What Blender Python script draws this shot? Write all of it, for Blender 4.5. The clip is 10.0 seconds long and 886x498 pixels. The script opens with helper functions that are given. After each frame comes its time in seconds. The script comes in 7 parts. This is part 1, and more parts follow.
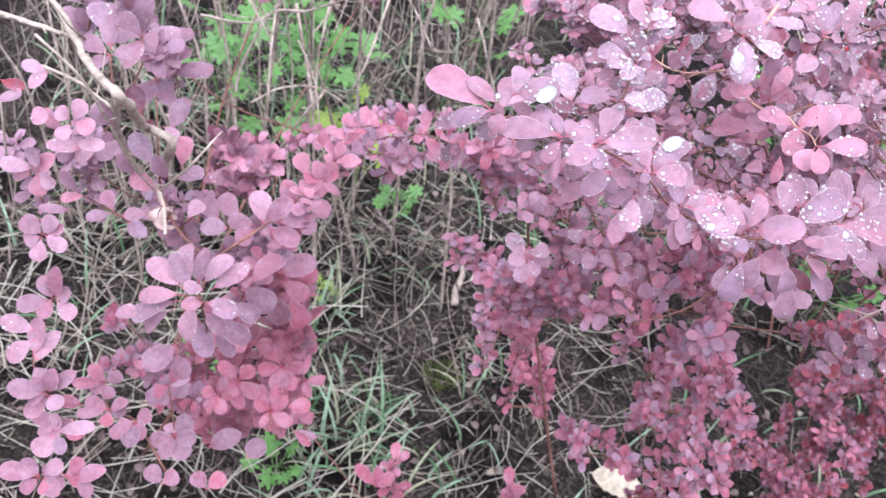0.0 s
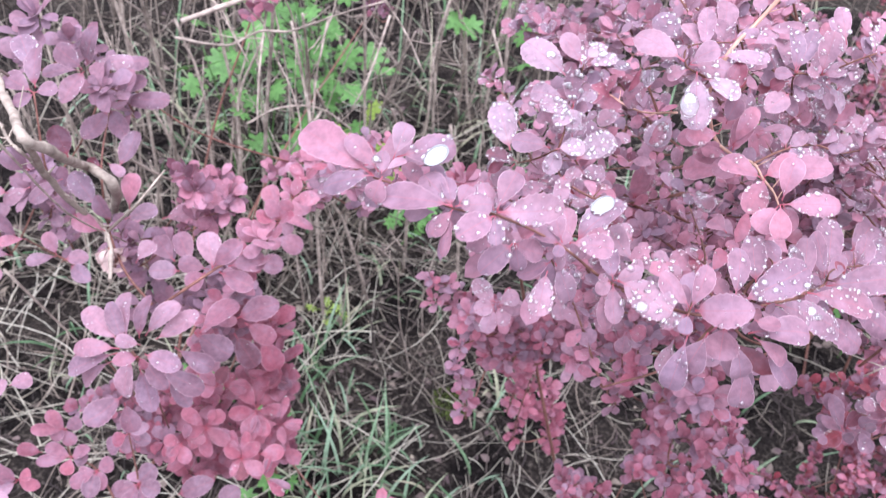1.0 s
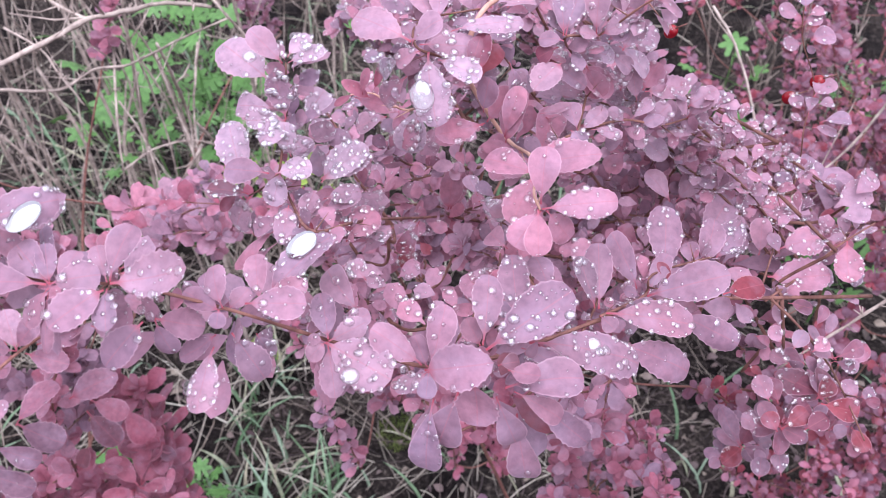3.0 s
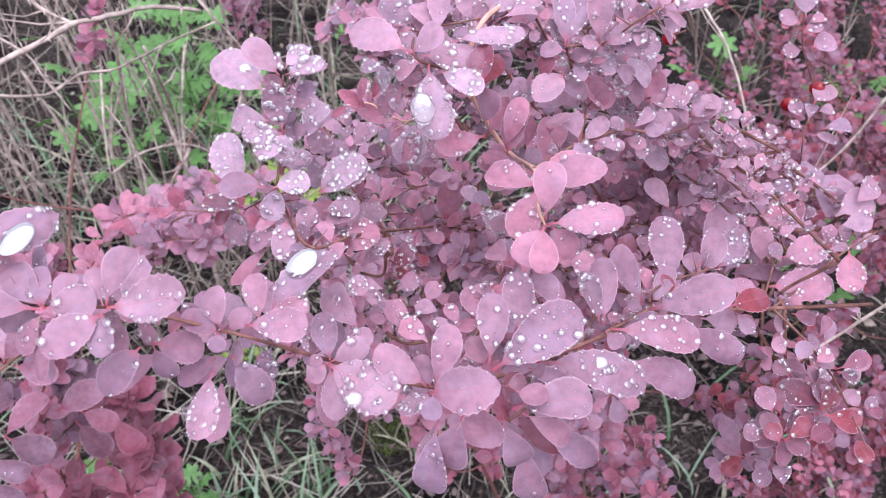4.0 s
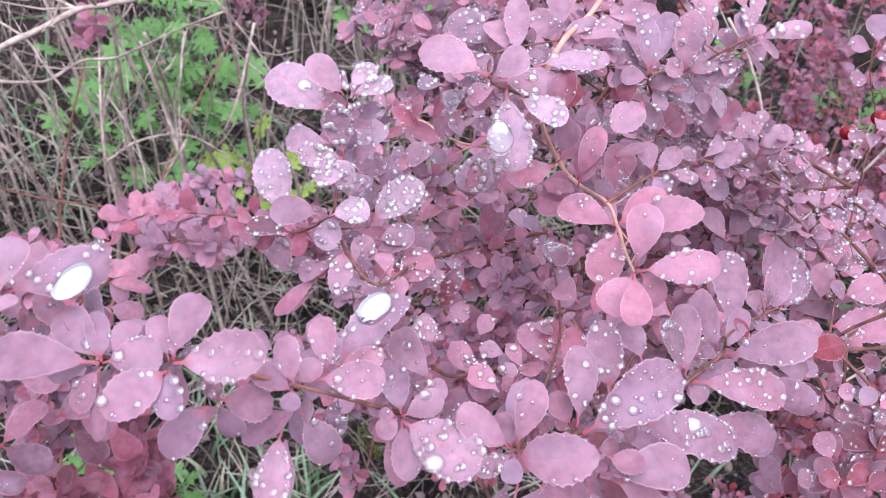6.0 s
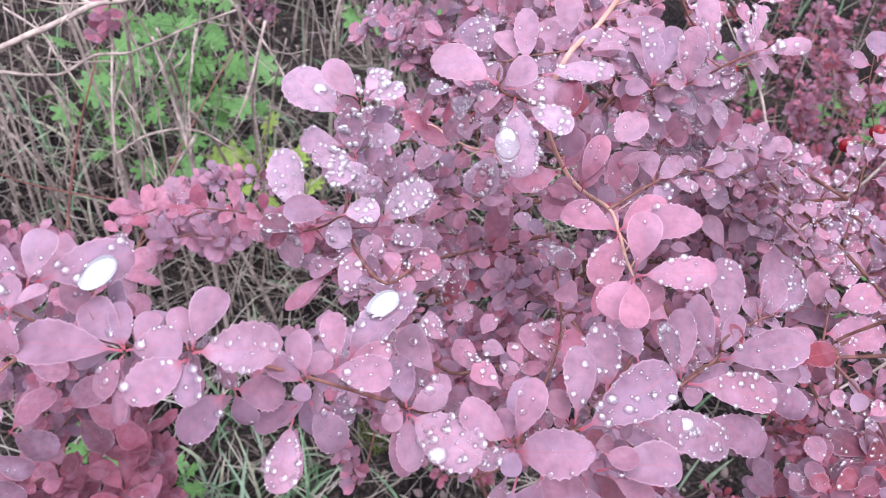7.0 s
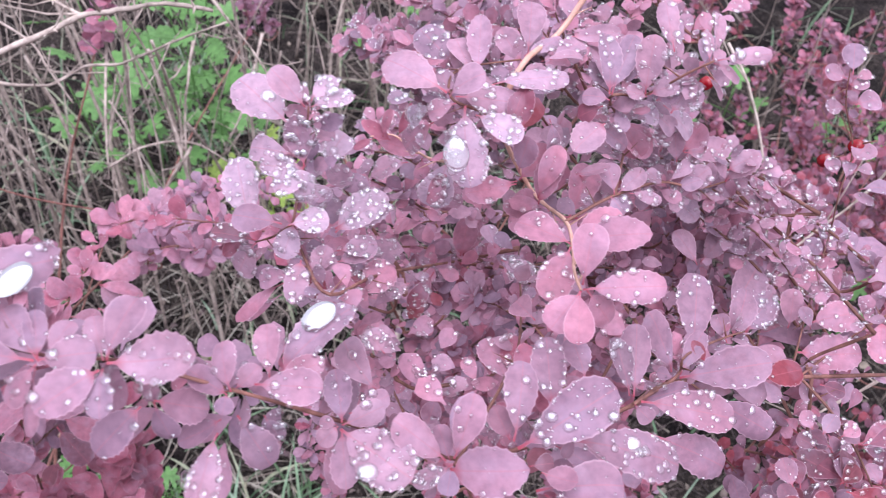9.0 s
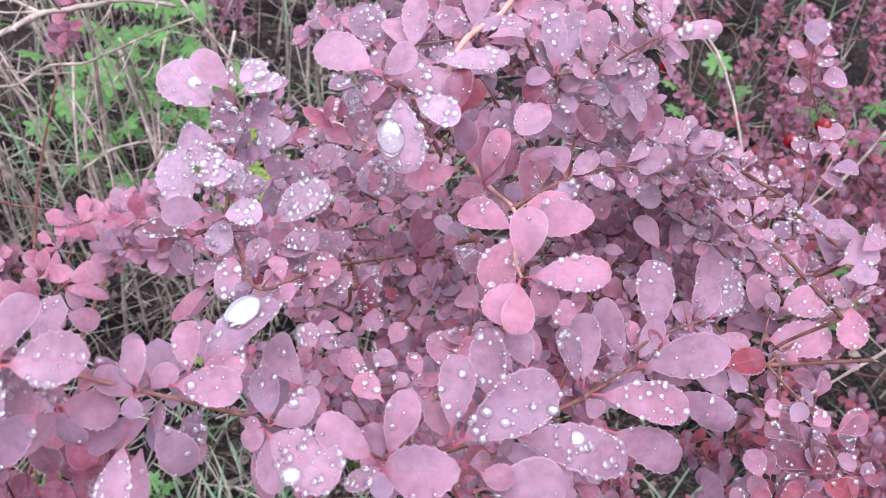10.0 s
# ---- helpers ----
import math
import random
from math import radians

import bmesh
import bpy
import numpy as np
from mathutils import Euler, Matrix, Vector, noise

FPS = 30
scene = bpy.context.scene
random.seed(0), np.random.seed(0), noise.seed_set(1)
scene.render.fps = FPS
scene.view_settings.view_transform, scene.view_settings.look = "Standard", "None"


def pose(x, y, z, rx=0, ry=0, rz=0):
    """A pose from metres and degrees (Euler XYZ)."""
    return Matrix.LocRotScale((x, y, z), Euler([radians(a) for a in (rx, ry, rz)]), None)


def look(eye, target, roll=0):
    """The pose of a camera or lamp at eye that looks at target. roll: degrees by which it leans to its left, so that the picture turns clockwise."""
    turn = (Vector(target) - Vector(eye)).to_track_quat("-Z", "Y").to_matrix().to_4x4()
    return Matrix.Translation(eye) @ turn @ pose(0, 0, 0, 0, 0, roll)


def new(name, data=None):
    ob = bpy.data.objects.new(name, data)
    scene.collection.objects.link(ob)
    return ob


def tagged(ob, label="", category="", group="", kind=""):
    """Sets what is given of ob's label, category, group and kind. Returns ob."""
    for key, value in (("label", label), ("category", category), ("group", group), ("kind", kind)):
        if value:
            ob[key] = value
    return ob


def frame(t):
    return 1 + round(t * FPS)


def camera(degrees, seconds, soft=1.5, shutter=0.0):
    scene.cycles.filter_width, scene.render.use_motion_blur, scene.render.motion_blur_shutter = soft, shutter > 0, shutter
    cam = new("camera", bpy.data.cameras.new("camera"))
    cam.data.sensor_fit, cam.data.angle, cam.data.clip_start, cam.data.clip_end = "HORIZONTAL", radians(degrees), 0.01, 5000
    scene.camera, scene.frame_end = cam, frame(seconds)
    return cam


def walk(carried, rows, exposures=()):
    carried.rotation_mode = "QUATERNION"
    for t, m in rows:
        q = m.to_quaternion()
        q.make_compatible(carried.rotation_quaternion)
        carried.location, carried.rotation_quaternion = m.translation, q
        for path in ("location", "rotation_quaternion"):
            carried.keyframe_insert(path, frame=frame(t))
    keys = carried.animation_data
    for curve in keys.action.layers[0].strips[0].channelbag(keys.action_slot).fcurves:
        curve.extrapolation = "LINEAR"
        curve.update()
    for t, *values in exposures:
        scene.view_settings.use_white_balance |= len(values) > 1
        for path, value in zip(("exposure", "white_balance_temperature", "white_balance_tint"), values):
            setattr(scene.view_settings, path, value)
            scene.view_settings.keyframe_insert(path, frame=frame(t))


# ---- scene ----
cam = camera(50.0, 10.0, soft=0.5, shutter=0.3)
cam.data.dof.use_dof = True
cam.data.dof.focus_distance = 0.385
cam.data.dof.aperture_fstop = 28.0
PATH = [
    (0, (0.1076, 0.0602, 1.3251), (0.0443, 1.4333, -0.1276), 13.67),
    (0.5, (0.1555, 0.0959, 1.3126), (0.0233, 1.4571, -0.1466), 11.45),
    (1, (0.1670, 0.1487, 1.3091), (-0.0099, 1.4971, -0.1574), 10.00),
    (1.5, (0.1919, 0.1964, 1.3085), (-0.0156, 1.5365, -0.1616), 7.71),
    (2, (0.2267, 0.2267, 1.2859), (0.0301, 1.5700, -0.1827), 4.31),
    (2.5, (0.2471, 0.2440, 1.2774), (0.0564, 1.5885, -0.1908), 3.05),
    (3, (0.2684, 0.2534, 1.2555), (0.0922, 1.6092, -0.2042), 2.04),
    (4.5, (0.2536, 0.2710, 1.2534), (0.1209, 1.6268, -0.2109), 3.16),
    (5, (0.2415, 0.2849, 1.2444), (0.1208, 1.6355, -0.2258), 3.74),
    (5.5, (0.2253, 0.2897, 1.2422), (0.1241, 1.6383, -0.2312), 5.02),
    (7, (0.2223, 0.2796, 1.2545), (0.1268, 1.6260, -0.2213), 7.43),
    (7.5, (0.2215, 0.2774, 1.2532), (0.1206, 1.6316, -0.2152), 7.59),
    (8, (0.2217, 0.2760, 1.2585), (0.1136, 1.6335, -0.2062), 7.68),
    (8.5, (0.2276, 0.2795, 1.2617), (0.1063, 1.6407, -0.1986), 7.66),
    (9, (0.2445, 0.2881, 1.2492), (0.1166, 1.6539, -0.2062), 7.02),
    (9.5, (0.2631, 0.2979, 1.2419), (0.1377, 1.6609, -0.2164), 5.70),
    (10, (0.2629, 0.3001, 1.2372), (0.1456, 1.6645, -0.2204), 6.05),
]
walk(cam, [(t, look(eye, target, roll)) for t, eye, target, roll in PATH], [(0, 1.51, 5700, 15), (1.5, 1.39, 5720, 17), (3, 1.21, 5740, 21.4), (10, 1.21, 5740, 21.4)])

# ---- overcast daylight ----
world = bpy.data.worlds.new("overcast_sky")
scene.world = world
world.use_nodes = True
wn, wl = world.node_tree.nodes, world.node_tree.links
sky = wn.new("ShaderNodeTexSky")
sky.sky_type = "NISHITA"
sky.sun_disc = False
sky.sun_elevation, sky.sun_rotation = radians(72), radians(180)
sky.air_density, sky.dust_density, sky.ozone_density = 1.0, 2.5, 1.0
grey = wn.new("ShaderNodeHueSaturation")
grey.inputs["Saturation"].default_value = 0.08
wl.new(sky.outputs[0], grey.inputs["Color"])
wl.new(grey.outputs[0], wn["Background"].inputs["Color"])
wn["Background"].inputs["Strength"].default_value = 0.15
sun = new("sun", bpy.data.lights.new("sun", "SUN"))
sun.data.energy, sun.data.angle, sun.data.color = 1.5, radians(72), (1.0, 0.98, 0.97)
sun.matrix_world = look((0, 0, 5), (-0.5, 0.6, 0))

# ---- materials ----


def material(name, rough=0.6, spec=0.4):
    m = bpy.data.materials.new(name)
    m.use_nodes = True
    b = m.node_tree.nodes["Principled BSDF"]
    b.inputs["Roughness"].default_value = rough
    b.inputs["Specular IOR Level"].default_value = spec
    return m, m.node_tree.nodes, m.node_tree.links, b


def ramp(nodes, stops):
    r = nodes.new("ShaderNodeValToRGB")
    while len(r.color_ramp.elements) < len(stops):
        r.color_ramp.elements.new(0.5)
    for e, (p, c) in zip(r.color_ramp.elements, stops):
        e.position, e.color = p, (*c, 1)
    return r


def noise_tex(nodes, links, coord, scale, detail=4.0, rough=0.6):
    n = nodes.new("ShaderNodeTexNoise")
    n.inputs["Scale"].default_value, n.inputs["Detail"].default_value, n.inputs["Roughness"].default_value = scale, detail, rough
    links.new(coord, n.inputs["Vector"])
    return n


def mix_colour(nodes, links, mode, fac, a, b):
    x = nodes.new("ShaderNodeMix")
    x.data_type, x.blend_type = "RGBA", mode
    for value, slot in ((fac, x.inputs[0]), (a, x.inputs[6]), (b, x.inputs[7])):
        if isinstance(value, bpy.types.NodeSocket):
            links.new(value, slot)
        elif isinstance(value, tuple):
            slot.default_value = (*value, 1)
        else:
            slot.default_value = value
    return x.outputs[2]


def math_node(nodes, links, op, a, b=0.0):
    n = nodes.new("ShaderNodeMath")
    n.operation = op
    for value, slot in ((a, n.inputs[0]), (b, n.inputs[1])):
        if isinstance(value, bpy.types.NodeSocket):
            links.new(value, slot)
        else:
            slot.default_value = value
    return n.outputs[0]


def bump(nodes, links, bsdf, height, strength, distance):
    b = nodes.new("ShaderNodeBump")
    b.inputs["Strength"].default_value, b.inputs["Distance"].default_value = strength, distance
    links.new(height, b.inputs["Height"])
    links.new(b.outputs[0], bsdf.inputs["Normal"])


def translucent(m, colour, share):
    """Lets part of the light pass through a leaf."""
    n, l = m.node_tree.nodes, m.node_tree.links
    t, x = n.new("ShaderNodeBsdfTranslucent"), n.new("ShaderNodeMixShader")
    l.new(colour, t.inputs["Color"])
    x.inputs[0].default_value = share
    l.new(n["Principled BSDF"].outputs[0], x.inputs[1])
    l.new(t.outputs[0], x.inputs[2])
    l.new(x.outputs[0], n["Material Output"].inputs["Surface"])


def leaf_material(name, stops, single, rib=(0.45, 0.12, 0.15), rough=0.58, spec=0.35, coat=0.16):
    """A thin leaf; single: one object for each leaf, with midrib and veins."""
    m, n, l, b = material(name, rough, spec)
    tc = n.new("ShaderNodeTexCoord")
    geo = n.new("ShaderNodeNewGeometry")
    if single:
        rnd = n.new("ShaderNodeObjectInfo").outputs["Random"]
    else:
        rnd = geo.outputs["Random Per Island"]
    r = ramp(n, [((i + 0.5) / len(stops), c) for i, c in enumerate(stops)])
    l.new(rnd, r.inputs[0])
    spots = noise_tex(n, l, geo.outputs["Position"], 260.0, 5.0)
    shade = ramp(n, [(0.3, (0.76, 0.75, 0.79)), (0.7, (1.16, 1.11, 1.11))])
    l.new(spots.outputs[0], shade.inputs[0])
    colour = mix_colour(n, l, "MULTIPLY", 1.0, r.outputs[0], shade.outputs[0])
    bloom = noise_tex(n, l, geo.outputs["Position"], 70.0, 3.0)
    film = ramp(n, [(0.45, (0, 0, 0)), (0.75, (0.28, 0.28, 0.28))])
    l.new(bloom.outputs[0], film.inputs[0])
    colour = mix_colour(n, l, "MIX", film.outputs[0], colour, (0.50, 0.38, 0.50))
    if single:
        sep = n.new("ShaderNodeSeparateXYZ")
        l.new(tc.outputs["Object"], sep.inputs[0])
        ax = math_node(n, l, "ABSOLUTE", sep.outputs[0])
        line = math_node(n, l, "LESS_THAN", ax, 0.018)
        slant = math_node(n, l, "SUBTRACT", math_node(n, l, "MULTIPLY", sep.outputs[1], 9.0), math_node(n, l, "MULTIPLY", ax, 9.0))
        vein = math_node(n, l, "LESS_THAN", math_node(n, l, "FRACT", slant), 0.09)
        base = math_node(n, l, "MULTIPLY", math_node(n, l, "MAXIMUM", math_node(n, l, "SUBTRACT", 0.21, sep.outputs[1]), 0.0), 5.5)
        colour = mix_colour(n, l, "MIX", math_node(n, l, "MULTIPLY", line, 0.22), colour, rib)
        colour = mix_colour(n, l, "MIX", math_node(n, l, "MULTIPLY", vein, 0.05), colour, rib)
        colour = mix_colour(n, l, "MIX", math_node(n, l, "MULTIPLY", base, 0.75), colour, (0.36, 0.035, 0.06))
        rim = n.new("ShaderNodeAttribute")
        rim.attribute_name = "margin"
        colour = mix_colour(n, l, "MIX", math_node(n, l, "MULTIPLY", rim.outputs["Fac"], 0.45), colour, (0.62, 0.40, 0.46))
    l.new(colour, b.inputs["Base Color"])
    l.new(math_node(n, l, "ADD", math_node(n, l, "MULTIPLY", bloom.outputs[0], 0.35), rough - 0.15), b.inputs["Roughness"])
    b.inputs["Sheen Weight"].default_value = 0.12
    b.inputs["Sheen Roughness"].default_value = 0.4
    damp = ramp(n, [(0.50, (0, 0, 0)), (0.66, (coat, coat, coat))])
    l.new(noise_tex(n, l, geo.outputs["Position"], 110.0, 2.0).outputs[0], damp.inputs[0])
    l.new(damp.outputs[0], b.inputs["Coat Weight"])
    b.inputs["Coat Roughness"].default_value = 0.34
    bump(n, l, b, spots.outputs[0], 0.35, 0.0008)
    translucent(m, colour, 0.23)
    return m


LEAF_TONES = {
    "m": [(0.325, 0.182, 0.236), (0.385, 0.213, 0.268), (0.24, 0.148, 0.194), (0.385, 0.186, 0.24), (0.28, 0.175, 0.24), (0.335, 0.16, 0.208), (0.355, 0.212, 0.274), (0.26, 0.158, 0.212)],
    "p": [(0.42, 0.180, 0.24), (0.40, 0.160, 0.212), (0.385, 0.185, 0.245)],
    # soaked leaves: pale base colour holds the sheen of the water film
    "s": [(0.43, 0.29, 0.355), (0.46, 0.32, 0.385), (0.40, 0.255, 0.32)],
    "q": [(0.30, 0.130, 0.178), (0.27, 0.120, 0.165), (0.25, 0.125, 0.168)],
    # grey-mauve; low right leaves get it as shade put into the colour
    "k": [(0.235, 0.125, 0.168), (0.26, 0.140, 0.188), (0.215, 0.12, 0.160)],
    "l": [(0.36, 0.207, 0.262), (0.385, 0.215, 0.272), (0.35, 0.188, 0.242)],
    # mid mauve; on the near shrub's lower leaves it puts shade into the colour
    "n": [(0.27, 0.148, 0.197), (0.30, 0.165, 0.215), (0.245, 0.142, 0.195), (0.31, 0.152, 0.2)],
    "d": [(0.22, 0.125, 0.165), (0.19, 0.035, 0.048), (0.24, 0.145, 0.185), (0.17, 0.065, 0.09)],
    "r": [(0.36, 0.105, 0.150), (0.40, 0.135, 0.185), (0.29, 0.085, 0.125), (0.34, 0.130, 0.175)],
    # leaves behind and underneath: pink with their shade put into the colour
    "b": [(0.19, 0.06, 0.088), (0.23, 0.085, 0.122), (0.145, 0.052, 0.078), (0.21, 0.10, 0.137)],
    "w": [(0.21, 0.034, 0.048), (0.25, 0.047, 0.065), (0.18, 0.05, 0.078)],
}
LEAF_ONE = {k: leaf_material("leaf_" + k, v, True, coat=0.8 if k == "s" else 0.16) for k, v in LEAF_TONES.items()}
LEAF_MANY = {k: leaf_material("foliage_" + k, v, False) for k, v in LEAF_TONES.items()}


def wood_material(name, a, b2, scale=160.0, rough=0.7):
    m, n, l, b = material(name, rough, 0.3)
    geo = n.new("ShaderNodeNewGeometry")
    t = noise_tex(n, l, geo.outputs["Position"], scale, 6.0)
    big = noise_tex(n, l, geo.outputs["Position"], scale / 9, 3.0)
    r = ramp(n, [(0.3, a), (0.7, b2)])
    l.new(t.outputs[0], r.inputs[0])
    s = ramp(n, [(0.35, (0.6, 0.58, 0.56)), (0.7, (1.15, 1.12, 1.1))])
    l.new(big.outputs[0], s.inputs[0])
    l.new(mix_colour(n, l, "MULTIPLY", 1.0, r.outputs[0], s.outputs[0]), b.inputs["Base Color"])
    bump(n, l, b, t.outputs[0], 0.5, 0.001)
    return m


TWIG = wood_material("twig_bark", (0.12, 0.05, 0.045), (0.30, 0.14, 0.11))
YOUNG = wood_material("young_shoot_bark", (0.58, 0.31, 0.24), (0.74, 0.47, 0.38))
CANE = wood_material("dry_cane", (0.19, 0.145, 0.125), (0.56, 0.47, 0.41), 90.0)

PALE_CANE = wood_material("pale_cane", (0.27, 0.215, 0.185), (0.58, 0.49, 0.42), 120.0)


def blade_material(name, stops, rough=0.55, share=0.2):
    m, n, l, b = material(name, rough, 0.35)
    geo = n.new("ShaderNodeNewGeometry")
    r = ramp(n, [((i + 0.5) / len(stops), c) for i, c in enumerate(stops)])
    l.new(geo.outputs["Random Per Island"], r.inputs[0])
    t = noise_tex(n, l, geo.outputs["Position"], 120.0, 4.0)
    s = ramp(n, [(0.3, (0.65, 0.65, 0.62)), (0.7, (1.2, 1.2, 1.15))])
    l.new(t.outputs[0], s.inputs[0])
    c = mix_colour(n, l, "MULTIPLY", 1.0, r.outputs[0], s.outputs[0])
    l.new(c, b.inputs["Base Color"])
    translucent(m, c, share)
    return m


STRAW = blade_material("straw", [(0.24, 0.195, 0.165), (0.10, 0.075, 0.066), (0.05, 0.036, 0.034), (0.52, 0.46, 0.39), (0.04, 0.028, 0.026), (0.15, 0.115, 0.10)], 0.7, 0.1)
PALE = blade_material("pale_straw", [(0.50, 0.45, 0.38), (0.36, 0.31, 0.265), (0.60, 0.55, 0.48), (0.30, 0.235, 0.20)], 0.6, 0.1)
LITTER = blade_material("dark_litter", [(0.07, 0.05, 0.048), (0.035, 0.025, 0.026), (0.16, 0.125, 0.11), (0.10, 0.065, 0.072), (0.34, 0.29, 0.24), (0.03, 0.02, 0.018)], 0.75, 0.03)
FLAKES = blade_material("dead_leaf", [(0.16, 0.115, 0.11), (0.08, 0.055, 0.058), (0.24, 0.185, 0.16), (0.12, 0.075, 0.085), (0.33, 0.27, 0.22), (0.05, 0.035, 0.035)], 0.7, 0.1)
GRASS = blade_material("grass", [(0.085, 0.16, 0.075), (0.17, 0.27, 0.16), (0.28, 0.37, 0.27), (0.08, 0.14, 0.06), (0.22, 0.32, 0.20), (0.42, 0.38, 0.28), (0.33, 0.35, 0.24)])
WEED = blade_material("weed_leaf", [(0.065, 0.17, 0.035), (0.12, 0.28, 0.07), (0.09, 0.21, 0.05), (0.16, 0.31, 0.10), (0.05, 0.12, 0.03)], 0.5, 0.22)
LIME = blade_material("lime_leaf", [(0.36, 0.46, 0.10), (0.30, 0.42, 0.09)], 0.5, 0.3)
TAN = blade_material("fallen_leaf", [(0.50, 0.43, 0.35), (0.46, 0.39, 0.31)], 0.7, 0.1)
MOSS = blade_material("moss", [(0.09, 0.12, 0.03), (0.13, 0.16, 0.04), (0.07, 0.09, 0.025)], 0.9, 0.1)

SOIL, n_, l_, b_ = material("soil", 0.95, 0.1)
geo_ = n_.new("ShaderNodeNewGeometry")
fine_ = noise_tex(n_, l_, geo_.outputs["Position"], 150.0, 8.0, 0.7)
wide_ = noise_tex(n_, l_, geo_.outputs["Position"], 7.0, 4.0)
ra_ = ramp(n_, [(0.38, (0.010, 0.008, 0.008)), (0.53, (0.030, 0.024, 0.022)), (0.70, (0.15, 0.125, 0.11))])
rb_ = ramp(n_, [(0.40, (0.30, 0.28, 0.30)), (0.60, (1.25, 1.22, 1.15))])
l_.new(fine_.outputs[0], ra_.inputs[0])
l_.new(wide_.outputs[0], rb_.inputs[0])
l_.new(mix_colour(n_, l_, "MULTIPLY", 1.0, ra_.outputs[0], rb_.outputs[0]), b_.inputs["Base Color"])
bump(n_, l_, b_, fine_.outputs[0], 0.9, 0.006)



def water_material(name, clear, mirror, rough):
    """Beaded water: partly clear, partly silvery from the air film under it."""
    m = bpy.data.materials.new(name)
    m.use_nodes = True
    n, l = m.node_tree.nodes, m.node_tree.links
    n.remove(n["Principled BSDF"])
    glass, bare, gloss = n.new("ShaderNodeBsdfGlass"), n.new("ShaderNodeBsdfTransparent"), n.new("ShaderNodeBsdfGlossy")
    glass.inputs["IOR"].default_value, glass.inputs["Roughness"].default_value = 1.36, 0.0
    gloss.inputs["Roughness"].default_value = rough
    a, b = n.new("ShaderNodeMixShader"), n.new("ShaderNodeMixShader")
    a.inputs[0].default_value, b.inputs[0].default_value = clear, mirror
    l.new(glass.outputs[0], a.inputs[1])
    l.new(bare.outputs[0], a.inputs[2])
    l.new(a.outputs[0], b.inputs[1])
    l.new(gloss.outputs[0], b.inputs[2])
    l.new(b.outputs[0], n["Material Output"].inputs["Surface"])
    return m


WATER = water_material("rain_water", 0.68, 0.26, 0.10)
BEAD = water_material("bead_water", 0.68, 0.15, 0.05)
SILVER = water_material("silvery_rain_water", 0.4, 0.7, 0.10)

BERRY, n_, l_, b_ = material("red_berry", 0.18, 0.5)
t_ = noise_tex(n_, l_, n_.new("ShaderNodeNewGeometry").outputs["Position"], 300.0)
r_ = ramp(n_, [(0.3, (0.17, 0.003, 0.007)), (0.7, (0.28, 0.007, 0.013))])
l_.new(t_.outputs[0], r_.inputs[0])
l_.new(r_.outputs[0], b_.inputs["Base Color"])

# ---- mesh helpers ----


def mesh_of(name, verts, faces, mats, slots=None, smooth=True):
    me = bpy.data.meshes.new(name)
    me.from_pydata([tuple(v) for v in verts], [], faces)
    for m in mats:
        me.materials.append(m)
    if slots is not None:
        me.polygons.foreach_set("material_index", slots)
    if smooth:
        me.polygons.foreach_set("use_smooth", [True] * len(me.polygons))
    me.update()
    return me


def part(name, me, parent, label=""):
    ob = new(name, me)
    ob.parent = parent
    return tagged(ob, label) if label else ob


def thing(name, at, label, category, group=""):
    ob = new(name)
    ob.location = at
    ob.empty_display_size = 0.05
    return tagged(ob, label, category, group)


def smooth_line(pts, steps=5):
    """Catmull-Rom through the points."""
    p = [np.array(q, float) for q in pts]
    p = [2 * p[0] - p[1]] + p + [2 * p[-1] - p[-2]]
    out = []
    for i in range(1, len(p) - 2):
        a, b, c, d = p[i - 1:i + 3]
        for k in range(steps):
            t = k / steps
            out.append(0.5 * (2 * b + (c - a) * t + (2 * a - 5 * b + 4 * c - d) * t * t + (3 * b - a - 3 * c + d) * t ** 3))
    out.append(p[-2])
    return out


def tube(pts, r0, r1, sides=6, wob=0.0, rng=random):
    """Vertices and faces of a tapering tube along pts, with closed ends."""
    verts, faces = [], []
    n = len(pts)
    for i, p in enumerate(pts):
        d = Vector(pts[min(i + 1, n - 1)]) - Vector(pts[max(i - 1, 0)])
        d.normalize()
        u = d.cross(Vector((0.31, 0.2, 0.93))).normalized()
        v = d.cross(u)
        r = (r0 + (r1 - r0) * i / (n - 1)) * (1 + rng.uniform(-wob, wob))
        for k in range(sides):
            a = 2 * math.pi * k / sides
            q = Vector(p) + (u * math.cos(a) + v * math.sin(a)) * r
            verts.append((q.x, q.y, q.z))
    for i in range(n - 1):
        for k in range(sides):
            a, b = i * sides + k, i * sides + (k + 1) % sides
            faces.append((a, b, b + sides, a + sides))
    faces.append(tuple(range(sides))[::-1])
    faces.append(tuple(range((n - 1) * sides, n * sides)))
    return verts, faces


def join(parts):
    verts, faces = [], []
    for v, f in parts:
        o = len(verts)
        verts += v
        faces += [tuple(i + o for i in q) for q in f]
    return verts, faces


# ---- leaves ----
# shape: (a, b, cup, arch, teeth, stalk): width follows u^a (1-u)^b past the stalk, x across, y along the leaf
SHAPES = [(0.95, 0.52, 0.5, 0.10, 0.008, 0.10), (0.80, 0.50, -0.5, 0.14, 0.012, 0.13), (0.85, 0.60, 0.8, -0.08, 0.014, 0.09), (1.10, 0.48, 0.4, 0.16, 0.004, 0.12), (0.75, 0.45, -0.6, 0.08, 0.010, 0.14), (0.70, 0.62, 0.5, 0.12, 0.012, 0.08)]


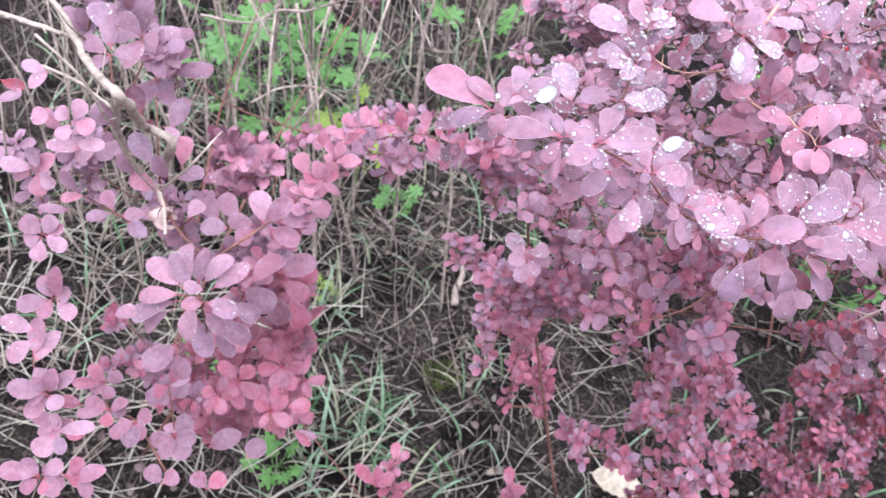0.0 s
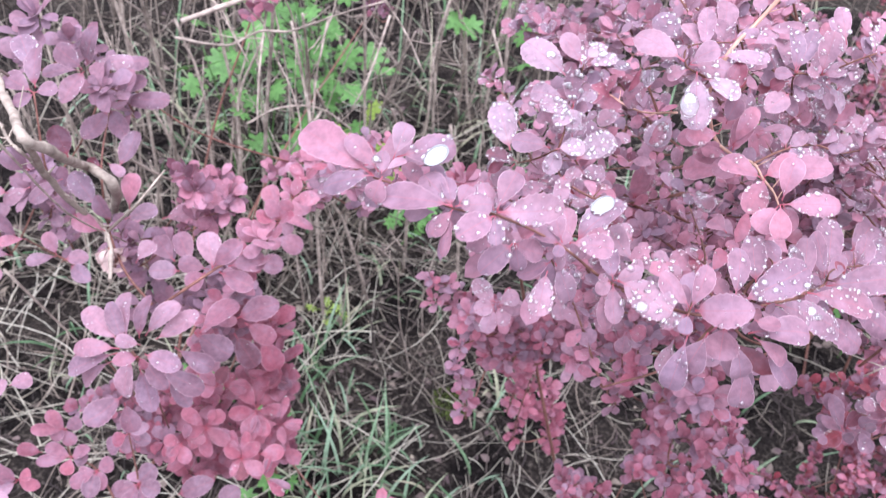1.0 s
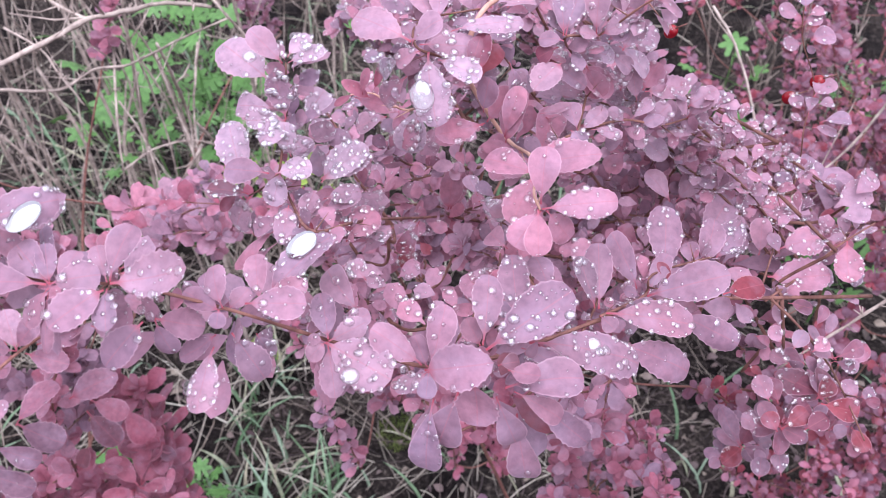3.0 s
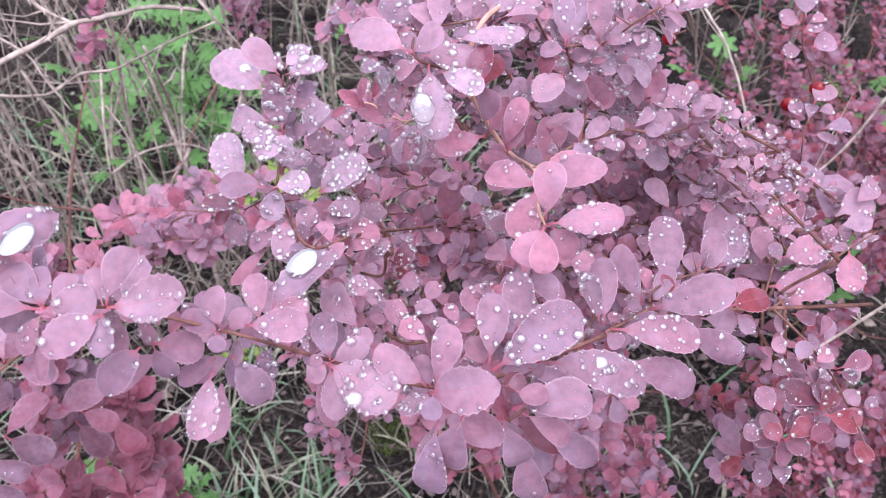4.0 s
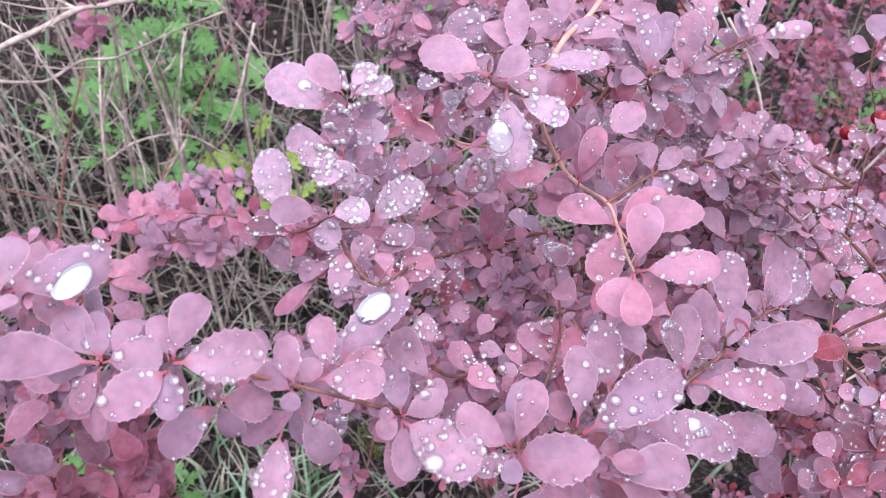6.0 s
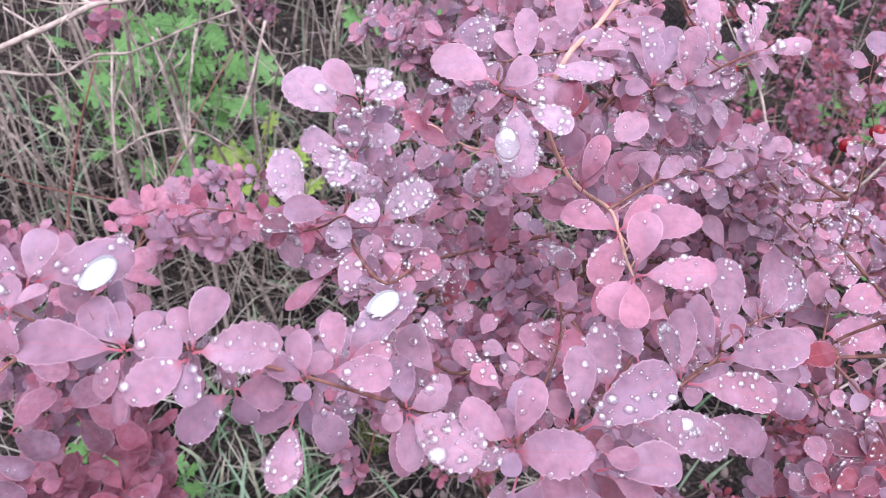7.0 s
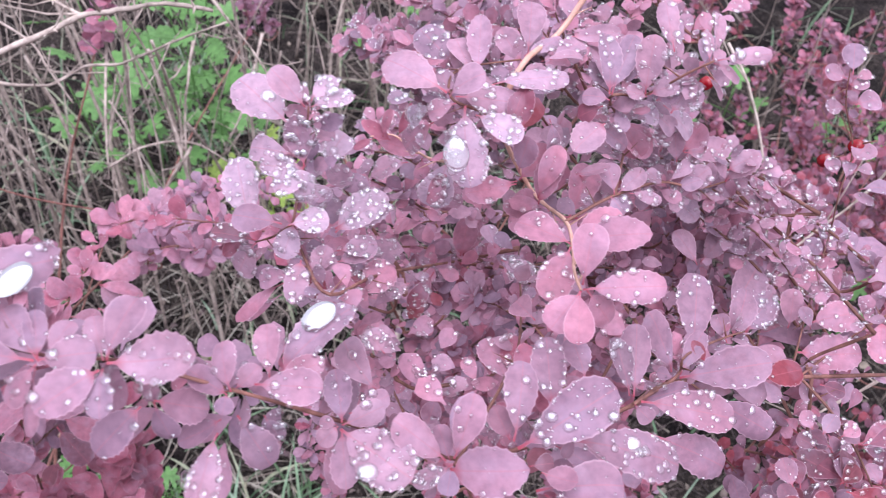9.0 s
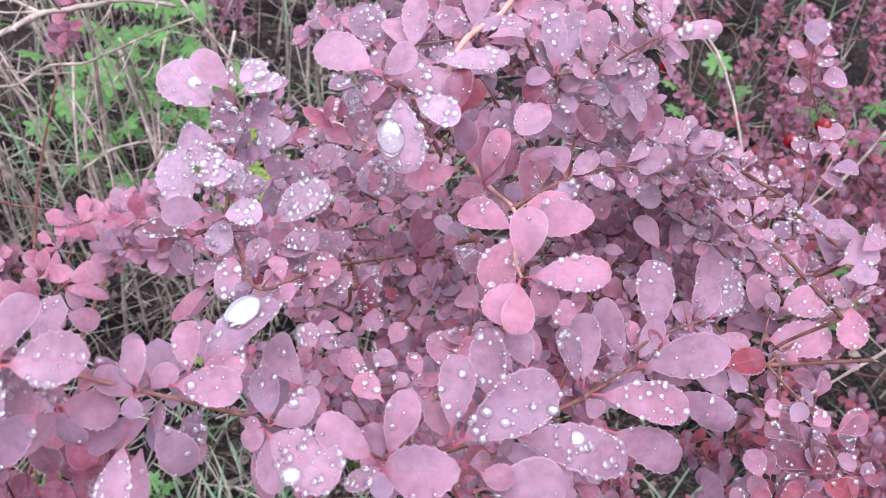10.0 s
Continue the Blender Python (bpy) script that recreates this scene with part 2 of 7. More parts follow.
def leaf_half(shape, s):
    a, b, stalk = shape[0], shape[1], shape[5]
    s = (s - stalk) / (1 - stalk)
    if s <= 0 or s >= 1:
        return 0.0
    top = a / (a + b)
    return 0.5 * (s ** a * (1 - s) ** b) / (top ** a * (1 - top) ** b)


def leaf_height(shape, x, s):
    return shape[2] * x * x * 0.5 + shape[3] * 4 * s * (1 - s) - 0.04 * max(0.0, 0.12 - abs(x)) * 4 * s + 0.014 * math.sin(9 * s + 5 * x)


def leaf_geometry(shape, rows, across):
    """Rows of points over the leaf; across gives their places from edge to edge."""
    verts, faces = [], []
    for i in range(rows + 1):
        s = i / rows
        s = 0.6 * s + 0.4 * (0.5 - 0.5 * math.cos(math.pi * s)) if rows > 6 else s
        h = max(leaf_half(shape, s), 0.03 if s < 0.25 else 0.0)
        if rows > 8 and 0.3 < s < 0.97:
            h += shape[4] * (2.5 if i % 3 == 0 else -0.7)
        for k in across:
            verts.append((h * k, s, leaf_height(shape, h * k, s)))
    w = len(across)
    for i in range(rows):
        for k in range(w - 1):
            a = i * w + k
            faces.append((a, a + 1, a + w + 1, a + w))
    return verts, faces


FINE = (-1, -0.9, -0.45, 0, 0.45, 0.9, 1)


def leaf_mesh(shape, mat, rows=32):
    me = mesh_of("leaf", *leaf_geometry(shape, rows, FINE), [mat])
    margin = me.attributes.new("margin", "FLOAT", "POINT")
    margin.data.foreach_set("value", [1.0 if abs(k) > 0.95 else 0.0 for _ in range(rows + 1) for k in FINE])
    return me


ONE = {(i, c): leaf_mesh(s, LEAF_ONE[c]) for i, s in enumerate(SHAPES) for c in LEAF_TONES}
MANY = [leaf_geometry(s, 6, (-1, 0, 1)) for s in SHAPES]
SKYWARD = Vector((0.0, -0.45, 0.89)).normalized()
DROPS = []
pick = random.Random(11)


class Shrub:
    """A shrub under one Empty: the first leaves are objects, those past the limit one joined mesh."""

    def __init__(self, name, at, label, limit=300, category="shrub"):
        self.ob = thing(name, at, label, category, "barberry shrubs")
        self.at, self.limit, self.count = Vector(at), limit, 0
        self.verts, self.faces, self.slots = [], [], []
        self.nodes = []

    def finish(self):
        if self.faces:
            me = mesh_of("foliage", self.verts, self.faces, [LEAF_MANY[c] for c in LEAF_TONES], self.slots)
            tagged(part("foliage", me, self.ob), kind="stuff").location = -self.at


def add_leaf(shrub, base, tip, width, normal, tone, wet=0.0):
    b, t = Vector(base), Vector(tip)
    y = t - b
    length = y.length
    y.normalize()
    z = (normal - y * normal.dot(y)).normalized()
    x = y.cross(z)
    i = pick.randrange(len(SHAPES))
    m = Matrix.Translation(b) @ Matrix((x, y, z)).transposed().to_4x4() @ Matrix.Diagonal((width, length, length * 0.8, 1))
    if shrub.count < shrub.limit:
        ob = part("leaf", ONE[i, tone], shrub.ob)
        ob.matrix_basis = Matrix.Translation(-shrub.at) @ m
        shrub.count += 1
    else:
        v, f = MANY[i]
        o = len(shrub.verts)
        shrub.verts += [tuple(m @ Vector(q)) for q in v]
        shrub.faces += [tuple(k + o for k in q) for q in f]
        shrub.slots += [list(LEAF_TONES).index(tone)] * len(f)
    if wet > 0 and z.z > 0.1:
        for _ in range(int(wet * pick.uniform(0.2, 1.6) + 0.5)):
            s = pick.uniform(0.22, 0.97)
            h = leaf_half(SHAPES[i], s)
            u = pick.uniform(-1, 1)
            if pick.random() < 0.36:
                u = math.copysign(pick.uniform(0.85, 1.0), u)
            p = m @ Vector((h * u, s, leaf_height(SHAPES[i], h * u, s)))
            r = 0.00036 + (0.0015 if shrub.count <= shrub.limit and wet > 4 else 0.0007) * pick.random() ** 2.4
            DROPS.append((p + z * r * 0.25, z, r))


def branch(shrub, pts, r0, r1, mat=None, thorns=True):
    line = smooth_line([[c / 1000 for c in p] for p in pts])
    v, f = tube([Vector(p) - shrub.at for p in line], r0 / 2000, r1 / 2000, 7, 0.12, pick)
    bits = [(v, f)]
    if thorns:
        for i in range(3, len(line) - 2, 4):
            p = Vector(line[i]) - shrub.at
            d = Vector((pick.uniform(-1, 1), pick.uniform(-1, 1), pick.uniform(-0.6, 1))).normalized()
            bits.append(tube([p, p + d * 0.004, p + d * 0.009], 0.00045, 0.00008, 4))
    return part("branch", mesh_of("branch", *join(bits), [mat or TWIG]), shrub.ob)


def rosette(shrub, at, axis, leaf, tones, n, wet):
    at = Vector(at)
    axis = axis.normalized()
    u = axis.cross(Vector((0.4, 0.8, 0.2))).normalized()
    v = axis.cross(u)
    turn = pick.uniform(0, 6.28)
    for k in range(n):
        a = turn + 2.4 * k + pick.uniform(-0.3, 0.3)
        lift = pick.uniform(0.05, 1.05)
        d = (u * math.cos(a) + v * math.sin(a)) * math.cos(lift) + axis * math.sin(lift)
        size = leaf / 1000 * pick.choice((0.4, 0.6, 0.8, 0.95, 1.1, 1.2))
        nrm = axis + Vector((pick.uniform(-0.5, 0.5), pick.uniform(-0.5, 0.5), pick.uniform(-0.1, 0.4)))
        add_leaf(shrub, at + d * 0.0015, at + d * size, size * pick.uniform(0.42, 0.6), nrm, pick.choice(tones), wet)


def spray(shrub, pts, leaf, tones, wet=2.6):
    """A leafy twig: tufts of leaves along a thin branch."""
    branch(shrub, pts, 2.0, 0.8)
    line = [Vector(p) for p in smooth_line([[c / 1000 for c in p] for p in pts], 8)]
    run = leaf / 1000 * 0.4
    for a, b in zip(line, line[1:]):
        run += (b - a).length
        if run > leaf / 1000 * 0.85:
            run = 0
            side = Vector((pick.uniform(-0.5, 0.5), pick.uniform(-0.5, 0.3), pick.uniform(-0.1, 0.5)))
            rosette(shrub, b, SKYWARD + side + (b - a).normalized() * 0.3, leaf, tones, pick.randint(5, 7), wet)
    rosette(shrub, line[-1], SKYWARD + (line[-1] - line[-2]).normalized() * 0.6, leaf, tones, 8, wet)
    near = min(shrub.nodes, key=lambda q: (q - line[0]).length, default=None)
    if near is not None and (near - line[0]).length < 0.3:
        mid = (near + line[0]) / 2 + Vector((pick.uniform(-0.01, 0.01), pick.uniform(-0.01, 0.01), -0.012))
        branch(shrub, [tuple(near * 1000), tuple(mid * 1000), tuple(line[0] * 1000)], 2.0, 1.6, None, False)
    else:
        a, g = Vector(pts[0]), shrub.at * 1000
        mid = (a * 0.6 + g * 0.4) + Vector((pick.uniform(-30, 30), pick.uniform(10, 50), 40))
        branch(shrub, [tuple(g + Vector((pick.uniform(-40, 40), pick.uniform(-40, 40), -10))), tuple(mid), tuple(a)], 5.0, 2.2, None, False)
    shrub.nodes += line[1::4]


def tufted(pts, r0, r1, leaf=11, mat=None):
    """A branch of the near shrub with tufts of small leaves under the large ones."""
    branch(near_shrub, pts, r0, r1, mat)
    near_shrub.nodes += [Vector(p) / 1000 for p in pts]
    line = [Vector(p) / 1000 for p in smooth_line(pts, 3)]
    for p in line[1:]:
        rosette(near_shrub, p + Vector((0, 0.007, -0.010)), SKYWARD + Vector((pick.uniform(-0.5, 0.5), pick.uniform(-0.5, 0.5), 0)), leaf, "mpl", 3, 6)


def sprig(shrub, rows):
    """Single leaves of a shrub, in millimetres: base, tip, width, tone and wetness."""
    for x0, y0, z0, x1, y1, z1, w, tone, wet in rows:
        b, t = Vector((x0, y0, z0)) / 1000, Vector((x1, y1, z1)) / 1000
        nrm = SKYWARD + Vector((pick.uniform(-0.34, 0.34), pick.uniform(-0.32, 0.26), pick.uniform(-0.1, 0.1)))
        add_leaf(shrub, b, t, w / 1000, nrm, tone, (2, 5, 11, 19, 30, 42)[wet] * min(1.5, (t - b).length / 0.016))


def thicket(shrub, centre, radii, count, leaf, tones, wet=0.5):
    """Sprays whose tips fill a rounded mass."""
    c = Vector(centre)
    for _ in range(count):
        d = Vector((pick.gauss(0, 1), pick.gauss(0, 1), pick.gauss(0, 1))).normalized() * pick.random() ** 0.4
        tip = c + Vector((d.x * radii[0], d.y * radii[1], d.z * radii[2]))
        out = Vector((tip.x - shrub.at.x, tip.y - shrub.at.y - 0.1, 0.28)).normalized()
        side = Vector((pick.uniform(-0.5, 0.5), pick.uniform(-0.5, 0.5), pick.uniform(-0.3, 0.3)))
        back = tip - (out + side).normalized() * pick.uniform(0.07, 0.13)
        mid = (tip + back) / 2 + Vector((0, 0, 0.012))
        spray(shrub, [tuple(back * 1000), tuple(mid * 1000), tuple(tip * 1000)], leaf * pick.uniform(0.85, 1.15), tones, wet)


# ---- ground ----
def ground_height(x, y):
    fade = max(0.0, 1 - max(abs(x) - 2, abs(y - 1) - 2.5, 0) / 3)
    p = Vector((x, y, 0))
    return fade * (0.018 * noise.noise(p * 4) + 0.010 * noise.noise(p * 15) + 0.006 * noise.noise(p * 45))


def axis_steps(a, b, step):
    inner = list(np.arange(a, b + step / 2, step))
    return [a - 300, a - 60, a - 15, a - 4, a - 1.5, a - 0.5] + inner + [b + 0.5, b + 1.5, b + 4, b + 15, b + 60, b + 300]


gx, gy = axis_steps(-1.3, 1.5, 0.018), axis_steps(0.3, 2.7, 0.018)
gv = [(x, y, ground_height(x, y)) for y in gy for x in gx]
gf = [(j * len(gx) + i, j * len(gx) + i + 1, (j + 1) * len(gx) + i + 1, (j + 1) * len(gx) + i) for j in range(len(gy) - 1) for i in range(len(gx) - 1)]
tagged(new("ground", mesh_of("ground", gv, gf, [SOIL])), "damp brown soil with bits of litter", "ground", kind="structure")

lay = random.Random(5)


def straw_bits(count, box, length, lift, thick):
    bits = []
    for _ in range(count):
        x, y = lay.uniform(box[0], box[1]), lay.uniform(box[2], box[3])
        a, ln, z = lay.uniform(0, 6.28), lay.uniform(*length), ground_height(x, y) + lay.uniform(0.002, lift)
        bend, rise = lay.uniform(-1.2, 1.2), lay.uniform(-0.12, 0.25)
        p, pts = Vector((x, y, z)), []
        for k in range(6):
            pts.append(p.copy())
            a += bend / 5 + lay.uniform(-0.12, 0.12)
            p = p + Vector((math.cos(a), math.sin(a), rise + lay.uniform(-0.1, 0.1))) * ln / 5
            p.z = max(p.z, ground_height(p.x, p.y) + 0.001)
        r = lay.uniform(*thick)
        bits.append(tube(pts, r, r * 0.5, 4, 0.2, lay))
    return join(bits)


tagged(new("dry_straw", mesh_of("dry_straw", *join([straw_bits(950, (-1.0, 0.5, 0.55, 3.0), (0.05, 0.24), 0.03, (0.0006, 0.0015)), straw_bits(150, (0.5, 1.3, 0.55, 3.0), (0.05, 0.24), 0.03, (0.0006, 0.0015))]), [STRAW])),
       "tangled beige dead grass lying on soil", "dead grass", kind="stuff")
tagged(new("open_litter", mesh_of("open_litter", *straw_bits(330, (-0.5, 0.48, 0.7, 1.7), (0.03, 0.20), 0.035, (0.0005, 0.0014)), [PALE])),
       "pale broken grass stalks on the open soil", "litter", kind="stuff")
tagged(new("pale_stalks", mesh_of("pale_stalks", *straw_bits(330, (-0.85, -0.02, 0.3, 1.15), (0.06, 0.26), 0.05, (0.0007, 0.0017)), [PALE])),
       "pale dry stalks lying over dark soil", "dead grass", kind="stuff")
tagged(new("fine_litter", mesh_of("fine_litter", *straw_bits(4600, (-0.8, 0.8, 0.40, 1.8), (0.010, 0.06), 0.007, (0.0006, 0.0016)), [LITTER])),
       "short broken stalks scattered over the soil", "litter", kind="stuff")


def blades(spots):
    verts, faces = [], []
    for cx, cy, spread, n, h in spots:
        for _ in range(int(n * 0.62)):
            x, y = lay.gauss(cx, spread), lay.gauss(cy, spread)
            a, ln = lay.uniform(0, 6.28), h * lay.uniform(0.35, 1.1)
            w, lean = lay.uniform(0.0012, 0.0034), lay.uniform(1.0, 1.75)
            side = Vector((-math.sin(a), math.cos(a), 0))
            p, o = Vector((x, y, ground_height(x, y) - 0.002)), len(verts)
            for k in range(6):
                t = k / 5
                ww = w * (1 - t ** 2.2) + 0.0002
                up = lean * t * 1.1
                verts.extend((p - side * ww, p - Vector((0, 0, ww * 0.5)), p + side * ww))
                p = p + Vector((math.cos(a) * math.sin(up + 0.25), math.sin(a) * math.sin(up + 0.25), math.cos(up + 0.25))) * ln / 5
                p.z = max(p.z, ground_height(p.x, p.y) + 0.003)
            for k in range(5):
                q = o + 3 * k
                faces += [(q, q + 1, q + 4, q + 3), (q + 1, q + 2, q + 5, q + 4)]
    return verts, faces


TUFTS = [(-0.09, 1.02, 0.03, 30, 0.13), (0.0, 0.93, 0.04, 18, 0.12), (0.05, 0.88, 0.05, 36, 0.14), (-0.02, 0.9, 0.04, 26, 0.13), (-0.1, 1.08, 0.02, 22, 0.14), (-0.04, 0.83, 0.04, 34, 0.13), (0.0, 0.78, 0.05, 26, 0.12), (0.16, 1.0, 0.02, 9, 0.1), (0.12, 0.80, 0.05, 30, 0.12), (0.2, 1.05, 0.02, 10, 0.1), (-0.14, 0.9, 0.04, 25, 0.1), (0.02, 1.25, 0.05, 10, 0.1), (-0.45, 0.9, 0.08, 30, 0.12)]
TUFTS += [(-0.6, 1.1, 0.1, 40, 0.12), (0.1, 1.5, 0.15, 40, 0.14), (0.35, 1.6, 0.15, 30, 0.14), (0.55, 1.0, 0.1, 30, 0.12), (0.7, 1.5, 0.2, 50, 0.15), (-0.2, 1.9, 0.3, 60, 0.15), (-0.45, 1.5, 0.15, 70, 0.3), (-0.65, 1.35, 0.15, 60, 0.25), (-0.15, 1.7, 0.12, 50, 0.25), (0.0, 1.6, 0.16, 70, 0.14), (0.8, 2.3, 0.3, 80, 0.25), (-0.1, 1.4, 0.1, 40, 0.12), (0.9, 1.2, 0.2, 40, 0.14), (0.45, 0.8, 0.08, 24, 0.12)]
tagged(new("green_grass", mesh_of("green_grass", *blades(TUFTS), [GRASS])), "sparse tufts of green grass blades", "grass", kind="stuff")

# ---- bare canes and dead stalks ----


def cane(pts, thick, label="bare grey-beige cane of a shrub", twigs=2, bark=None):
    line = [q + np.array([lay.uniform(-1, 1) for _ in range(3)]) * thick / 8000 for q in smooth_line([[c / 1000 for c in p] for p in pts])]
    base = Vector(line[0])
    bits = [tube([Vector(p) - base for p in line], thick / 2000, thick / 3200, 6, 0.18, lay)]
    for _ in range(twigs * 3 + 4):
        p = Vector(line[lay.randrange(1, len(line) - 1)]) - base
        d = Vector((lay.uniform(-1, 1), lay.uniform(-1, 1), lay.uniform(-0.5, 1))).normalized()
        bits.append(tube([p, p + d * lay.uniform(0.004, 0.010)], thick / 3500, thick / 12000, 4))
    for _ in range(twigs):
        p = Vector(line[lay.randrange(2, len(line) - 1)]) - base
        d = Vector((lay.uniform(-1, 1), lay.uniform(-1, 1), lay.uniform(-0.2, 1))).normalized()
        ln = lay.uniform(0.03, 0.09)
        bits.append(tube([p, p + d * ln * 0.5, p + d * ln + Vector((0, 0, 0.01))], thick / 4000, thick / 9000, 4))
    ob = new("bare_cane", mesh_of("bare_cane", *join(bits), [bark or CANE]))
    ob.location = base
    return tagged(ob, label, "cane", "bare canes")


cane([(-227, 877, 737), (-182, 920, 749), (-156, 943, 757), (-124, 962, 758), (-93, 979, 760), (-56, 991, 752)], 6)
cane([(-87, 1052, 730), (-63, 1045, 705), (-35, 1036, 678), (-5, 1019, 642)], 3)
cane([(-253, 955, 728), (-223, 958, 704), (-209, 951, 685), (-185, 941, 655)], 2.5)
cane([(-116, 1282, 525), (-124, 1226, 456), (-136, 1188, 418)], 4)
cane([(-196, 1247, 521), (-194, 1193, 453), (-180, 1142, 391)], 4)
cane([(-229, 1107, 628), (-221, 1055, 559), (-206, 1004, 495)], 4)
cane([(-199, 939, 791), (-179, 939, 771), (-156, 943, 757)], 4)
cane([(-265, 929, 672), (-217, 954, 660), (-189, 981, 669), (-158, 998, 668), (-110, 1034, 683), (-69, 1060, 694)], 3.4)
cane([(-267, 1109, 407), (-232, 1144, 421), (-180, 1169, 419), (-130, 1169, 395)], 3.4)
cane([(-157, 957, 653), (-138, 947, 629), (-121, 930, 601), (-103, 887, 551)], 2.2)
cane([(419, 1111, 737), (446, 1088, 710), (472, 1050, 666), (495, 990, 602), (500, 934, 546)], 3.2)
cane([(585, 1005, 750), (552, 976, 690), (520, 957, 653), (483, 932, 611)], 3)
cane([(524, 714, 784), (483, 695, 746), (451, 679, 720)], 2.6)
cane([(-480, 1150, -10), (-330, 860, 420), (-164, 626, 757), (-185, 625, 773), (-164, 567, 843), (-154, 529, 892), (-190, 567, 867), (-227, 605, 865), (-262, 637, 874), (-288, 662, 877)], 9, twigs=0, bark=PALE_CANE)
cane([(-155, 530, 890), (-182, 574, 809), (-190, 607, 745), (-175, 620, 705), (-153, 582, 696)], 6, twigs=1, bark=PALE_CANE)
cane([(-320, 639, 839), (-270, 621, 853), (-231, 611, 859), (-217, 610, 860)], 5, twigs=1, bark=PALE_CANE)
cane([(-248, 590, 841), (-211, 575, 849), (-173, 538, 873), (-165, 539, 864), (-191, 583, 795)], 3, twigs=1, bark=PALE_CANE)
cane([(-192, 677, 745), (-169, 687, 721), (-165, 714, 685)], 3, twigs=0, bark=PALE_CANE)
cane([(-193, 506, 942), (-169, 516, 903), (-170, 572, 777), (-186, 660, 649)], 2.2, twigs=0, bark=PALE_CANE)
cane([(-247, 575, 678), (-232, 608, 561), (-233, 663, 407)], 2.4, twigs=0, bark=PALE_CANE)
cane([(-314, 620, 761), (-335, 636, 638), (-356, 663, 531)], 2.2, twigs=0, bark=PALE_CANE)
for k in range(170):
    x, y = lay.uniform(-0.95, 0.12), lay.uniform(1.0, 2.2)
    if k < 34:
        x, y = lay.uniform(-0.6, -0.12), lay.uniform(1.08, 1.3)
    if k > 135:
        x, y = lay.uniform(0.1, 1.1), lay.uniform(1.2, 2.2)
    h, dx, dy = lay.uniform(0.3, 0.75), lay.uniform(-0.1, 0.1), lay.uniform(-0.12, 0.08)
    z = ground_height(x, y) - 0.01
    cane([(x * 1000, y * 1000, z * 1000), ((x + dx * 0.3 + lay.uniform(-0.02, 0.02)) * 1000, (y + dy * 0.3) * 1000, (z + h * 0.4) * 1000),
          ((x + dx * 0.7) * 1000, (y + dy * 0.6) * 1000, (z + h * 0.75) * 1000), ((x + dx * 1.4) * 1000, (y + dy * 1.2) * 1000, (z + h) * 1000)],
         lay.choice((2.0, 2.6, 3.4, 4.6, 6.5)), "thin upright dry cane rooted in the soil", 3)

def standing_stalks(count, box, height):
    bits = []
    for _ in range(count):
        x, y = lay.uniform(box[0], box[1]), lay.uniform(box[2], box[3])
        h, a = lay.uniform(*height), lay.uniform(0, 6.28)
        p, d, pts = Vector((x, y, ground_height(x, y) - 0.005)), Vector((lay.uniform(-0.8, 0.8), lay.uniform(-0.7, 0.5), 1)), []
        for k in range(5):
            pts.append(p.copy())
            d = (d + Vector((lay.uniform(-0.45, 0.45), lay.uniform(-0.45, 0.45), lay.uniform(-0.35, 0.1)))).normalized()
            p = p + d * h / 4
        bits.append(tube(pts, lay.uniform(0.0008, 0.0022), 0.0006, 4, 0.2, lay))
    return join(bits)


tagged(new("standing_stalks", mesh_of("standing_stalks", *join([standing_stalks(330, (-1.1, 0.12, 1.0, 2.2), (0.12, 0.5)), standing_stalks(90, (0.15, 1.2, 1.4, 2.3), (0.08, 0.3))]), [STRAW])),
       "thin dead upright stalks standing in the soil", "dead stalks", kind="stuff")
fv, ff = [], []
for k in range(1500):
    v, f = MANY[k % len(MANY)]
    x, y, o = lay.uniform(-0.8, 1.1), lay.uniform(0.65, 2.0), len(fv)
    size = lay.uniform(0.007, 0.024)
    m = Matrix.Translation((x, y, ground_height(x, y) + 0.006)) @ Euler((lay.uniform(-0.7, 0.7), lay.uniform(-0.7, 0.7), lay.uniform(0, 6.28))).to_matrix().to_4x4() @ Matrix.Diagonal((size * 0.6, size, size * 2, 1))
    fv += [tuple(m @ Vector(q)) for q in v]
    ff += [tuple(i + o for i in q) for q in f]
tagged(new("leaf_litter", mesh_of("leaf_litter", fv, ff, [FLAKES])), "small curled brown leaves fallen on soil", "leaf litter", kind="stuff")

# ---- green weeds ----


def lobed_leaf(lobes, deep):
    """A flat lobed leaf, stalk at the origin, 1 long."""
    verts, faces = [(0, 0.42, 0.03)], []
    n = 6 * lobes
    for k in range(n + 1):
        a = math.pi * (-0.93 + 1.86 * k / n)
        r = 0.52 * (1 - deep * (0.5 + 0.5 * math.cos(lobes * (a * 1.0) + (math.pi if lobes % 2 == 0 else math.pi))) ** 1.5)
        verts.append((r * 0.95 * math.sin(a), 0.45 + r * 1.1 * math.cos(a), -0.25 * r * r))
    for k in range(n):
        faces.append((0, k + 1, k + 2))
    return verts, faces


WEED_LEAF = {m.name: mesh_of("leaf", *lobed_leaf(7, 0.46), [m]) for m in (WEED, LIME)}


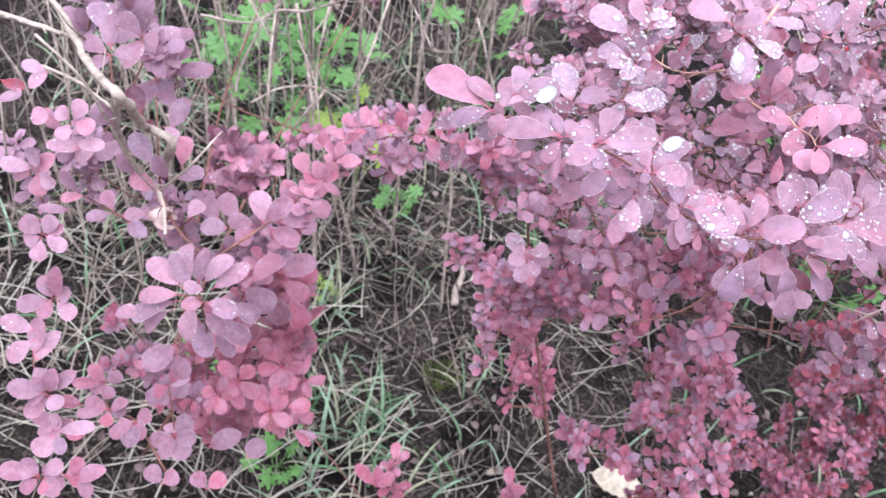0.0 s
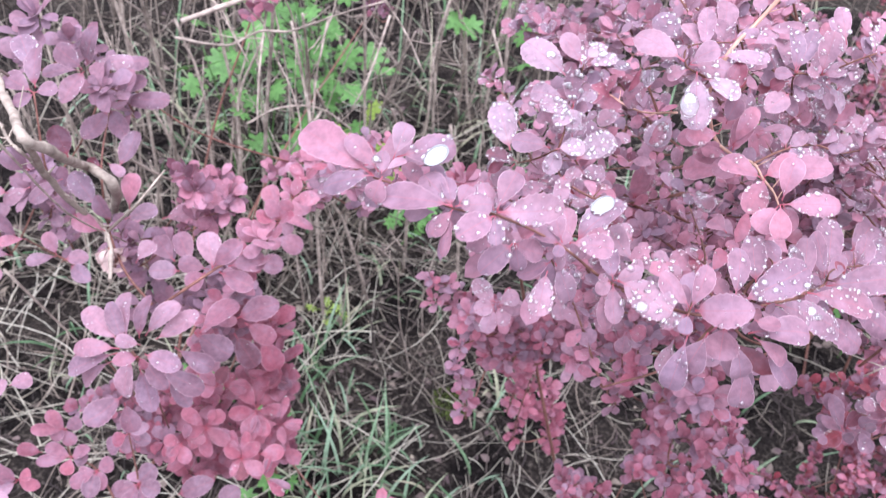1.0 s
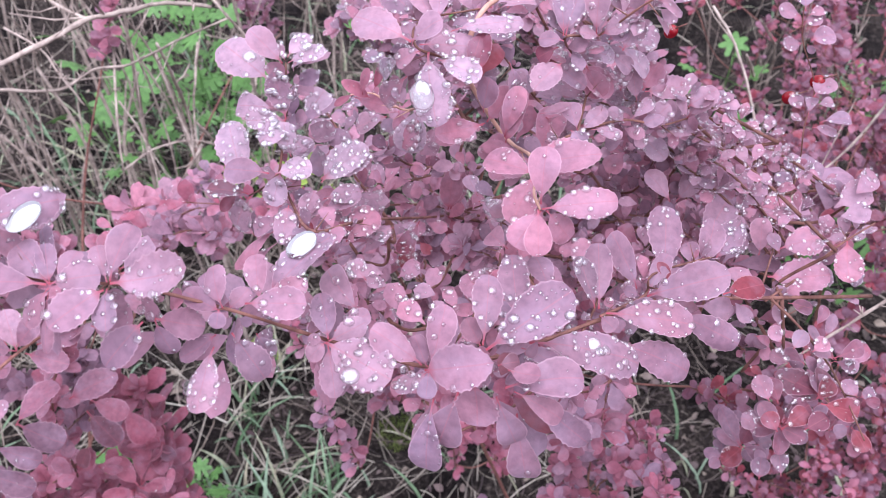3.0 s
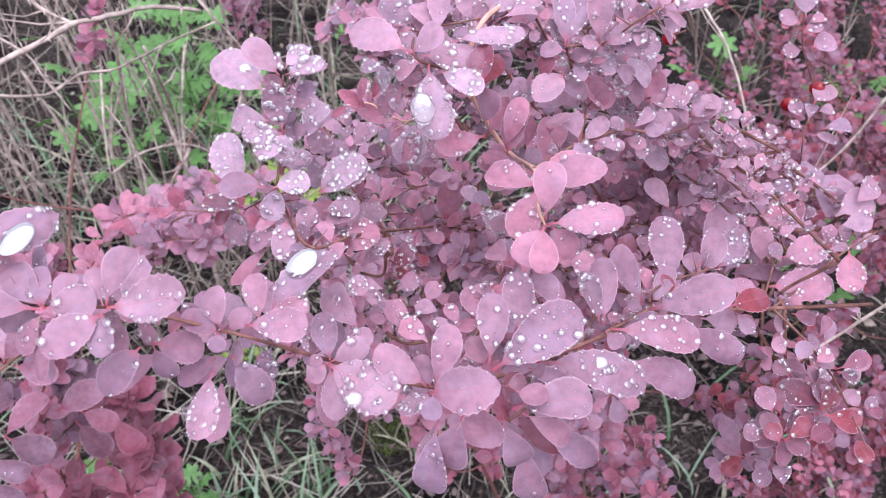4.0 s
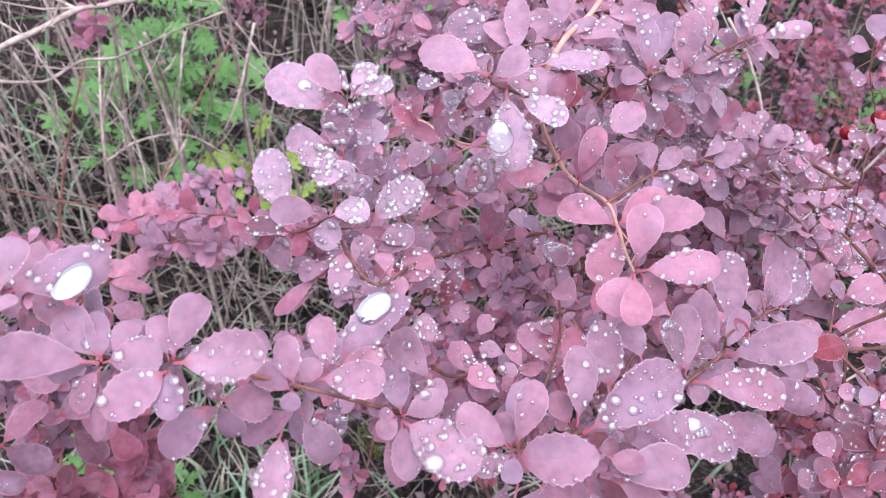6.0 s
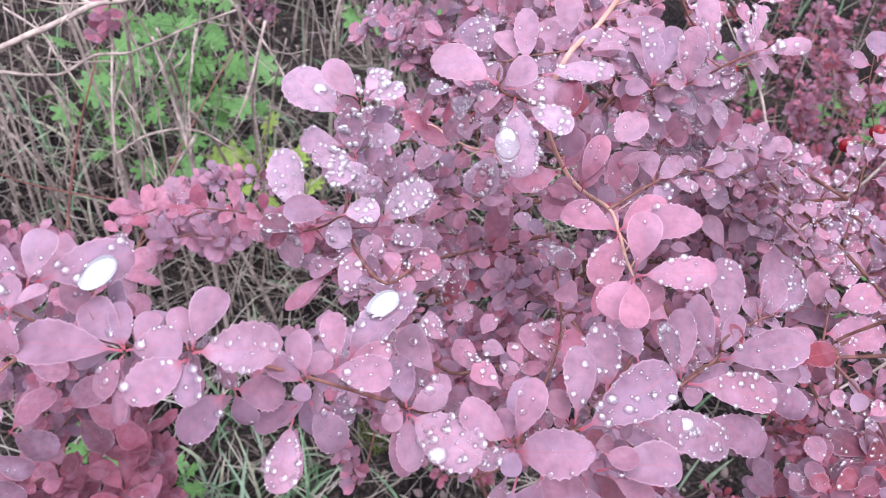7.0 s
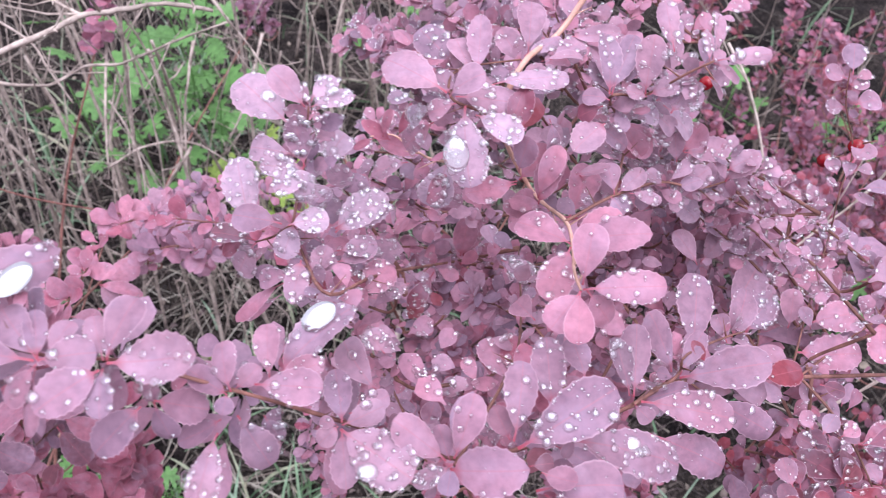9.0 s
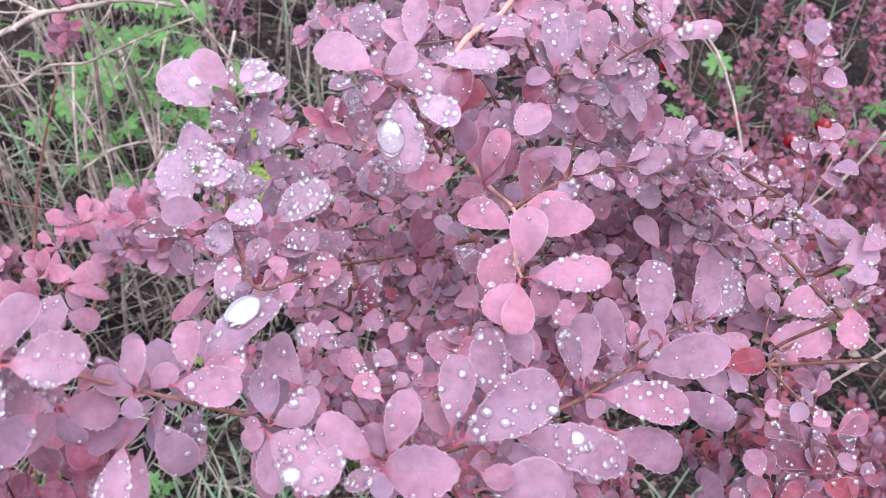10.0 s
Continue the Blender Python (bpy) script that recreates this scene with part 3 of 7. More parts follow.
def weed(x, y, height, n, size, mat, label):
    at = Vector((x, y, ground_height(x, y)))
    ob = thing("weed", at, label, "weed", "green weeds")
    top = Vector((lay.uniform(-0.05, 0.05), lay.uniform(-0.06, 0.02), height))
    line = smooth_line([(0, 0, -0.01), tuple(top * 0.5 + Vector((0.01, 0, 0))), tuple(top)])
    bits = [tube([Vector(p) for p in line], 0.0018, 0.0009, 5)]
    for k in range(n):
        p = Vector(line[max(1, int(len(line) * (0.62 + 0.38 * k / n)) - 1)])
        a = 2.4 * k + lay.uniform(-0.4, 0.4)
        d = Vector((math.cos(a), math.sin(a), lay.uniform(0.0, 0.6))).normalized()
        stalk = lay.uniform(0.02, 0.075) * min(1.0, 0.15 + height / 0.25)
        part("leaf_stalk", mesh_of("leaf_stalk", *tube([p, p + d * stalk * 0.6, p + d * stalk], 0.0008, 0.0006, 4), [mat]), ob)
        q = p + d * stalk
        s = size * lay.uniform(0.6, 1.15)
        z = (Vector((lay.uniform(-0.8, 0.8), lay.uniform(-0.8, 0.5), 1)) - d * d.z).normalized()
        z = (z - d * z.dot(d)).normalized()
        leaf = part("leaf", WEED_LEAF[mat.name], ob)
        leaf.matrix_basis = Matrix.Translation(q) @ Matrix((d.cross(z), d, z)).transposed().to_4x4() @ Matrix.Diagonal((s, s, s, 1))
    part("stem", mesh_of("stem", *join(bits), [mat]), ob)


GREEN = "leafy bright green weed growing among dry canes"
for x, y, h, n, s in ((-0.31, 1.33, 0.38, 10, 0.046), (-0.36, 1.38, 0.42, 14, 0.038), (-0.27, 1.40, 0.38, 13, 0.036), (-0.32, 1.46, 0.44, 14, 0.038), (-0.30, 1.52, 0.42, 14, 0.038),
                      (-0.39, 1.34, 0.36, 13, 0.036), (-0.41, 1.45, 0.42, 13, 0.038), (-0.24, 1.48, 0.36, 14, 0.042), (-0.34, 1.56, 0.45, 13, 0.038), (0.02, 1.75, 0.3, 9, 0.045),
                      (0.55, 1.7, 0.3, 9, 0.045), (0.9, 1.9, 0.15, 10, 0.05), (0.75, 1.35, 0.25, 9, 0.045), (-0.26, 0.93, 0.07, 12, 0.03), (-0.17, 0.86, 0.06, 12, 0.028), (-0.1, 0.78, 0.05, 9, 0.03), (0.62, 0.72, 0.3, 12, 0.04)):
    weed(x, y, h, max(7, int(n * 0.72)), s * 1.22, WEED, GREEN)
weed(-0.15, 1.39, 0.21, 12, 0.05, LIME, "small yellow-green seedling on the soil")
weed(-0.135, 1.14, 0.03, 6, 0.02, LIME, "tiny yellow-green sprout on the soil")
weed(-0.07, 1.33, 0.07, 9, 0.03, WEED, "small green seedling standing on the soil")

# ---- small things on the ground ----
dead = new("fallen_leaf", mesh_of("fallen_leaf", *leaf_geometry((0.8, 0.75, 1.6, 0.25, 0.02, 0.05), 24, FINE), [TAN]))
dead.matrix_world = Matrix.Translation((0.379, 0.900, 0.03)) @ Euler((0.05, 0.25, -1.75)).to_matrix().to_4x4() @ Matrix.Diagonal((0.055, 0.085, 0.06, 1))
tagged(dead, "pale tan fallen leaf lying on soil", "leaf")
bv, bf = tube([(0, 0, 0.008), (0.03, 0.01, 0.012), (0.07, 0.012, 0.012), (0.11, 0.03, 0.006)], 0.007, 0.004, 7, 0.3, lay)
chip = new("bark_piece", mesh_of("bark_piece", bv, bf, [CANE]))
chip.matrix_world = Matrix.Translation((0.1, 1.17, 0.01)) @ Euler((0, 0, 1.4)).to_matrix().to_4x4()
tagged(chip, "short grey piece of bark on soil", "bark")
mv, mf = [], []
for k in range(500):
    a, r = lay.uniform(0, 6.28), 0.035 * lay.random() ** 0.5
    x, y = 0.11 + r * math.cos(a), 1.025 + r * math.sin(a)
    z, o = ground_height(x, y), len(mv)
    d = Vector((lay.uniform(-1, 1), lay.uniform(-1, 1), 1)) * 0.007
    mv += [(x - 0.0012, y, z), (x + 0.0012, y, z), (x + d.x, y + d.y, z + d.z)]
    mf.append((o, o + 1, o + 2))
tagged(new("moss_patch", mesh_of("moss_patch", mv, mf, [MOSS])), "small olive-green cushion of moss on soil", "moss", kind="stuff")

# ---- the shrub that hangs near: branches, leaves, berries ----
near_shrub = Shrub("barberry_shrub", (0.98, 0.48, 0.0), "purple-leaved barberry shrub, wet with raindrops, arching branches", 340)
branch(near_shrub, [(980, 480, -10), (930, 520, 500), (760, 590, 950), (480, 660, 1130), (330, 660, 1110), (262, 632, 1050)], 9, 3.4)
sprig(near_shrub, [
    (105.4, 421.6, 1055.2, 106.5, 435.5, 1063.1, 9.0, 'm', 3),
    (98.1, 418.8, 1046.6, 63.2, 433.8, 1046.9, 16.5, 'p', 0),
    (101.2, 416.7, 1051.0, 84.0, 429.2, 1054.3, 8.5, 'n', 0),
    (99.5, 416.5, 1048.8, 79.6, 413.2, 1037.6, 9.5, 'm', 1),
    (103.6, 414.1, 1051.8, 101.9, 408.3, 1042.8, 9.3, 'n', 1),
    (102.9, 414.7, 1052.3, 100.6, 423.4, 1056.8, 5.9, 'n', 4),
    (103.7, 415.4, 1053.0, 110.5, 422.5, 1055.6, 4.4, 'l', 1),
    (106.1, 424.3, 1054.1, 126.6, 440.7, 1053.6, 12.7, 'n', 2),
    (133.2, 413.3, 1046.7, 103.9, 411.6, 1043.1, 12.6, 'n', 0),
    (132.4, 415.6, 1044.0, 117.4, 427.0, 1046.1, 10.4, 'n', 1),
    (132.4, 415.8, 1044.2, 126.1, 428.4, 1047.1, 6.4, 'n', 1),
])
sprig(near_shrub, [
    (120.1, 423.3, 1042.9, 107.4, 433.9, 1043.7, 7.7, 'n', 0),
    (129.9, 424.2, 1042.2, 118.4, 439.2, 1041.4, 6.5, 'm', 1),
    (134.0, 413.5, 1046.8, 147.9, 418.3, 1048.4, 10.2, 'n', 2),
    (135.0, 416.5, 1044.9, 136.9, 427.4, 1046.7, 7.0, 'n', 0),
    (149.1, 418.2, 1045.4, 141.6, 429.7, 1047.7, 6.7, 'm', 1),
    (150.3, 418.0, 1046.1, 154.0, 432.4, 1055.8, 10.5, 'n', 0),
    (150.0, 418.2, 1046.2, 149.2, 424.8, 1049.4, 3.3, 'n', 1),
    (150.7, 417.0, 1046.5, 175.5, 417.0, 1058.3, 13.1, 'l', 4),
    (133.6, 413.3, 1045.4, 127.5, 405.1, 1036.3, 7.4, 'n', 1),
    (149.6, 414.9, 1045.9, 138.3, 401.1, 1042.8, 11.5, 'm', 1),
    (149.9, 416.1, 1045.2, 153.9, 403.7, 1041.7, 7.3, 'm', 2),
])
sprig(near_shrub, [
    (133.1, 413.2, 1043.7, 134.4, 400.5, 1030.8, 4.4, 'n', 0),
    (159.6, 413.4, 1035.3, 149.7, 403.1, 1024.7, 10.0, 'n', 1),
    (160.0, 419.2, 1029.8, 172.7, 424.7, 1021.9, 10.1, 'n', 0),
    (160.2, 418.7, 1030.0, 165.2, 415.9, 1017.9, 7.3, 'n', 0),
    (176.5, 422.9, 1021.0, 164.8, 418.1, 1012.3, 7.4, 'n', 0),
    (176.2, 420.4, 1017.9, 176.9, 399.2, 1012.7, 10.1, 'l', 3),
    (178.5, 429.3, 1014.3, 189.3, 424.2, 998.9, 10.9, 'm', 1),
    (184.6, 434.1, 1009.3, 190.2, 431.7, 1001.6, 5.9, 'm', 3),
    (178.2, 425.0, 1031.0, 178.1, 420.7, 1026.9, 5.4, 'm', 0),
    (178.9, 426.5, 1029.9, 172.2, 439.5, 1034.1, 8.1, 'm', 1),
    (183.1, 444.9, 1011.7, 177.4, 461.1, 1017.2, 8.5, 'm', 1),
])
sprig(near_shrub, [
    (182.1, 435.3, 1022.5, 201.2, 438.9, 1022.1, 11.0, 'm', 2),
    (186.8, 442.2, 1017.5, 198.5, 450.2, 1019.2, 8.2, 'm', 3),
    (185.3, 446.9, 1011.1, 201.8, 472.5, 1019.4, 13.4, 'm', 3),
    (178.1, 425.6, 1029.6, 165.1, 430.7, 1030.6, 7.3, 'n', 0),
    (176.8, 434.1, 1020.1, 180.9, 442.9, 1020.9, 7.0, 'm', 1),
    (214.4, 456.7, 998.5, 198.9, 471.0, 1002.7, 11.6, 'm', 1),
    (205.8, 443.0, 999.5, 199.4, 458.6, 1004.5, 9.3, 'n', 1),
    (205.0, 441.5, 999.5, 200.1, 436.5, 995.3, 6.7, 'm', 0),
    (204.6, 441.7, 999.7, 199.1, 441.5, 1000.3, 4.3, 'm', 1),
    (202.9, 440.0, 997.5, 208.7, 428.4, 982.0, 7.5, 'm', 1),
    (206.2, 440.9, 998.9, 211.4, 426.9, 989.2, 8.8, 'm', 1),
])
sprig(near_shrub, [
    (206.9, 436.5, 1006.4, 231.2, 423.5, 1009.5, 15.8, 'l', 4),
    (205.9, 442.3, 999.3, 217.3, 450.1, 1002.5, 8.2, 'm', 1),
    (207.3, 445.7, 1001.0, 217.7, 455.1, 1001.4, 6.5, 'm', 4),
    (239.3, 434.3, 1004.5, 222.5, 435.9, 1017.8, 10.7, 'm', 0),
    (241.4, 439.6, 997.9, 243.9, 454.1, 1012.8, 10.2, 'm', 1),
    (240.4, 439.6, 996.3, 234.8, 445.6, 1005.2, 6.6, 'n', 0),
    (241.0, 429.5, 1008.7, 262.5, 427.0, 1021.0, 14.7, 'm', 1),
    (241.1, 438.0, 996.4, 241.4, 430.5, 991.3, 6.7, 'm', 0),
    (240.7, 438.5, 995.3, 231.0, 431.0, 992.3, 6.3, 'l', 4),
    (257.9, 444.6, 1005.9, 256.5, 468.7, 1014.1, 10.7, 'n', 1),
    (256.9, 448.5, 1000.4, 250.4, 459.0, 1001.0, 7.6, 'n', 0),
])
sprig(near_shrub, [
    (263.7, 437.7, 1005.4, 270.6, 440.1, 1005.8, 6.5, 'd', 0),
    (267.2, 436.4, 1005.6, 277.6, 433.7, 1008.8, 7.8, 'n', 0),
    (267.0, 433.9, 999.0, 291.8, 438.5, 1004.1, 14.4, 'n', 1),
    (259.3, 440.6, 1008.9, 284.6, 459.9, 1021.6, 16.3, 'n', 5),
    (273.0, 450.9, 1002.6, 312.1, 459.7, 988.2, 15.5, 'n', 4),
    (305.4, 479.5, 973.5, 336.3, 483.6, 956.4, 14.4, 'n', 1),
    (270.5, 447.4, 1003.8, 286.2, 444.8, 998.8, 6.3, 'n', 0),
    (276.0, 450.0, 1006.6, 273.4, 444.2, 1003.4, 3.8, 'd', 0),
    (297.7, 488.1, 981.0, 294.5, 508.7, 995.5, 11.0, 'n', 0),
    (296.1, 487.9, 981.4, 287.2, 502.0, 993.7, 8.4, 'd', 2),
    (303.0, 500.6, 962.0, 322.3, 512.8, 960.8, 7.0, 'n', 1),
])
sprig(near_shrub, [
    (298.1, 484.6, 981.5, 304.2, 479.4, 980.9, 6.7, 'n', 1),
    (315.9, 514.8, 961.6, 309.1, 513.7, 964.7, 5.3, 'n', 0),
    (300.7, 487.8, 979.6, 334.1, 490.4, 976.4, 14.2, 'n', 3),
    (330.9, 513.6, 956.1, 361.8, 515.9, 938.0, 12.7, 'n', 1),
    (313.4, 510.9, 969.8, 299.7, 519.0, 991.4, 11.4, 'n', 0),
    (320.2, 521.6, 955.7, 327.7, 540.7, 961.7, 8.2, 'n', 1),
    (319.6, 519.0, 957.2, 350.2, 522.4, 972.9, 16.2, 'n', 3),
    (331.7, 554.8, 929.5, 330.5, 591.0, 942.4, 16.9, 'n', 2),
    (351.2, 573.7, 923.3, 356.4, 597.6, 931.7, 13.2, 'n', 1),
    (357.8, 578.2, 923.9, 369.7, 600.5, 929.4, 13.2, 'n', 5),
    (352.1, 529.1, 953.3, 370.5, 540.3, 950.9, 11.6, 'w', 0),
])
sprig(near_shrub, [
    (347.2, 564.9, 929.8, 342.6, 578.6, 932.1, 8.7, 'n', 0),
    (268.5, 461.9, 1001.7, 263.0, 484.5, 1008.6, 11.2, 'n', 3),
    (277.9, 473.9, 1003.2, 271.4, 489.0, 1004.4, 9.4, 'n', 0),
    (271.3, 496.8, 1019.8, 263.5, 483.9, 1013.2, 11.5, 'p', 1),
    (270.3, 492.4, 1024.5, 272.4, 475.2, 1019.0, 9.8, 'p', 0),
    (271.6, 495.8, 1021.6, 297.6, 499.8, 1026.3, 11.2, 'p', 2),
    (270.9, 494.6, 1025.0, 270.4, 505.0, 1042.8, 11.4, 'p', 0),
    (268.6, 512.2, 1027.5, 289.7, 510.3, 1037.8, 12.0, 'p', 1),
    (267.7, 528.4, 1009.0, 283.0, 541.1, 1016.0, 11.5, 'p', 0),
    (268.0, 530.8, 1005.5, 246.8, 539.7, 1003.1, 12.8, 'p', 1),
    (274.5, 607.9, 945.9, 243.3, 613.1, 931.9, 16.3, 'p', 1),
])
sprig(near_shrub, [
    (266.8, 522.3, 1013.1, 261.4, 501.9, 1006.1, 12.7, 'p', 2),
    (273.0, 496.3, 1020.9, 283.0, 495.4, 1008.5, 10.2, 'p', 0),
    (267.5, 569.6, 981.3, 272.6, 594.2, 990.1, 13.4, 'p', 1),
    (253.8, 554.5, 999.9, 259.5, 564.8, 1020.3, 11.7, 'p', 0),
    (244.8, 561.1, 1004.4, 254.1, 567.7, 1018.0, 11.4, 'p', 0),
    (244.1, 561.8, 1003.0, 225.1, 549.1, 1000.8, 10.1, 'p', 0),
    (256.0, 575.2, 979.6, 243.8, 581.4, 976.0, 10.1, 'p', 0),
    (214.4, 553.4, 1045.1, 189.2, 567.0, 1044.5, 14.5, 'l', 0),
    (216.3, 544.6, 1050.4, 227.2, 546.1, 1061.5, 12.0, 'm', 0),
    (218.1, 552.4, 1042.1, 208.9, 550.9, 1036.0, 8.6, 'm', 2),
    (215.0, 554.1, 1044.7, 210.4, 563.5, 1046.9, 6.9, 'n', 2),
])
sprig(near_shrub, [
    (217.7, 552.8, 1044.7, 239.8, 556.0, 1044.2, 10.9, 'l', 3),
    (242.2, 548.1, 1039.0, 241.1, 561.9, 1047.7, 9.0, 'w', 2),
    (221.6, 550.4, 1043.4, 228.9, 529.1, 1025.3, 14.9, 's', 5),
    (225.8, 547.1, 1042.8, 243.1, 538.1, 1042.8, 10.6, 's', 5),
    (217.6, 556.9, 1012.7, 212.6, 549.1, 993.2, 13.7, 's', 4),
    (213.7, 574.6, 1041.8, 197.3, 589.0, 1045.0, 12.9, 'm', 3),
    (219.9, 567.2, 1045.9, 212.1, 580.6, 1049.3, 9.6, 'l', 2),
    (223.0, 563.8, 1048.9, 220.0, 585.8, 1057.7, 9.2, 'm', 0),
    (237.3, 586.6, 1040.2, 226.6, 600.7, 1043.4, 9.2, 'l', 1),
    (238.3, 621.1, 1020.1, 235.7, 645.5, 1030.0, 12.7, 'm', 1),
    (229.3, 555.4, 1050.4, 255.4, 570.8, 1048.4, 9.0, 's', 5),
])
sprig(near_shrub, [
    (244.3, 578.9, 1046.8, 259.2, 587.0, 1046.4, 4.7, 'l', 1),
    (253.2, 598.7, 1046.5, 271.8, 601.2, 1051.3, 6.6, 'l', 1),
    (237.8, 588.5, 1041.4, 250.7, 602.0, 1043.1, 6.6, 'm', 1),
    (247.6, 586.2, 1043.5, 259.2, 600.3, 1044.6, 7.8, 'l', 2),
    (271.4, 579.0, 1038.0, 265.9, 600.7, 1049.7, 9.5, 'm', 2),
    (272.3, 579.1, 1038.1, 277.0, 600.1, 1051.5, 9.9, 'm', 2),
    (284.4, 580.9, 1039.5, 283.0, 589.2, 1060.0, 10.9, 'l', 2),
    (272.0, 577.4, 1036.7, 261.8, 578.1, 1036.0, 9.0, 'n', 0),
    (270.1, 576.7, 1034.1, 262.2, 573.9, 1029.5, 7.8, 'w', 0),
    (291.6, 591.5, 1052.7, 285.6, 611.3, 1061.3, 8.2, 'l', 2),
    (304.6, 587.1, 1055.0, 304.7, 606.3, 1062.8, 4.7, 'l', 2),
])
sprig(near_shrub, [
    (303.3, 584.6, 1055.9, 300.7, 596.7, 1060.7, 3.4, 'l', 2),
    (306.2, 585.0, 1056.5, 325.6, 592.0, 1058.5, 6.7, 'l', 3),
    (305.3, 585.8, 1054.5, 316.6, 586.7, 1048.1, 5.5, 'l', 3),
    (304.5, 584.5, 1056.7, 307.7, 588.9, 1058.4, 4.6, 'l', 1),
    (286.9, 588.1, 1034.6, 300.3, 590.8, 1042.6, 7.8, 'l', 2),
    (285.9, 585.8, 1035.0, 277.7, 583.4, 1037.7, 6.9, 'l', 2),
    (275.3, 591.1, 1024.8, 294.5, 596.4, 1018.0, 9.6, 's', 4),
    (296.2, 606.9, 1017.3, 310.6, 606.3, 1004.2, 9.9, 's', 4),
    (299.9, 601.7, 997.9, 299.9, 608.3, 1008.1, 8.5, 'l', 4),
    (280.0, 605.6, 1005.6, 296.7, 603.4, 993.2, 12.1, 'p', 1),
    (272.2, 574.0, 1028.4, 262.3, 560.1, 1024.1, 11.9, 'l', 1),
])
sprig(near_shrub, [
    (268.9, 585.9, 1018.2, 284.0, 586.1, 1009.1, 8.7, 'n', 1),
    (251.5, 568.6, 1030.1, 257.6, 562.7, 1014.5, 6.9, 'n', 2),
    (312.1, 614.6, 989.3, 333.2, 627.6, 986.6, 11.6, 'l', 3),
    (335.2, 622.1, 971.3, 345.8, 627.1, 986.7, 11.2, 'l', 2),
    (344.7, 645.5, 951.1, 368.4, 648.2, 939.1, 7.9, 'l', 3),
    (334.1, 618.6, 974.2, 328.5, 621.9, 983.6, 5.6, 'l', 1),
    (337.4, 625.1, 967.7, 345.2, 624.7, 972.2, 5.2, 'l', 2),
    (315.6, 609.1, 974.7, 324.4, 613.0, 985.0, 10.5, 'l', 2),
    (303.9, 593.6, 987.2, 295.9, 594.1, 993.3, 5.3, 'l', 2),
    (306.7, 602.3, 981.4, 316.0, 614.8, 984.7, 6.5, 'l', 4),
    (313.9, 629.5, 955.7, 331.4, 627.5, 940.0, 11.4, 's', 4),
])
sprig(near_shrub, [
    (337.1, 653.9, 939.3, 341.2, 648.3, 922.3, 8.1, 'n', 1),
    (347.5, 667.5, 910.4, 366.7, 670.7, 902.8, 9.2, 'l', 4),
    (350.8, 659.0, 930.9, 368.2, 662.1, 923.4, 7.0, 'l', 4),
    (345.2, 645.0, 895.9, 357.3, 665.8, 900.7, 12.8, 'l', 1),
    (376.3, 683.1, 863.8, 390.2, 702.1, 867.4, 12.6, 'm', 1),
    (337.9, 621.9, 916.7, 323.6, 630.9, 927.5, 11.8, 'l', 0),
    (354.8, 601.6, 912.0, 367.7, 629.3, 918.8, 17.3, 'n', 1),
    (282.8, 572.1, 996.1, 277.2, 581.2, 1003.7, 9.1, 'm', 2),
    (283.9, 574.2, 994.4, 294.1, 589.2, 997.1, 7.9, 'l', 1),
    (279.3, 554.2, 1010.9, 285.3, 548.3, 1009.0, 7.7, 'm', 2),
    (288.7, 575.3, 995.6, 302.8, 579.5, 991.0, 5.6, 'l', 3),
])
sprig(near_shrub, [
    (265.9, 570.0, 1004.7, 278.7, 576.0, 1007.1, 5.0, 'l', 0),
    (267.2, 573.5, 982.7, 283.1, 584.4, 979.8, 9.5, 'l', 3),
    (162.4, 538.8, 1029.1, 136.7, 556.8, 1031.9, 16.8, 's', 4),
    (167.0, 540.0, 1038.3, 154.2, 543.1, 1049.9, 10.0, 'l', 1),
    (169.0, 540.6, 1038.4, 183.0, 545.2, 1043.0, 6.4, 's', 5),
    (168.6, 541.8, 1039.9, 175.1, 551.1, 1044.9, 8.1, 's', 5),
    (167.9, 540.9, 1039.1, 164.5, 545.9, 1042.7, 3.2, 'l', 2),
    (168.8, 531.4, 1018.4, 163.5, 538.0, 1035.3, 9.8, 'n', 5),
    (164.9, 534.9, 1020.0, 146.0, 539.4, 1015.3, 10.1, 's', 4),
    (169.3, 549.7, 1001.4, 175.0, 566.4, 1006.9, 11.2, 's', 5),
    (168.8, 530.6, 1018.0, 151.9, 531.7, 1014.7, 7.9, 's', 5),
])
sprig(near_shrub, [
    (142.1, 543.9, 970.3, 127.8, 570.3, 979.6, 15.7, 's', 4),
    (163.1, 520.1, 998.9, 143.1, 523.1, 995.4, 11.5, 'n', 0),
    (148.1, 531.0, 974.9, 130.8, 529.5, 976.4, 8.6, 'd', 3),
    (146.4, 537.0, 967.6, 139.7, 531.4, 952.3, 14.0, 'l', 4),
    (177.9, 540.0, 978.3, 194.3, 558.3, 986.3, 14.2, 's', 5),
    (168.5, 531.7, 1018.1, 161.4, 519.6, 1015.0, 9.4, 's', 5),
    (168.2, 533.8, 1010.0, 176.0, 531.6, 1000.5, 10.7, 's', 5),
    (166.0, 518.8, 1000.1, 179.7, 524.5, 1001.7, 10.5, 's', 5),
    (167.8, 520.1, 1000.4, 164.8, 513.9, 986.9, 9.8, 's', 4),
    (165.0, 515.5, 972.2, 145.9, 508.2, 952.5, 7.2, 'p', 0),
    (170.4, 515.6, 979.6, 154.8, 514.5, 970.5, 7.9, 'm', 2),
])
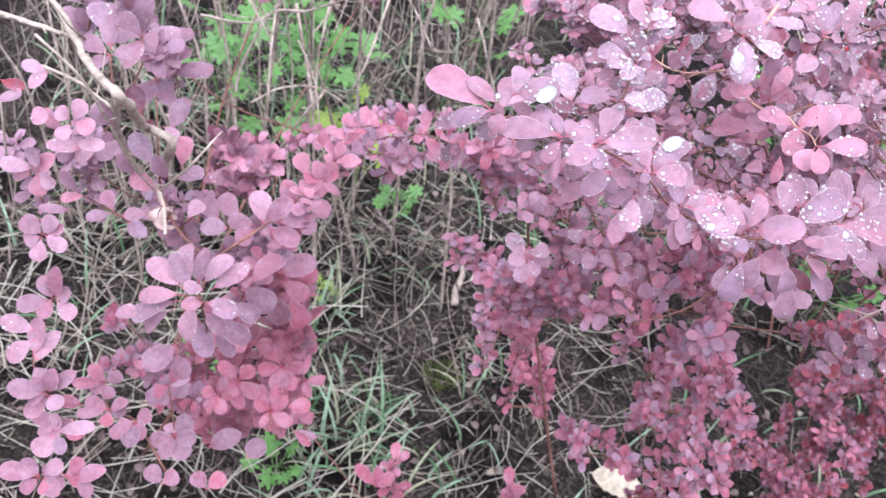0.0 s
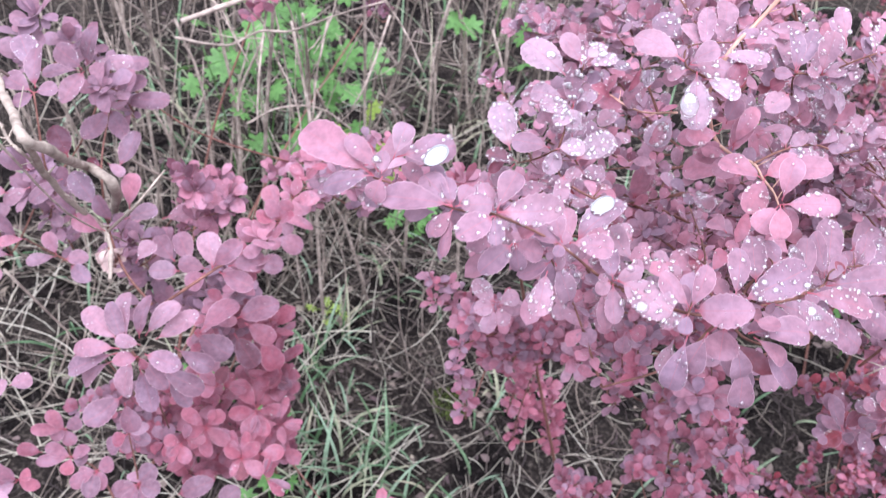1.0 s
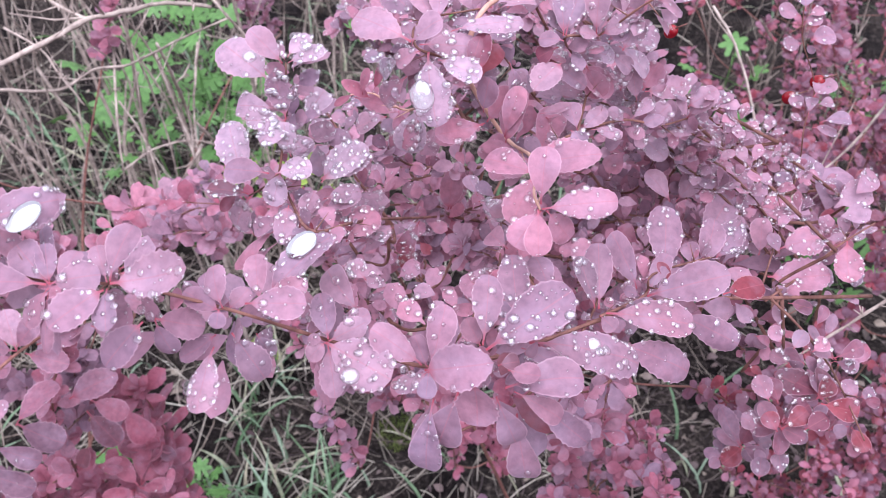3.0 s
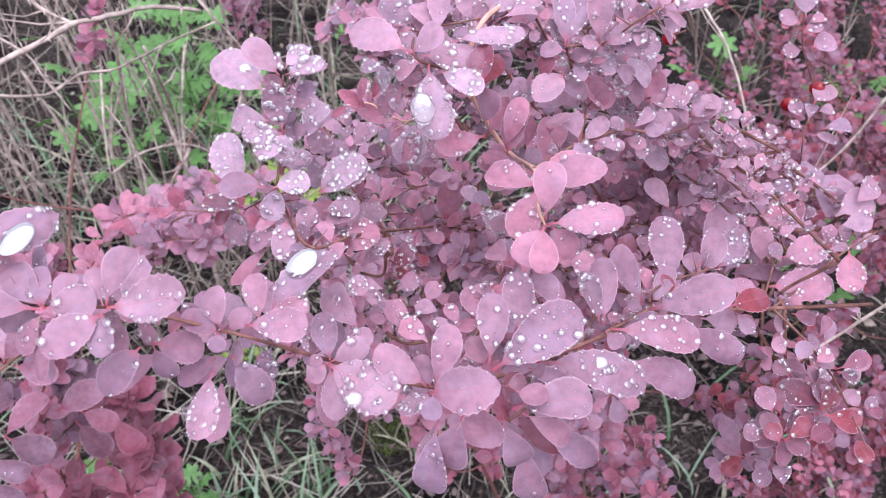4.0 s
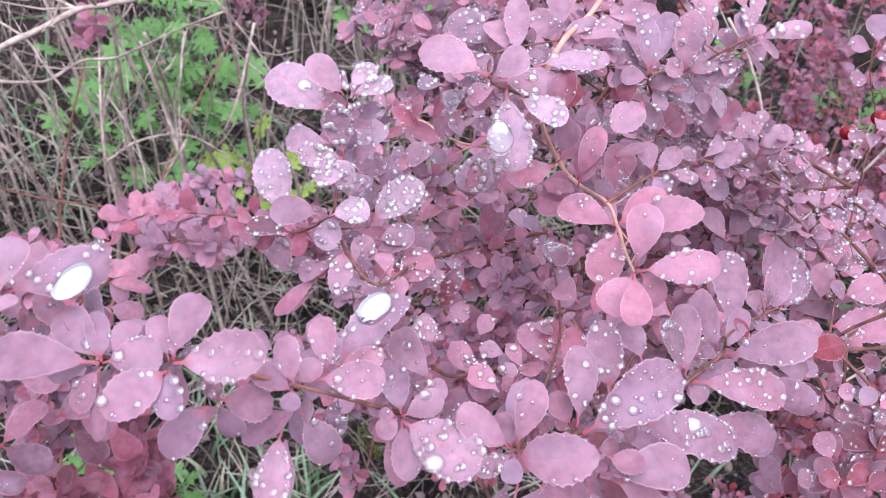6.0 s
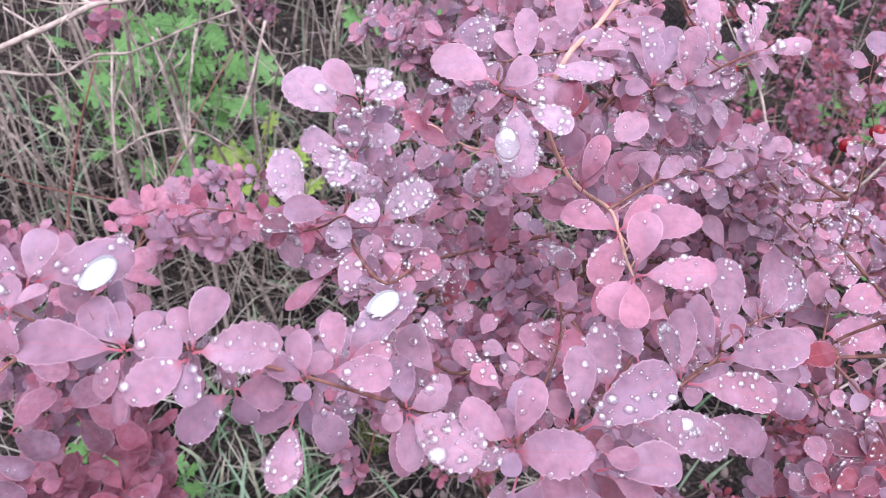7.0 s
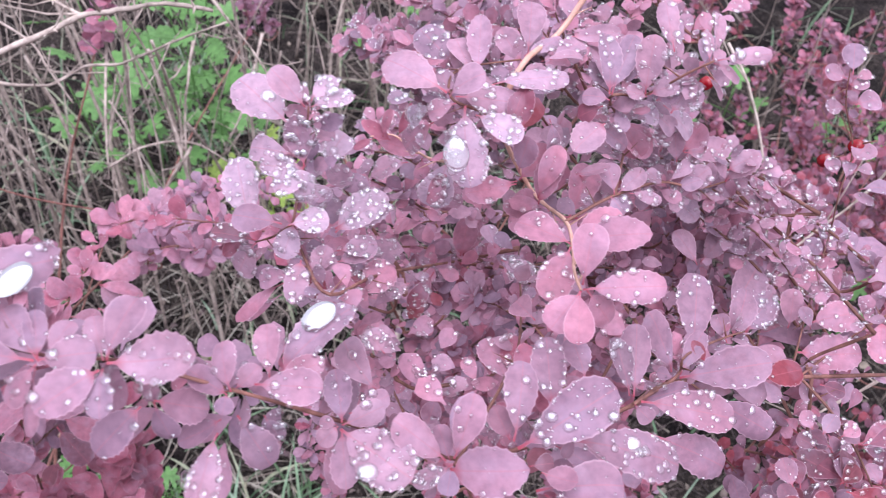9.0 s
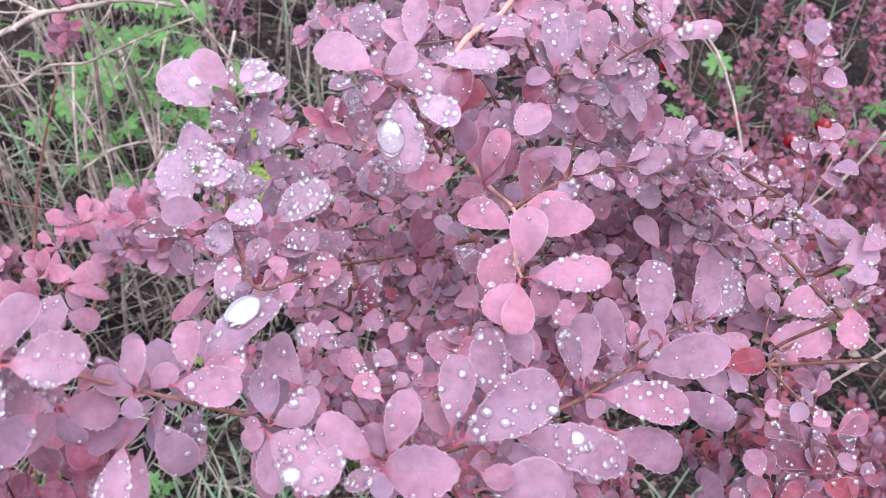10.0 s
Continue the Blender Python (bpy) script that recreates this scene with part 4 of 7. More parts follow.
sprig(near_shrub, [
    (173.1, 510.3, 992.4, 173.9, 494.2, 986.6, 8.7, 'm', 3),
    (186.7, 524.9, 960.2, 201.7, 541.8, 962.6, 13.0, 'd', 3),
    (223.8, 623.6, 889.6, 225.8, 634.1, 912.8, 14.1, 'p', 2),
    (224.6, 626.9, 880.1, 200.8, 622.7, 884.2, 13.9, 'l', 5),
    (180.4, 533.5, 975.1, 194.5, 542.6, 973.5, 9.1, 'm', 5),
    (173.3, 515.5, 983.1, 183.3, 522.5, 982.2, 7.0, 'l', 2),
    (214.6, 575.8, 926.4, 207.4, 559.0, 919.3, 8.8, 'w', 3),
    (219.2, 622.7, 879.0, 227.9, 609.8, 872.8, 9.0, 'w', 2),
    (212.0, 474.7, 995.3, 204.6, 482.6, 995.7, 7.7, 'm', 4),
    (187.6, 594.7, 983.0, 174.9, 593.9, 991.5, 6.1, 'r', 0),
    (184.7, 592.5, 986.0, 186.6, 597.6, 997.7, 4.4, 'r', 0),
])
sprig(near_shrub, [
    (194.6, 574.1, 1004.6, 198.0, 579.5, 1017.2, 4.1, 'r', 0),
    (178.7, 601.2, 977.1, 196.6, 606.1, 969.6, 8.7, 'p', 1),
    (184.0, 579.3, 996.1, 177.2, 571.5, 994.8, 3.5, 'r', 0),
    (203.6, 581.6, 988.2, 205.1, 578.0, 979.5, 7.2, 'p', 0),
    (210.4, 548.2, 1016.8, 218.6, 548.9, 1022.3, 3.4, 'r', 0),
    (206.2, 588.5, 1002.3, 195.6, 586.1, 987.6, 10.9, 'm', 3),
    (197.5, 584.3, 981.8, 183.6, 582.1, 974.4, 11.2, 'l', 3),
    (208.5, 566.5, 1028.6, 199.8, 565.7, 1018.9, 8.7, 's', 5),
    (255.8, 512.9, 939.9, 243.0, 529.6, 944.2, 11.7, 'p', 3),
    (257.2, 514.8, 941.7, 253.7, 532.0, 946.9, 10.7, 'r', 3),
    (255.7, 490.9, 972.7, 260.3, 505.5, 975.9, 8.4, 'r', 2),
])
sprig(near_shrub, [
    (260.4, 515.6, 978.3, 252.1, 524.4, 977.0, 9.9, 'n', 1),
    (243.8, 432.5, 989.0, 243.8, 420.2, 963.7, 12.1, 'm', 4),
    (251.7, 434.3, 992.2, 247.0, 425.4, 972.9, 14.1, 'n', 0),
    (256.7, 434.1, 998.7, 259.5, 427.0, 984.6, 15.9, 'n', 0),
    (264.3, 436.2, 990.1, 272.9, 430.7, 972.5, 10.7, 'n', 0),
    (272.0, 438.2, 978.9, 278.8, 428.0, 954.7, 11.9, 'n', 1),
    (278.3, 437.9, 988.3, 298.1, 436.7, 969.2, 9.9, 'n', 0),
    (270.0, 434.2, 997.3, 286.7, 431.4, 989.4, 8.2, 'n', 0),
    (398.0, 608.9, 887.7, 432.6, 621.0, 878.2, 14.2, 'n', 4),
    (446.0, 639.4, 876.8, 453.0, 633.0, 860.9, 10.5, 'n', 4),
    (442.1, 589.8, 842.2, 460.8, 605.1, 843.2, 10.9, 'r', 1),
])
sprig(near_shrub, [
    (296.1, 584.9, 1030.2, 301.3, 588.8, 1044.0, 10.1, 'l', 4),
    (310.5, 610.2, 993.1, 315.7, 613.9, 1006.4, 10.8, 'p', 2),
    (289.9, 588.0, 1032.5, 296.6, 588.9, 1039.2, 8.4, 'm', 1),
    (308.2, 603.6, 992.3, 303.8, 608.2, 1006.0, 7.8, 'm', 1),
    (291.7, 602.3, 1016.3, 302.9, 601.5, 1009.1, 8.1, 'l', 1),
    (336.5, 642.6, 951.4, 359.5, 647.7, 942.5, 9.6, 'l', 3),
    (334.3, 621.9, 978.1, 344.6, 626.6, 985.1, 10.8, 'l', 1),
    (325.6, 612.1, 980.9, 313.9, 604.9, 978.5, 7.1, 'm', 1),
    (268.7, 585.7, 991.0, 282.9, 585.4, 981.3, 11.7, 'l', 1),
    (327.0, 611.6, 976.9, 324.0, 614.6, 986.4, 5.6, 'l', 1),
    (407.9, 544.7, 842.8, 402.4, 550.0, 851.8, 7.9, 'w', 1),
])
# low right tufts: maroon leaves, others darkened by shade in their colour
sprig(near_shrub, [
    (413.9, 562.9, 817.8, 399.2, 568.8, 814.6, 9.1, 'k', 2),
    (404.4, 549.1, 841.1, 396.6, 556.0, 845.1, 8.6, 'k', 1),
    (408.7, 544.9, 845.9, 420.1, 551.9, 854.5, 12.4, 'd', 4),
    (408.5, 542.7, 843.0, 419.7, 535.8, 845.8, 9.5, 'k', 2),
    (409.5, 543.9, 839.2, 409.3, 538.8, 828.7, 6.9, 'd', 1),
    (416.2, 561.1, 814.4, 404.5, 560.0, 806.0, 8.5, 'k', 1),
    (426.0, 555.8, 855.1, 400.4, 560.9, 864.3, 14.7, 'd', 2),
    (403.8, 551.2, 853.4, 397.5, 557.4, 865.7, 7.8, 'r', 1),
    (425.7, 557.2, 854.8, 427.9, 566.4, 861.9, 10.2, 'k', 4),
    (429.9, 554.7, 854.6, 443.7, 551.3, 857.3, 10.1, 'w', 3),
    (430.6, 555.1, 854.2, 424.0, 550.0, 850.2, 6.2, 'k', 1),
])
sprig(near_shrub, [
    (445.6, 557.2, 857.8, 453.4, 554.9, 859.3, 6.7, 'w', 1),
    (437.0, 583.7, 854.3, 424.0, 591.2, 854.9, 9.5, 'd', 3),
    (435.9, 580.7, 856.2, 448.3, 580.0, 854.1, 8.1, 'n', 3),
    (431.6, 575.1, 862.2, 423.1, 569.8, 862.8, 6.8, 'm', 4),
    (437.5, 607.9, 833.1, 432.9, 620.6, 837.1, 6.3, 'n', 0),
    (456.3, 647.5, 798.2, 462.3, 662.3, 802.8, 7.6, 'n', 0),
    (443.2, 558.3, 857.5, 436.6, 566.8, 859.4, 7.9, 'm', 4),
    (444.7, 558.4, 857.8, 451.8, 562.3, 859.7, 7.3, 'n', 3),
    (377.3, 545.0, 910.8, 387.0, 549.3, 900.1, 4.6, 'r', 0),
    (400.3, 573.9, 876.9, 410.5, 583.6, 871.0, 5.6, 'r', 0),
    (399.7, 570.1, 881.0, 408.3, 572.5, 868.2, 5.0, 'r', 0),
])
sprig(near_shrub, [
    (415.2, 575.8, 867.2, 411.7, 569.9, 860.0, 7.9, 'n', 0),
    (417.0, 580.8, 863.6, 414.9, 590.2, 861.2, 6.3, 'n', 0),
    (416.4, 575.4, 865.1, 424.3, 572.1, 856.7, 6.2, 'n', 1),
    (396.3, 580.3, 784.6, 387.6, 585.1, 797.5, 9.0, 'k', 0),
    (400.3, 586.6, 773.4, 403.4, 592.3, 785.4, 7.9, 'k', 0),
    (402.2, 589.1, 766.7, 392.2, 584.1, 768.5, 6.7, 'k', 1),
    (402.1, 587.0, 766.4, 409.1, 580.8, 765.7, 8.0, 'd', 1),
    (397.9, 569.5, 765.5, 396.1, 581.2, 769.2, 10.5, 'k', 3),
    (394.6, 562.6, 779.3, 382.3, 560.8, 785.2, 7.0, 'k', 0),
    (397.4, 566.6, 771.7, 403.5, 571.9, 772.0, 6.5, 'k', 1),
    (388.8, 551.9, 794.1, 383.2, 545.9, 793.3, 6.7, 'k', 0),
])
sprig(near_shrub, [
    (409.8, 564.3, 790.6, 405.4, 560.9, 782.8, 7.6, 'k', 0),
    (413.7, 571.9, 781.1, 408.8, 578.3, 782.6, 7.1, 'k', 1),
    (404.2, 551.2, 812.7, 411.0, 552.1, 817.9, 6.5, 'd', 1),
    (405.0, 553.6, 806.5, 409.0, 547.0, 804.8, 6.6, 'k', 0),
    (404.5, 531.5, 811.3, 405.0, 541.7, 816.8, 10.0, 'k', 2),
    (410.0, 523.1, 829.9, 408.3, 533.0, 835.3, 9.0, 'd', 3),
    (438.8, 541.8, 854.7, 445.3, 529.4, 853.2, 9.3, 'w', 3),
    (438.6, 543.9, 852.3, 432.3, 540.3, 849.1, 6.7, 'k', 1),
    (191.1, 525.4, 959.4, 200.6, 542.0, 964.3, 13.5, 'p', 4),
    (222.4, 622.5, 890.1, 223.1, 631.4, 912.7, 12.9, 'p', 1),
    (223.1, 627.1, 879.1, 205.5, 629.5, 884.4, 12.2, 'l', 4),
])
sprig(near_shrub, [
    (223.2, 618.5, 887.5, 230.7, 621.0, 896.5, 6.5, 'r', 1),
    (223.9, 627.2, 877.9, 228.6, 619.5, 873.4, 6.1, 'r', 1),
    (181.1, 530.3, 972.3, 194.3, 541.6, 973.3, 9.6, 'm', 5),
    (176.3, 513.6, 982.0, 179.1, 525.2, 986.5, 8.7, 'l', 5),
    (177.6, 540.9, 979.4, 195.0, 555.6, 986.8, 13.3, 's', 5),
    (218.8, 555.4, 1009.0, 210.8, 549.2, 995.5, 11.1, 'p', 4),
    (172.1, 522.9, 1006.8, 169.0, 527.7, 1019.9, 9.0, 's', 5),
    (207.2, 610.0, 877.2, 220.0, 624.5, 880.1, 11.5, 'l', 4),
    (243.8, 561.4, 958.2, 258.0, 553.8, 960.0, 9.1, 'l', 5),
    (239.9, 599.8, 924.6, 233.2, 609.4, 928.9, 8.2, 'l', 2),
    (208.7, 541.9, 954.5, 200.9, 533.8, 954.3, 8.0, 'l', 4),
])
sprig(near_shrub, [
    (244.2, 548.2, 1019.5, 245.6, 550.9, 1034.3, 10.8, 'q', 1),
    (253.0, 555.2, 1002.4, 257.5, 561.7, 1024.2, 9.1, 'p', 0),
    (244.1, 553.6, 1009.0, 226.4, 539.9, 1012.1, 10.3, 'p', 1),
    (262.0, 578.5, 975.7, 239.9, 580.8, 971.0, 10.8, 'p', 1),
    (266.2, 568.1, 974.5, 250.6, 571.2, 974.8, 12.1, 'p', 0),
    (250.4, 567.3, 999.9, 260.0, 562.1, 1003.3, 5.8, 'l', 3),
    (238.2, 549.9, 1039.9, 240.2, 559.0, 1047.1, 8.2, 'w', 1),
    (283.3, 606.3, 1005.9, 292.6, 599.6, 994.8, 11.6, 'r', 1),
    (141.3, 535.0, 971.0, 134.3, 530.5, 963.0, 6.0, 'w', 1),
    (186.0, 523.0, 962.2, 193.0, 531.1, 965.6, 7.8, 'w', 3),
    (329.1, 528.3, 958.4, 323.4, 535.1, 961.5, 5.0, 'w', 0),
])
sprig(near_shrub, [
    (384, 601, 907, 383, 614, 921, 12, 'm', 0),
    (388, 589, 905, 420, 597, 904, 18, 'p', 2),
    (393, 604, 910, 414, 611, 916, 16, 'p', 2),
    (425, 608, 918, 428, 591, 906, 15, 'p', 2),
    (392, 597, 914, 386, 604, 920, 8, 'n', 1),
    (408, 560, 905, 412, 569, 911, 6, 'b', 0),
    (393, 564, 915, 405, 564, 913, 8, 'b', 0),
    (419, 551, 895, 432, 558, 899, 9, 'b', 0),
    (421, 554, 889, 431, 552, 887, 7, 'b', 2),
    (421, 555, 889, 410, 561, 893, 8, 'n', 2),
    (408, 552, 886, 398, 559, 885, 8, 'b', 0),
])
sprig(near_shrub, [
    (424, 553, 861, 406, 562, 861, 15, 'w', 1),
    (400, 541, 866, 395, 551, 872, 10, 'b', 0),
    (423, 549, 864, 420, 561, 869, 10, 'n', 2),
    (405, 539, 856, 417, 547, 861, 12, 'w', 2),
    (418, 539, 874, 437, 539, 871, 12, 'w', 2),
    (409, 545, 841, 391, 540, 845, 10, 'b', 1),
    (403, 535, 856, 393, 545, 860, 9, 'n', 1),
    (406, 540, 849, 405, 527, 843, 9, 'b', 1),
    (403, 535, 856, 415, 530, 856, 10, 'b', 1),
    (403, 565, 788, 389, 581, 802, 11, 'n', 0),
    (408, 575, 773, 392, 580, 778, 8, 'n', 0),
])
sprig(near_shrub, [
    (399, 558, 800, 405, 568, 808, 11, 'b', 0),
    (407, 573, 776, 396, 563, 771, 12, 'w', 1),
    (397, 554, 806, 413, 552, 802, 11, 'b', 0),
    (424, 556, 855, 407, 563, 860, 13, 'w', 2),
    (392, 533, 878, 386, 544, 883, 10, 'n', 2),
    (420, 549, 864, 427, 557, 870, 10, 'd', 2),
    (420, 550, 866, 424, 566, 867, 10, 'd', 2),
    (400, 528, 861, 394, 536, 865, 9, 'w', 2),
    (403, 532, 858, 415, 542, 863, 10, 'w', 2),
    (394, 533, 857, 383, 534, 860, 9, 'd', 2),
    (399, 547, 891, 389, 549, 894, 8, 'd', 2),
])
sprig(near_shrub, [
    (388, 539, 915, 382, 544, 920, 7, 'm', 2),
    (398, 548, 901, 403, 556, 906, 8, 'm', 2),
    (409, 553, 895, 416, 559, 898, 8, 'p', 2),
    (413, 531, 862, 423, 537, 867, 10, 'w', 2),
    (390, 688, 995, 390, 704, 1002, 11, 'm', 2),
    (389, 690, 991, 377, 689, 995, 8, 'm', 2),
    (392, 691, 987, 401, 692, 989, 7, 'm', 2),
    (393, 691, 991, 401, 696, 992, 6, 'm', 2),
    (397, 686, 980, 410, 694, 980, 11, 'm', 2),
    (395, 692, 974, 384, 686, 976, 8, 'm', 2),
    (399, 696, 971, 402, 691, 969, 4, 'm', 2),
])
sprig(near_shrub, [
    (408, 684, 947, 418, 699, 950, 13, 'm', 2),
    (404, 684, 938, 400, 693, 941, 8, 'm', 2),
    (411, 683, 943, 419, 684, 945, 7, 'm', 2),
    (412, 671, 941, 428, 675, 942, 9, 'm', 2),
    (406, 680, 934, 399, 680, 936, 5, 'm', 2),
    (409, 671, 937, 423, 673, 934, 7, 'm', 2),
    (407, 679, 939, 410, 691, 942, 7, 'm', 2),
    (410, 664, 906, 416, 678, 912, 10, 'm', 2),
    (407, 659, 904, 397, 664, 908, 9, 'm', 2),
    (409, 660, 902, 416, 661, 903, 6, 'm', 2),
    (399, 628, 903, 395, 647, 909, 16, 'p', 2),
])
sprig(near_shrub, [
    (423, 644, 905, 429, 667, 916, 21, 'm', 2),
    (421, 630, 919, 439, 642, 926, 16, 'm', 2),
    (415, 636, 905, 401, 637, 911, 12, 'm', 2),
    (422, 620, 923, 436, 622, 927, 12, 'm', 2),
    (393, 626, 904, 380, 623, 907, 10, 'm', 2),
    (429, 632, 929, 440, 649, 930, 12, 'm', 2),
])
sprig(near_shrub, [
    (166, 554, 1026, 171, 563, 1033, 7, 'm', 3),
    (167, 557, 1024, 179, 566, 1027, 6, 'm', 3),
    (161, 572, 1009, 169, 567, 1006, 8, 'm', 3),
    (161, 559, 1019, 156, 557, 1019, 4, 'm', 3),
    (166, 548, 1002, 156, 563, 1012, 11, 'm', 3),
    (159, 553, 1000, 140, 556, 1000, 10, 'm', 3),
    (165, 568, 986, 176, 579, 993, 10, 'm', 3),
    (166, 569, 984, 179, 563, 984, 10, 'm', 3),
    (165, 553, 995, 162, 544, 989, 9, 'm', 3),
    (161, 554, 995, 152, 545, 993, 8, 'm', 3),
    (168, 566, 984, 186, 566, 980, 9, 'm', 3),
])
sprig(near_shrub, [
    (145, 540, 964, 130, 543, 964, 7, 'w', 3),
    (142, 547, 952, 136, 537, 948, 9, 'p', 3),
    (152, 535, 968, 164, 540, 970, 10, 'm', 3),
    (141, 546, 955, 131, 544, 954, 6, 'd', 3),
    (170, 565, 977, 174, 550, 972, 9, 'm', 3),
    (170, 541, 964, 184, 545, 968, 9, 'p', 3),
    (179, 573, 936, 201, 572, 941, 9, 'm', 3),
    (178, 545, 960, 186, 534, 959, 7, 'm', 3),
    (180, 541, 968, 172, 533, 964, 5, 'm', 3),
    (171, 521, 980, 173, 508, 968, 9, 'm', 3),
    (161, 533, 954, 145, 533, 954, 8, 'm', 2),
])
sprig(near_shrub, [
    (160, 525, 953, 146, 513, 946, 5, 'p', 1),
    (194, 542, 935, 204, 557, 940, 8, 'm', 1),
    (175, 519, 980, 181, 507, 976, 7, 'w', 3),
    (206, 587, 905, 198, 590, 906, 7, 'm', 3),
    (207, 625, 874, 209, 639, 878, 8, 'p', 3),
    (208, 622, 869, 213, 627, 871, 5, 'm', 3),
    (212, 591, 895, 219, 583, 895, 6, 'w', 2),
    (210, 586, 899, 207, 577, 895, 6, 'w', 3),
    (225, 637, 883, 226, 657, 888, 11, 'p', 1),
    (220, 636, 876, 211, 644, 878, 8, 'm', 2),
    (237, 610, 905, 240, 619, 909, 7, 'r', 1),
])
sprig(near_shrub, [
    (219, 637, 869, 207, 635, 874, 7, 'm', 3),
    (248, 600, 926, 238, 606, 928, 7, 'm', 1),
    (255, 555, 966, 252, 547, 963, 7, 'd', 0),
    (253, 583, 941, 245, 576, 939, 7, 'm', 3),
    (210, 542, 921, 220, 546, 929, 9, 'p', 3),
    (210, 512, 957, 201, 513, 957, 6, 'm', 0),
    (211, 583, 900, 206, 570, 897, 8, 'w', 3),
    (235, 492, 972, 226, 493, 972, 7, 'm', 2),
    (226, 532, 929, 229, 540, 934, 8, 'p', 3),
    (227, 481, 971, 216, 490, 977, 9, 'p', 3),
    (235, 468, 983, 224, 475, 985, 9, 'p', 3),
])
sprig(near_shrub, [
    (216, 459, 992, 208, 458, 991, 7, 'm', 3),
    (236, 480, 973, 239, 485, 977, 6, 'm', 3),
    (248, 519, 935, 245, 532, 941, 9, 'p', 1),
    (255, 523, 938, 257, 530, 945, 9, 'p', 2),
    (213, 505, 958, 204, 505, 961, 6, 'm', 3),
    (243, 499, 957, 237, 508, 958, 6, 'p', 3),
    (186, 614, 969, 172, 618, 972, 6, 'p', 3),
    (181, 603, 978, 185, 614, 984, 4, 'p', 3),
    (180, 602, 974, 173, 597, 972, 3, 'p', 3),
    (198, 609, 965, 181, 611, 967, 9, 'p', 3),
    (195, 603, 1000, 184, 600, 1001, 8, 'm', 3),
])
sprig(near_shrub, [
    (206, 581, 993, 201, 587, 997, 7, 'm', 3),
    (217, 570, 1005, 212, 575, 1009, 7, 'm', 3),
    (179, 579, 975, 181, 588, 977, 5, 'm', 3),
    (190, 592, 967, 184, 596, 969, 6, 'm', 3),
    (200, 588, 969, 194, 594, 972, 7, 'm', 3),
    (220, 580, 1036, 211, 589, 1040, 10, 'm', 3),
    (221, 563, 1033, 224, 578, 1039, 11, 'm', 3),
    (218, 562, 1037, 212, 570, 1038, 7, 'm', 1),
    (220, 574, 1037, 212, 575, 1039, 6, 'p', 3),
    (221, 566, 1029, 208, 563, 1025, 10, 'm', 1),
    (226, 569, 1033, 242, 569, 1033, 10, 'm', 1),
])
sprig(near_shrub, [
    (223, 582, 984, 216, 570, 974, 11, 'm', 3),
    (234, 574, 1036, 253, 584, 1037, 9, 'm', 3),
    (241, 560, 1027, 246, 575, 1034, 10, 'w', 1),
    (245, 593, 1036, 256, 597, 1036, 5, 'p', 1),
    (253, 595, 1033, 260, 609, 1037, 9, 'm', 3),
    (237, 604, 1027, 228, 616, 1035, 8, 'p', 1),
    (239, 630, 1013, 239, 648, 1020, 8, 'm', 1),
    (238, 586, 1037, 227, 578, 1038, 7, 'm', 3),
    (273, 607, 1014, 262, 604, 1014, 9, 'm', 1),
    (271, 608, 1008, 263, 604, 1006, 6, 'w', 1),
    (260, 588, 1000, 251, 594, 1006, 10, 'm', 1),
])
sprig(near_shrub, [
    (261, 606, 998, 255, 595, 994, 9, 'd', 1),
    (273, 601, 1021, 266, 626, 1029, 10, 'm', 3),
    (273, 604, 1019, 277, 629, 1033, 11, 'm', 3),
    (287, 605, 1023, 287, 620, 1034, 11, 'm', 3),
    (273, 602, 1019, 264, 616, 1026, 6, 'm', 3),
    (288, 612, 1014, 279, 613, 1015, 7, 'm', 1),
    (276, 615, 1001, 297, 622, 1000, 8, 'm', 3),
    (275, 620, 1003, 273, 613, 998, 5, 'm', 1),
    (289, 599, 1025, 300, 605, 1031, 10, 'm', 1),
    (305, 613, 1008, 312, 633, 1013, 11, 'm', 3),
    (291, 612, 1014, 304, 610, 1011, 9, 'm', 3),
])
sprig(near_shrub, [
    (297, 623, 1002, 306, 616, 997, 8, 'm', 1),
    (311, 620, 977, 308, 632, 986, 10, 'm', 1),
    (307, 609, 1038, 297, 609, 1039, 6, 'm', 3),
    (308, 603, 1041, 314, 609, 1043, 7, 'm', 1),
    (314, 611, 1037, 330, 619, 1040, 7, 'm', 1),
    (310, 613, 1034, 318, 607, 1032, 7, 'm', 1),
    (306, 597, 1045, 304, 613, 1048, 6, 'm', 1),
    (300, 610, 1032, 291, 608, 1030, 4, 'm', 3),
    (295, 605, 1035, 295, 621, 1041, 6, 'm', 3),
    (295, 608, 1033, 289, 619, 1037, 5, 'm', 3),
    (263, 607, 985, 275, 618, 985, 11, 'm', 3),
])
sprig(near_shrub, [
    (272, 627, 984, 284, 622, 980, 9, 'm', 1),
    (351, 657, 948, 359, 672, 954, 7, 'm', 0),
    (340, 650, 944, 357, 653, 948, 6, 'm', 3),
    (348, 670, 927, 368, 672, 919, 10, 'm', 3),
    (354, 679, 905, 379, 682, 903, 7, 'm', 3),
    (355, 689, 891, 373, 685, 889, 8, 'm', 3),
    (341, 653, 942, 338, 667, 947, 8, 'm', 1),
    (314, 635, 955, 325, 640, 963, 7, 'm', 3),
    (322, 643, 946, 332, 651, 951, 11, 'p', 1),
    (312, 619, 969, 301, 621, 971, 8, 'm', 1),
    (315, 637, 951, 315, 632, 943, 8, 'm', 1),
])
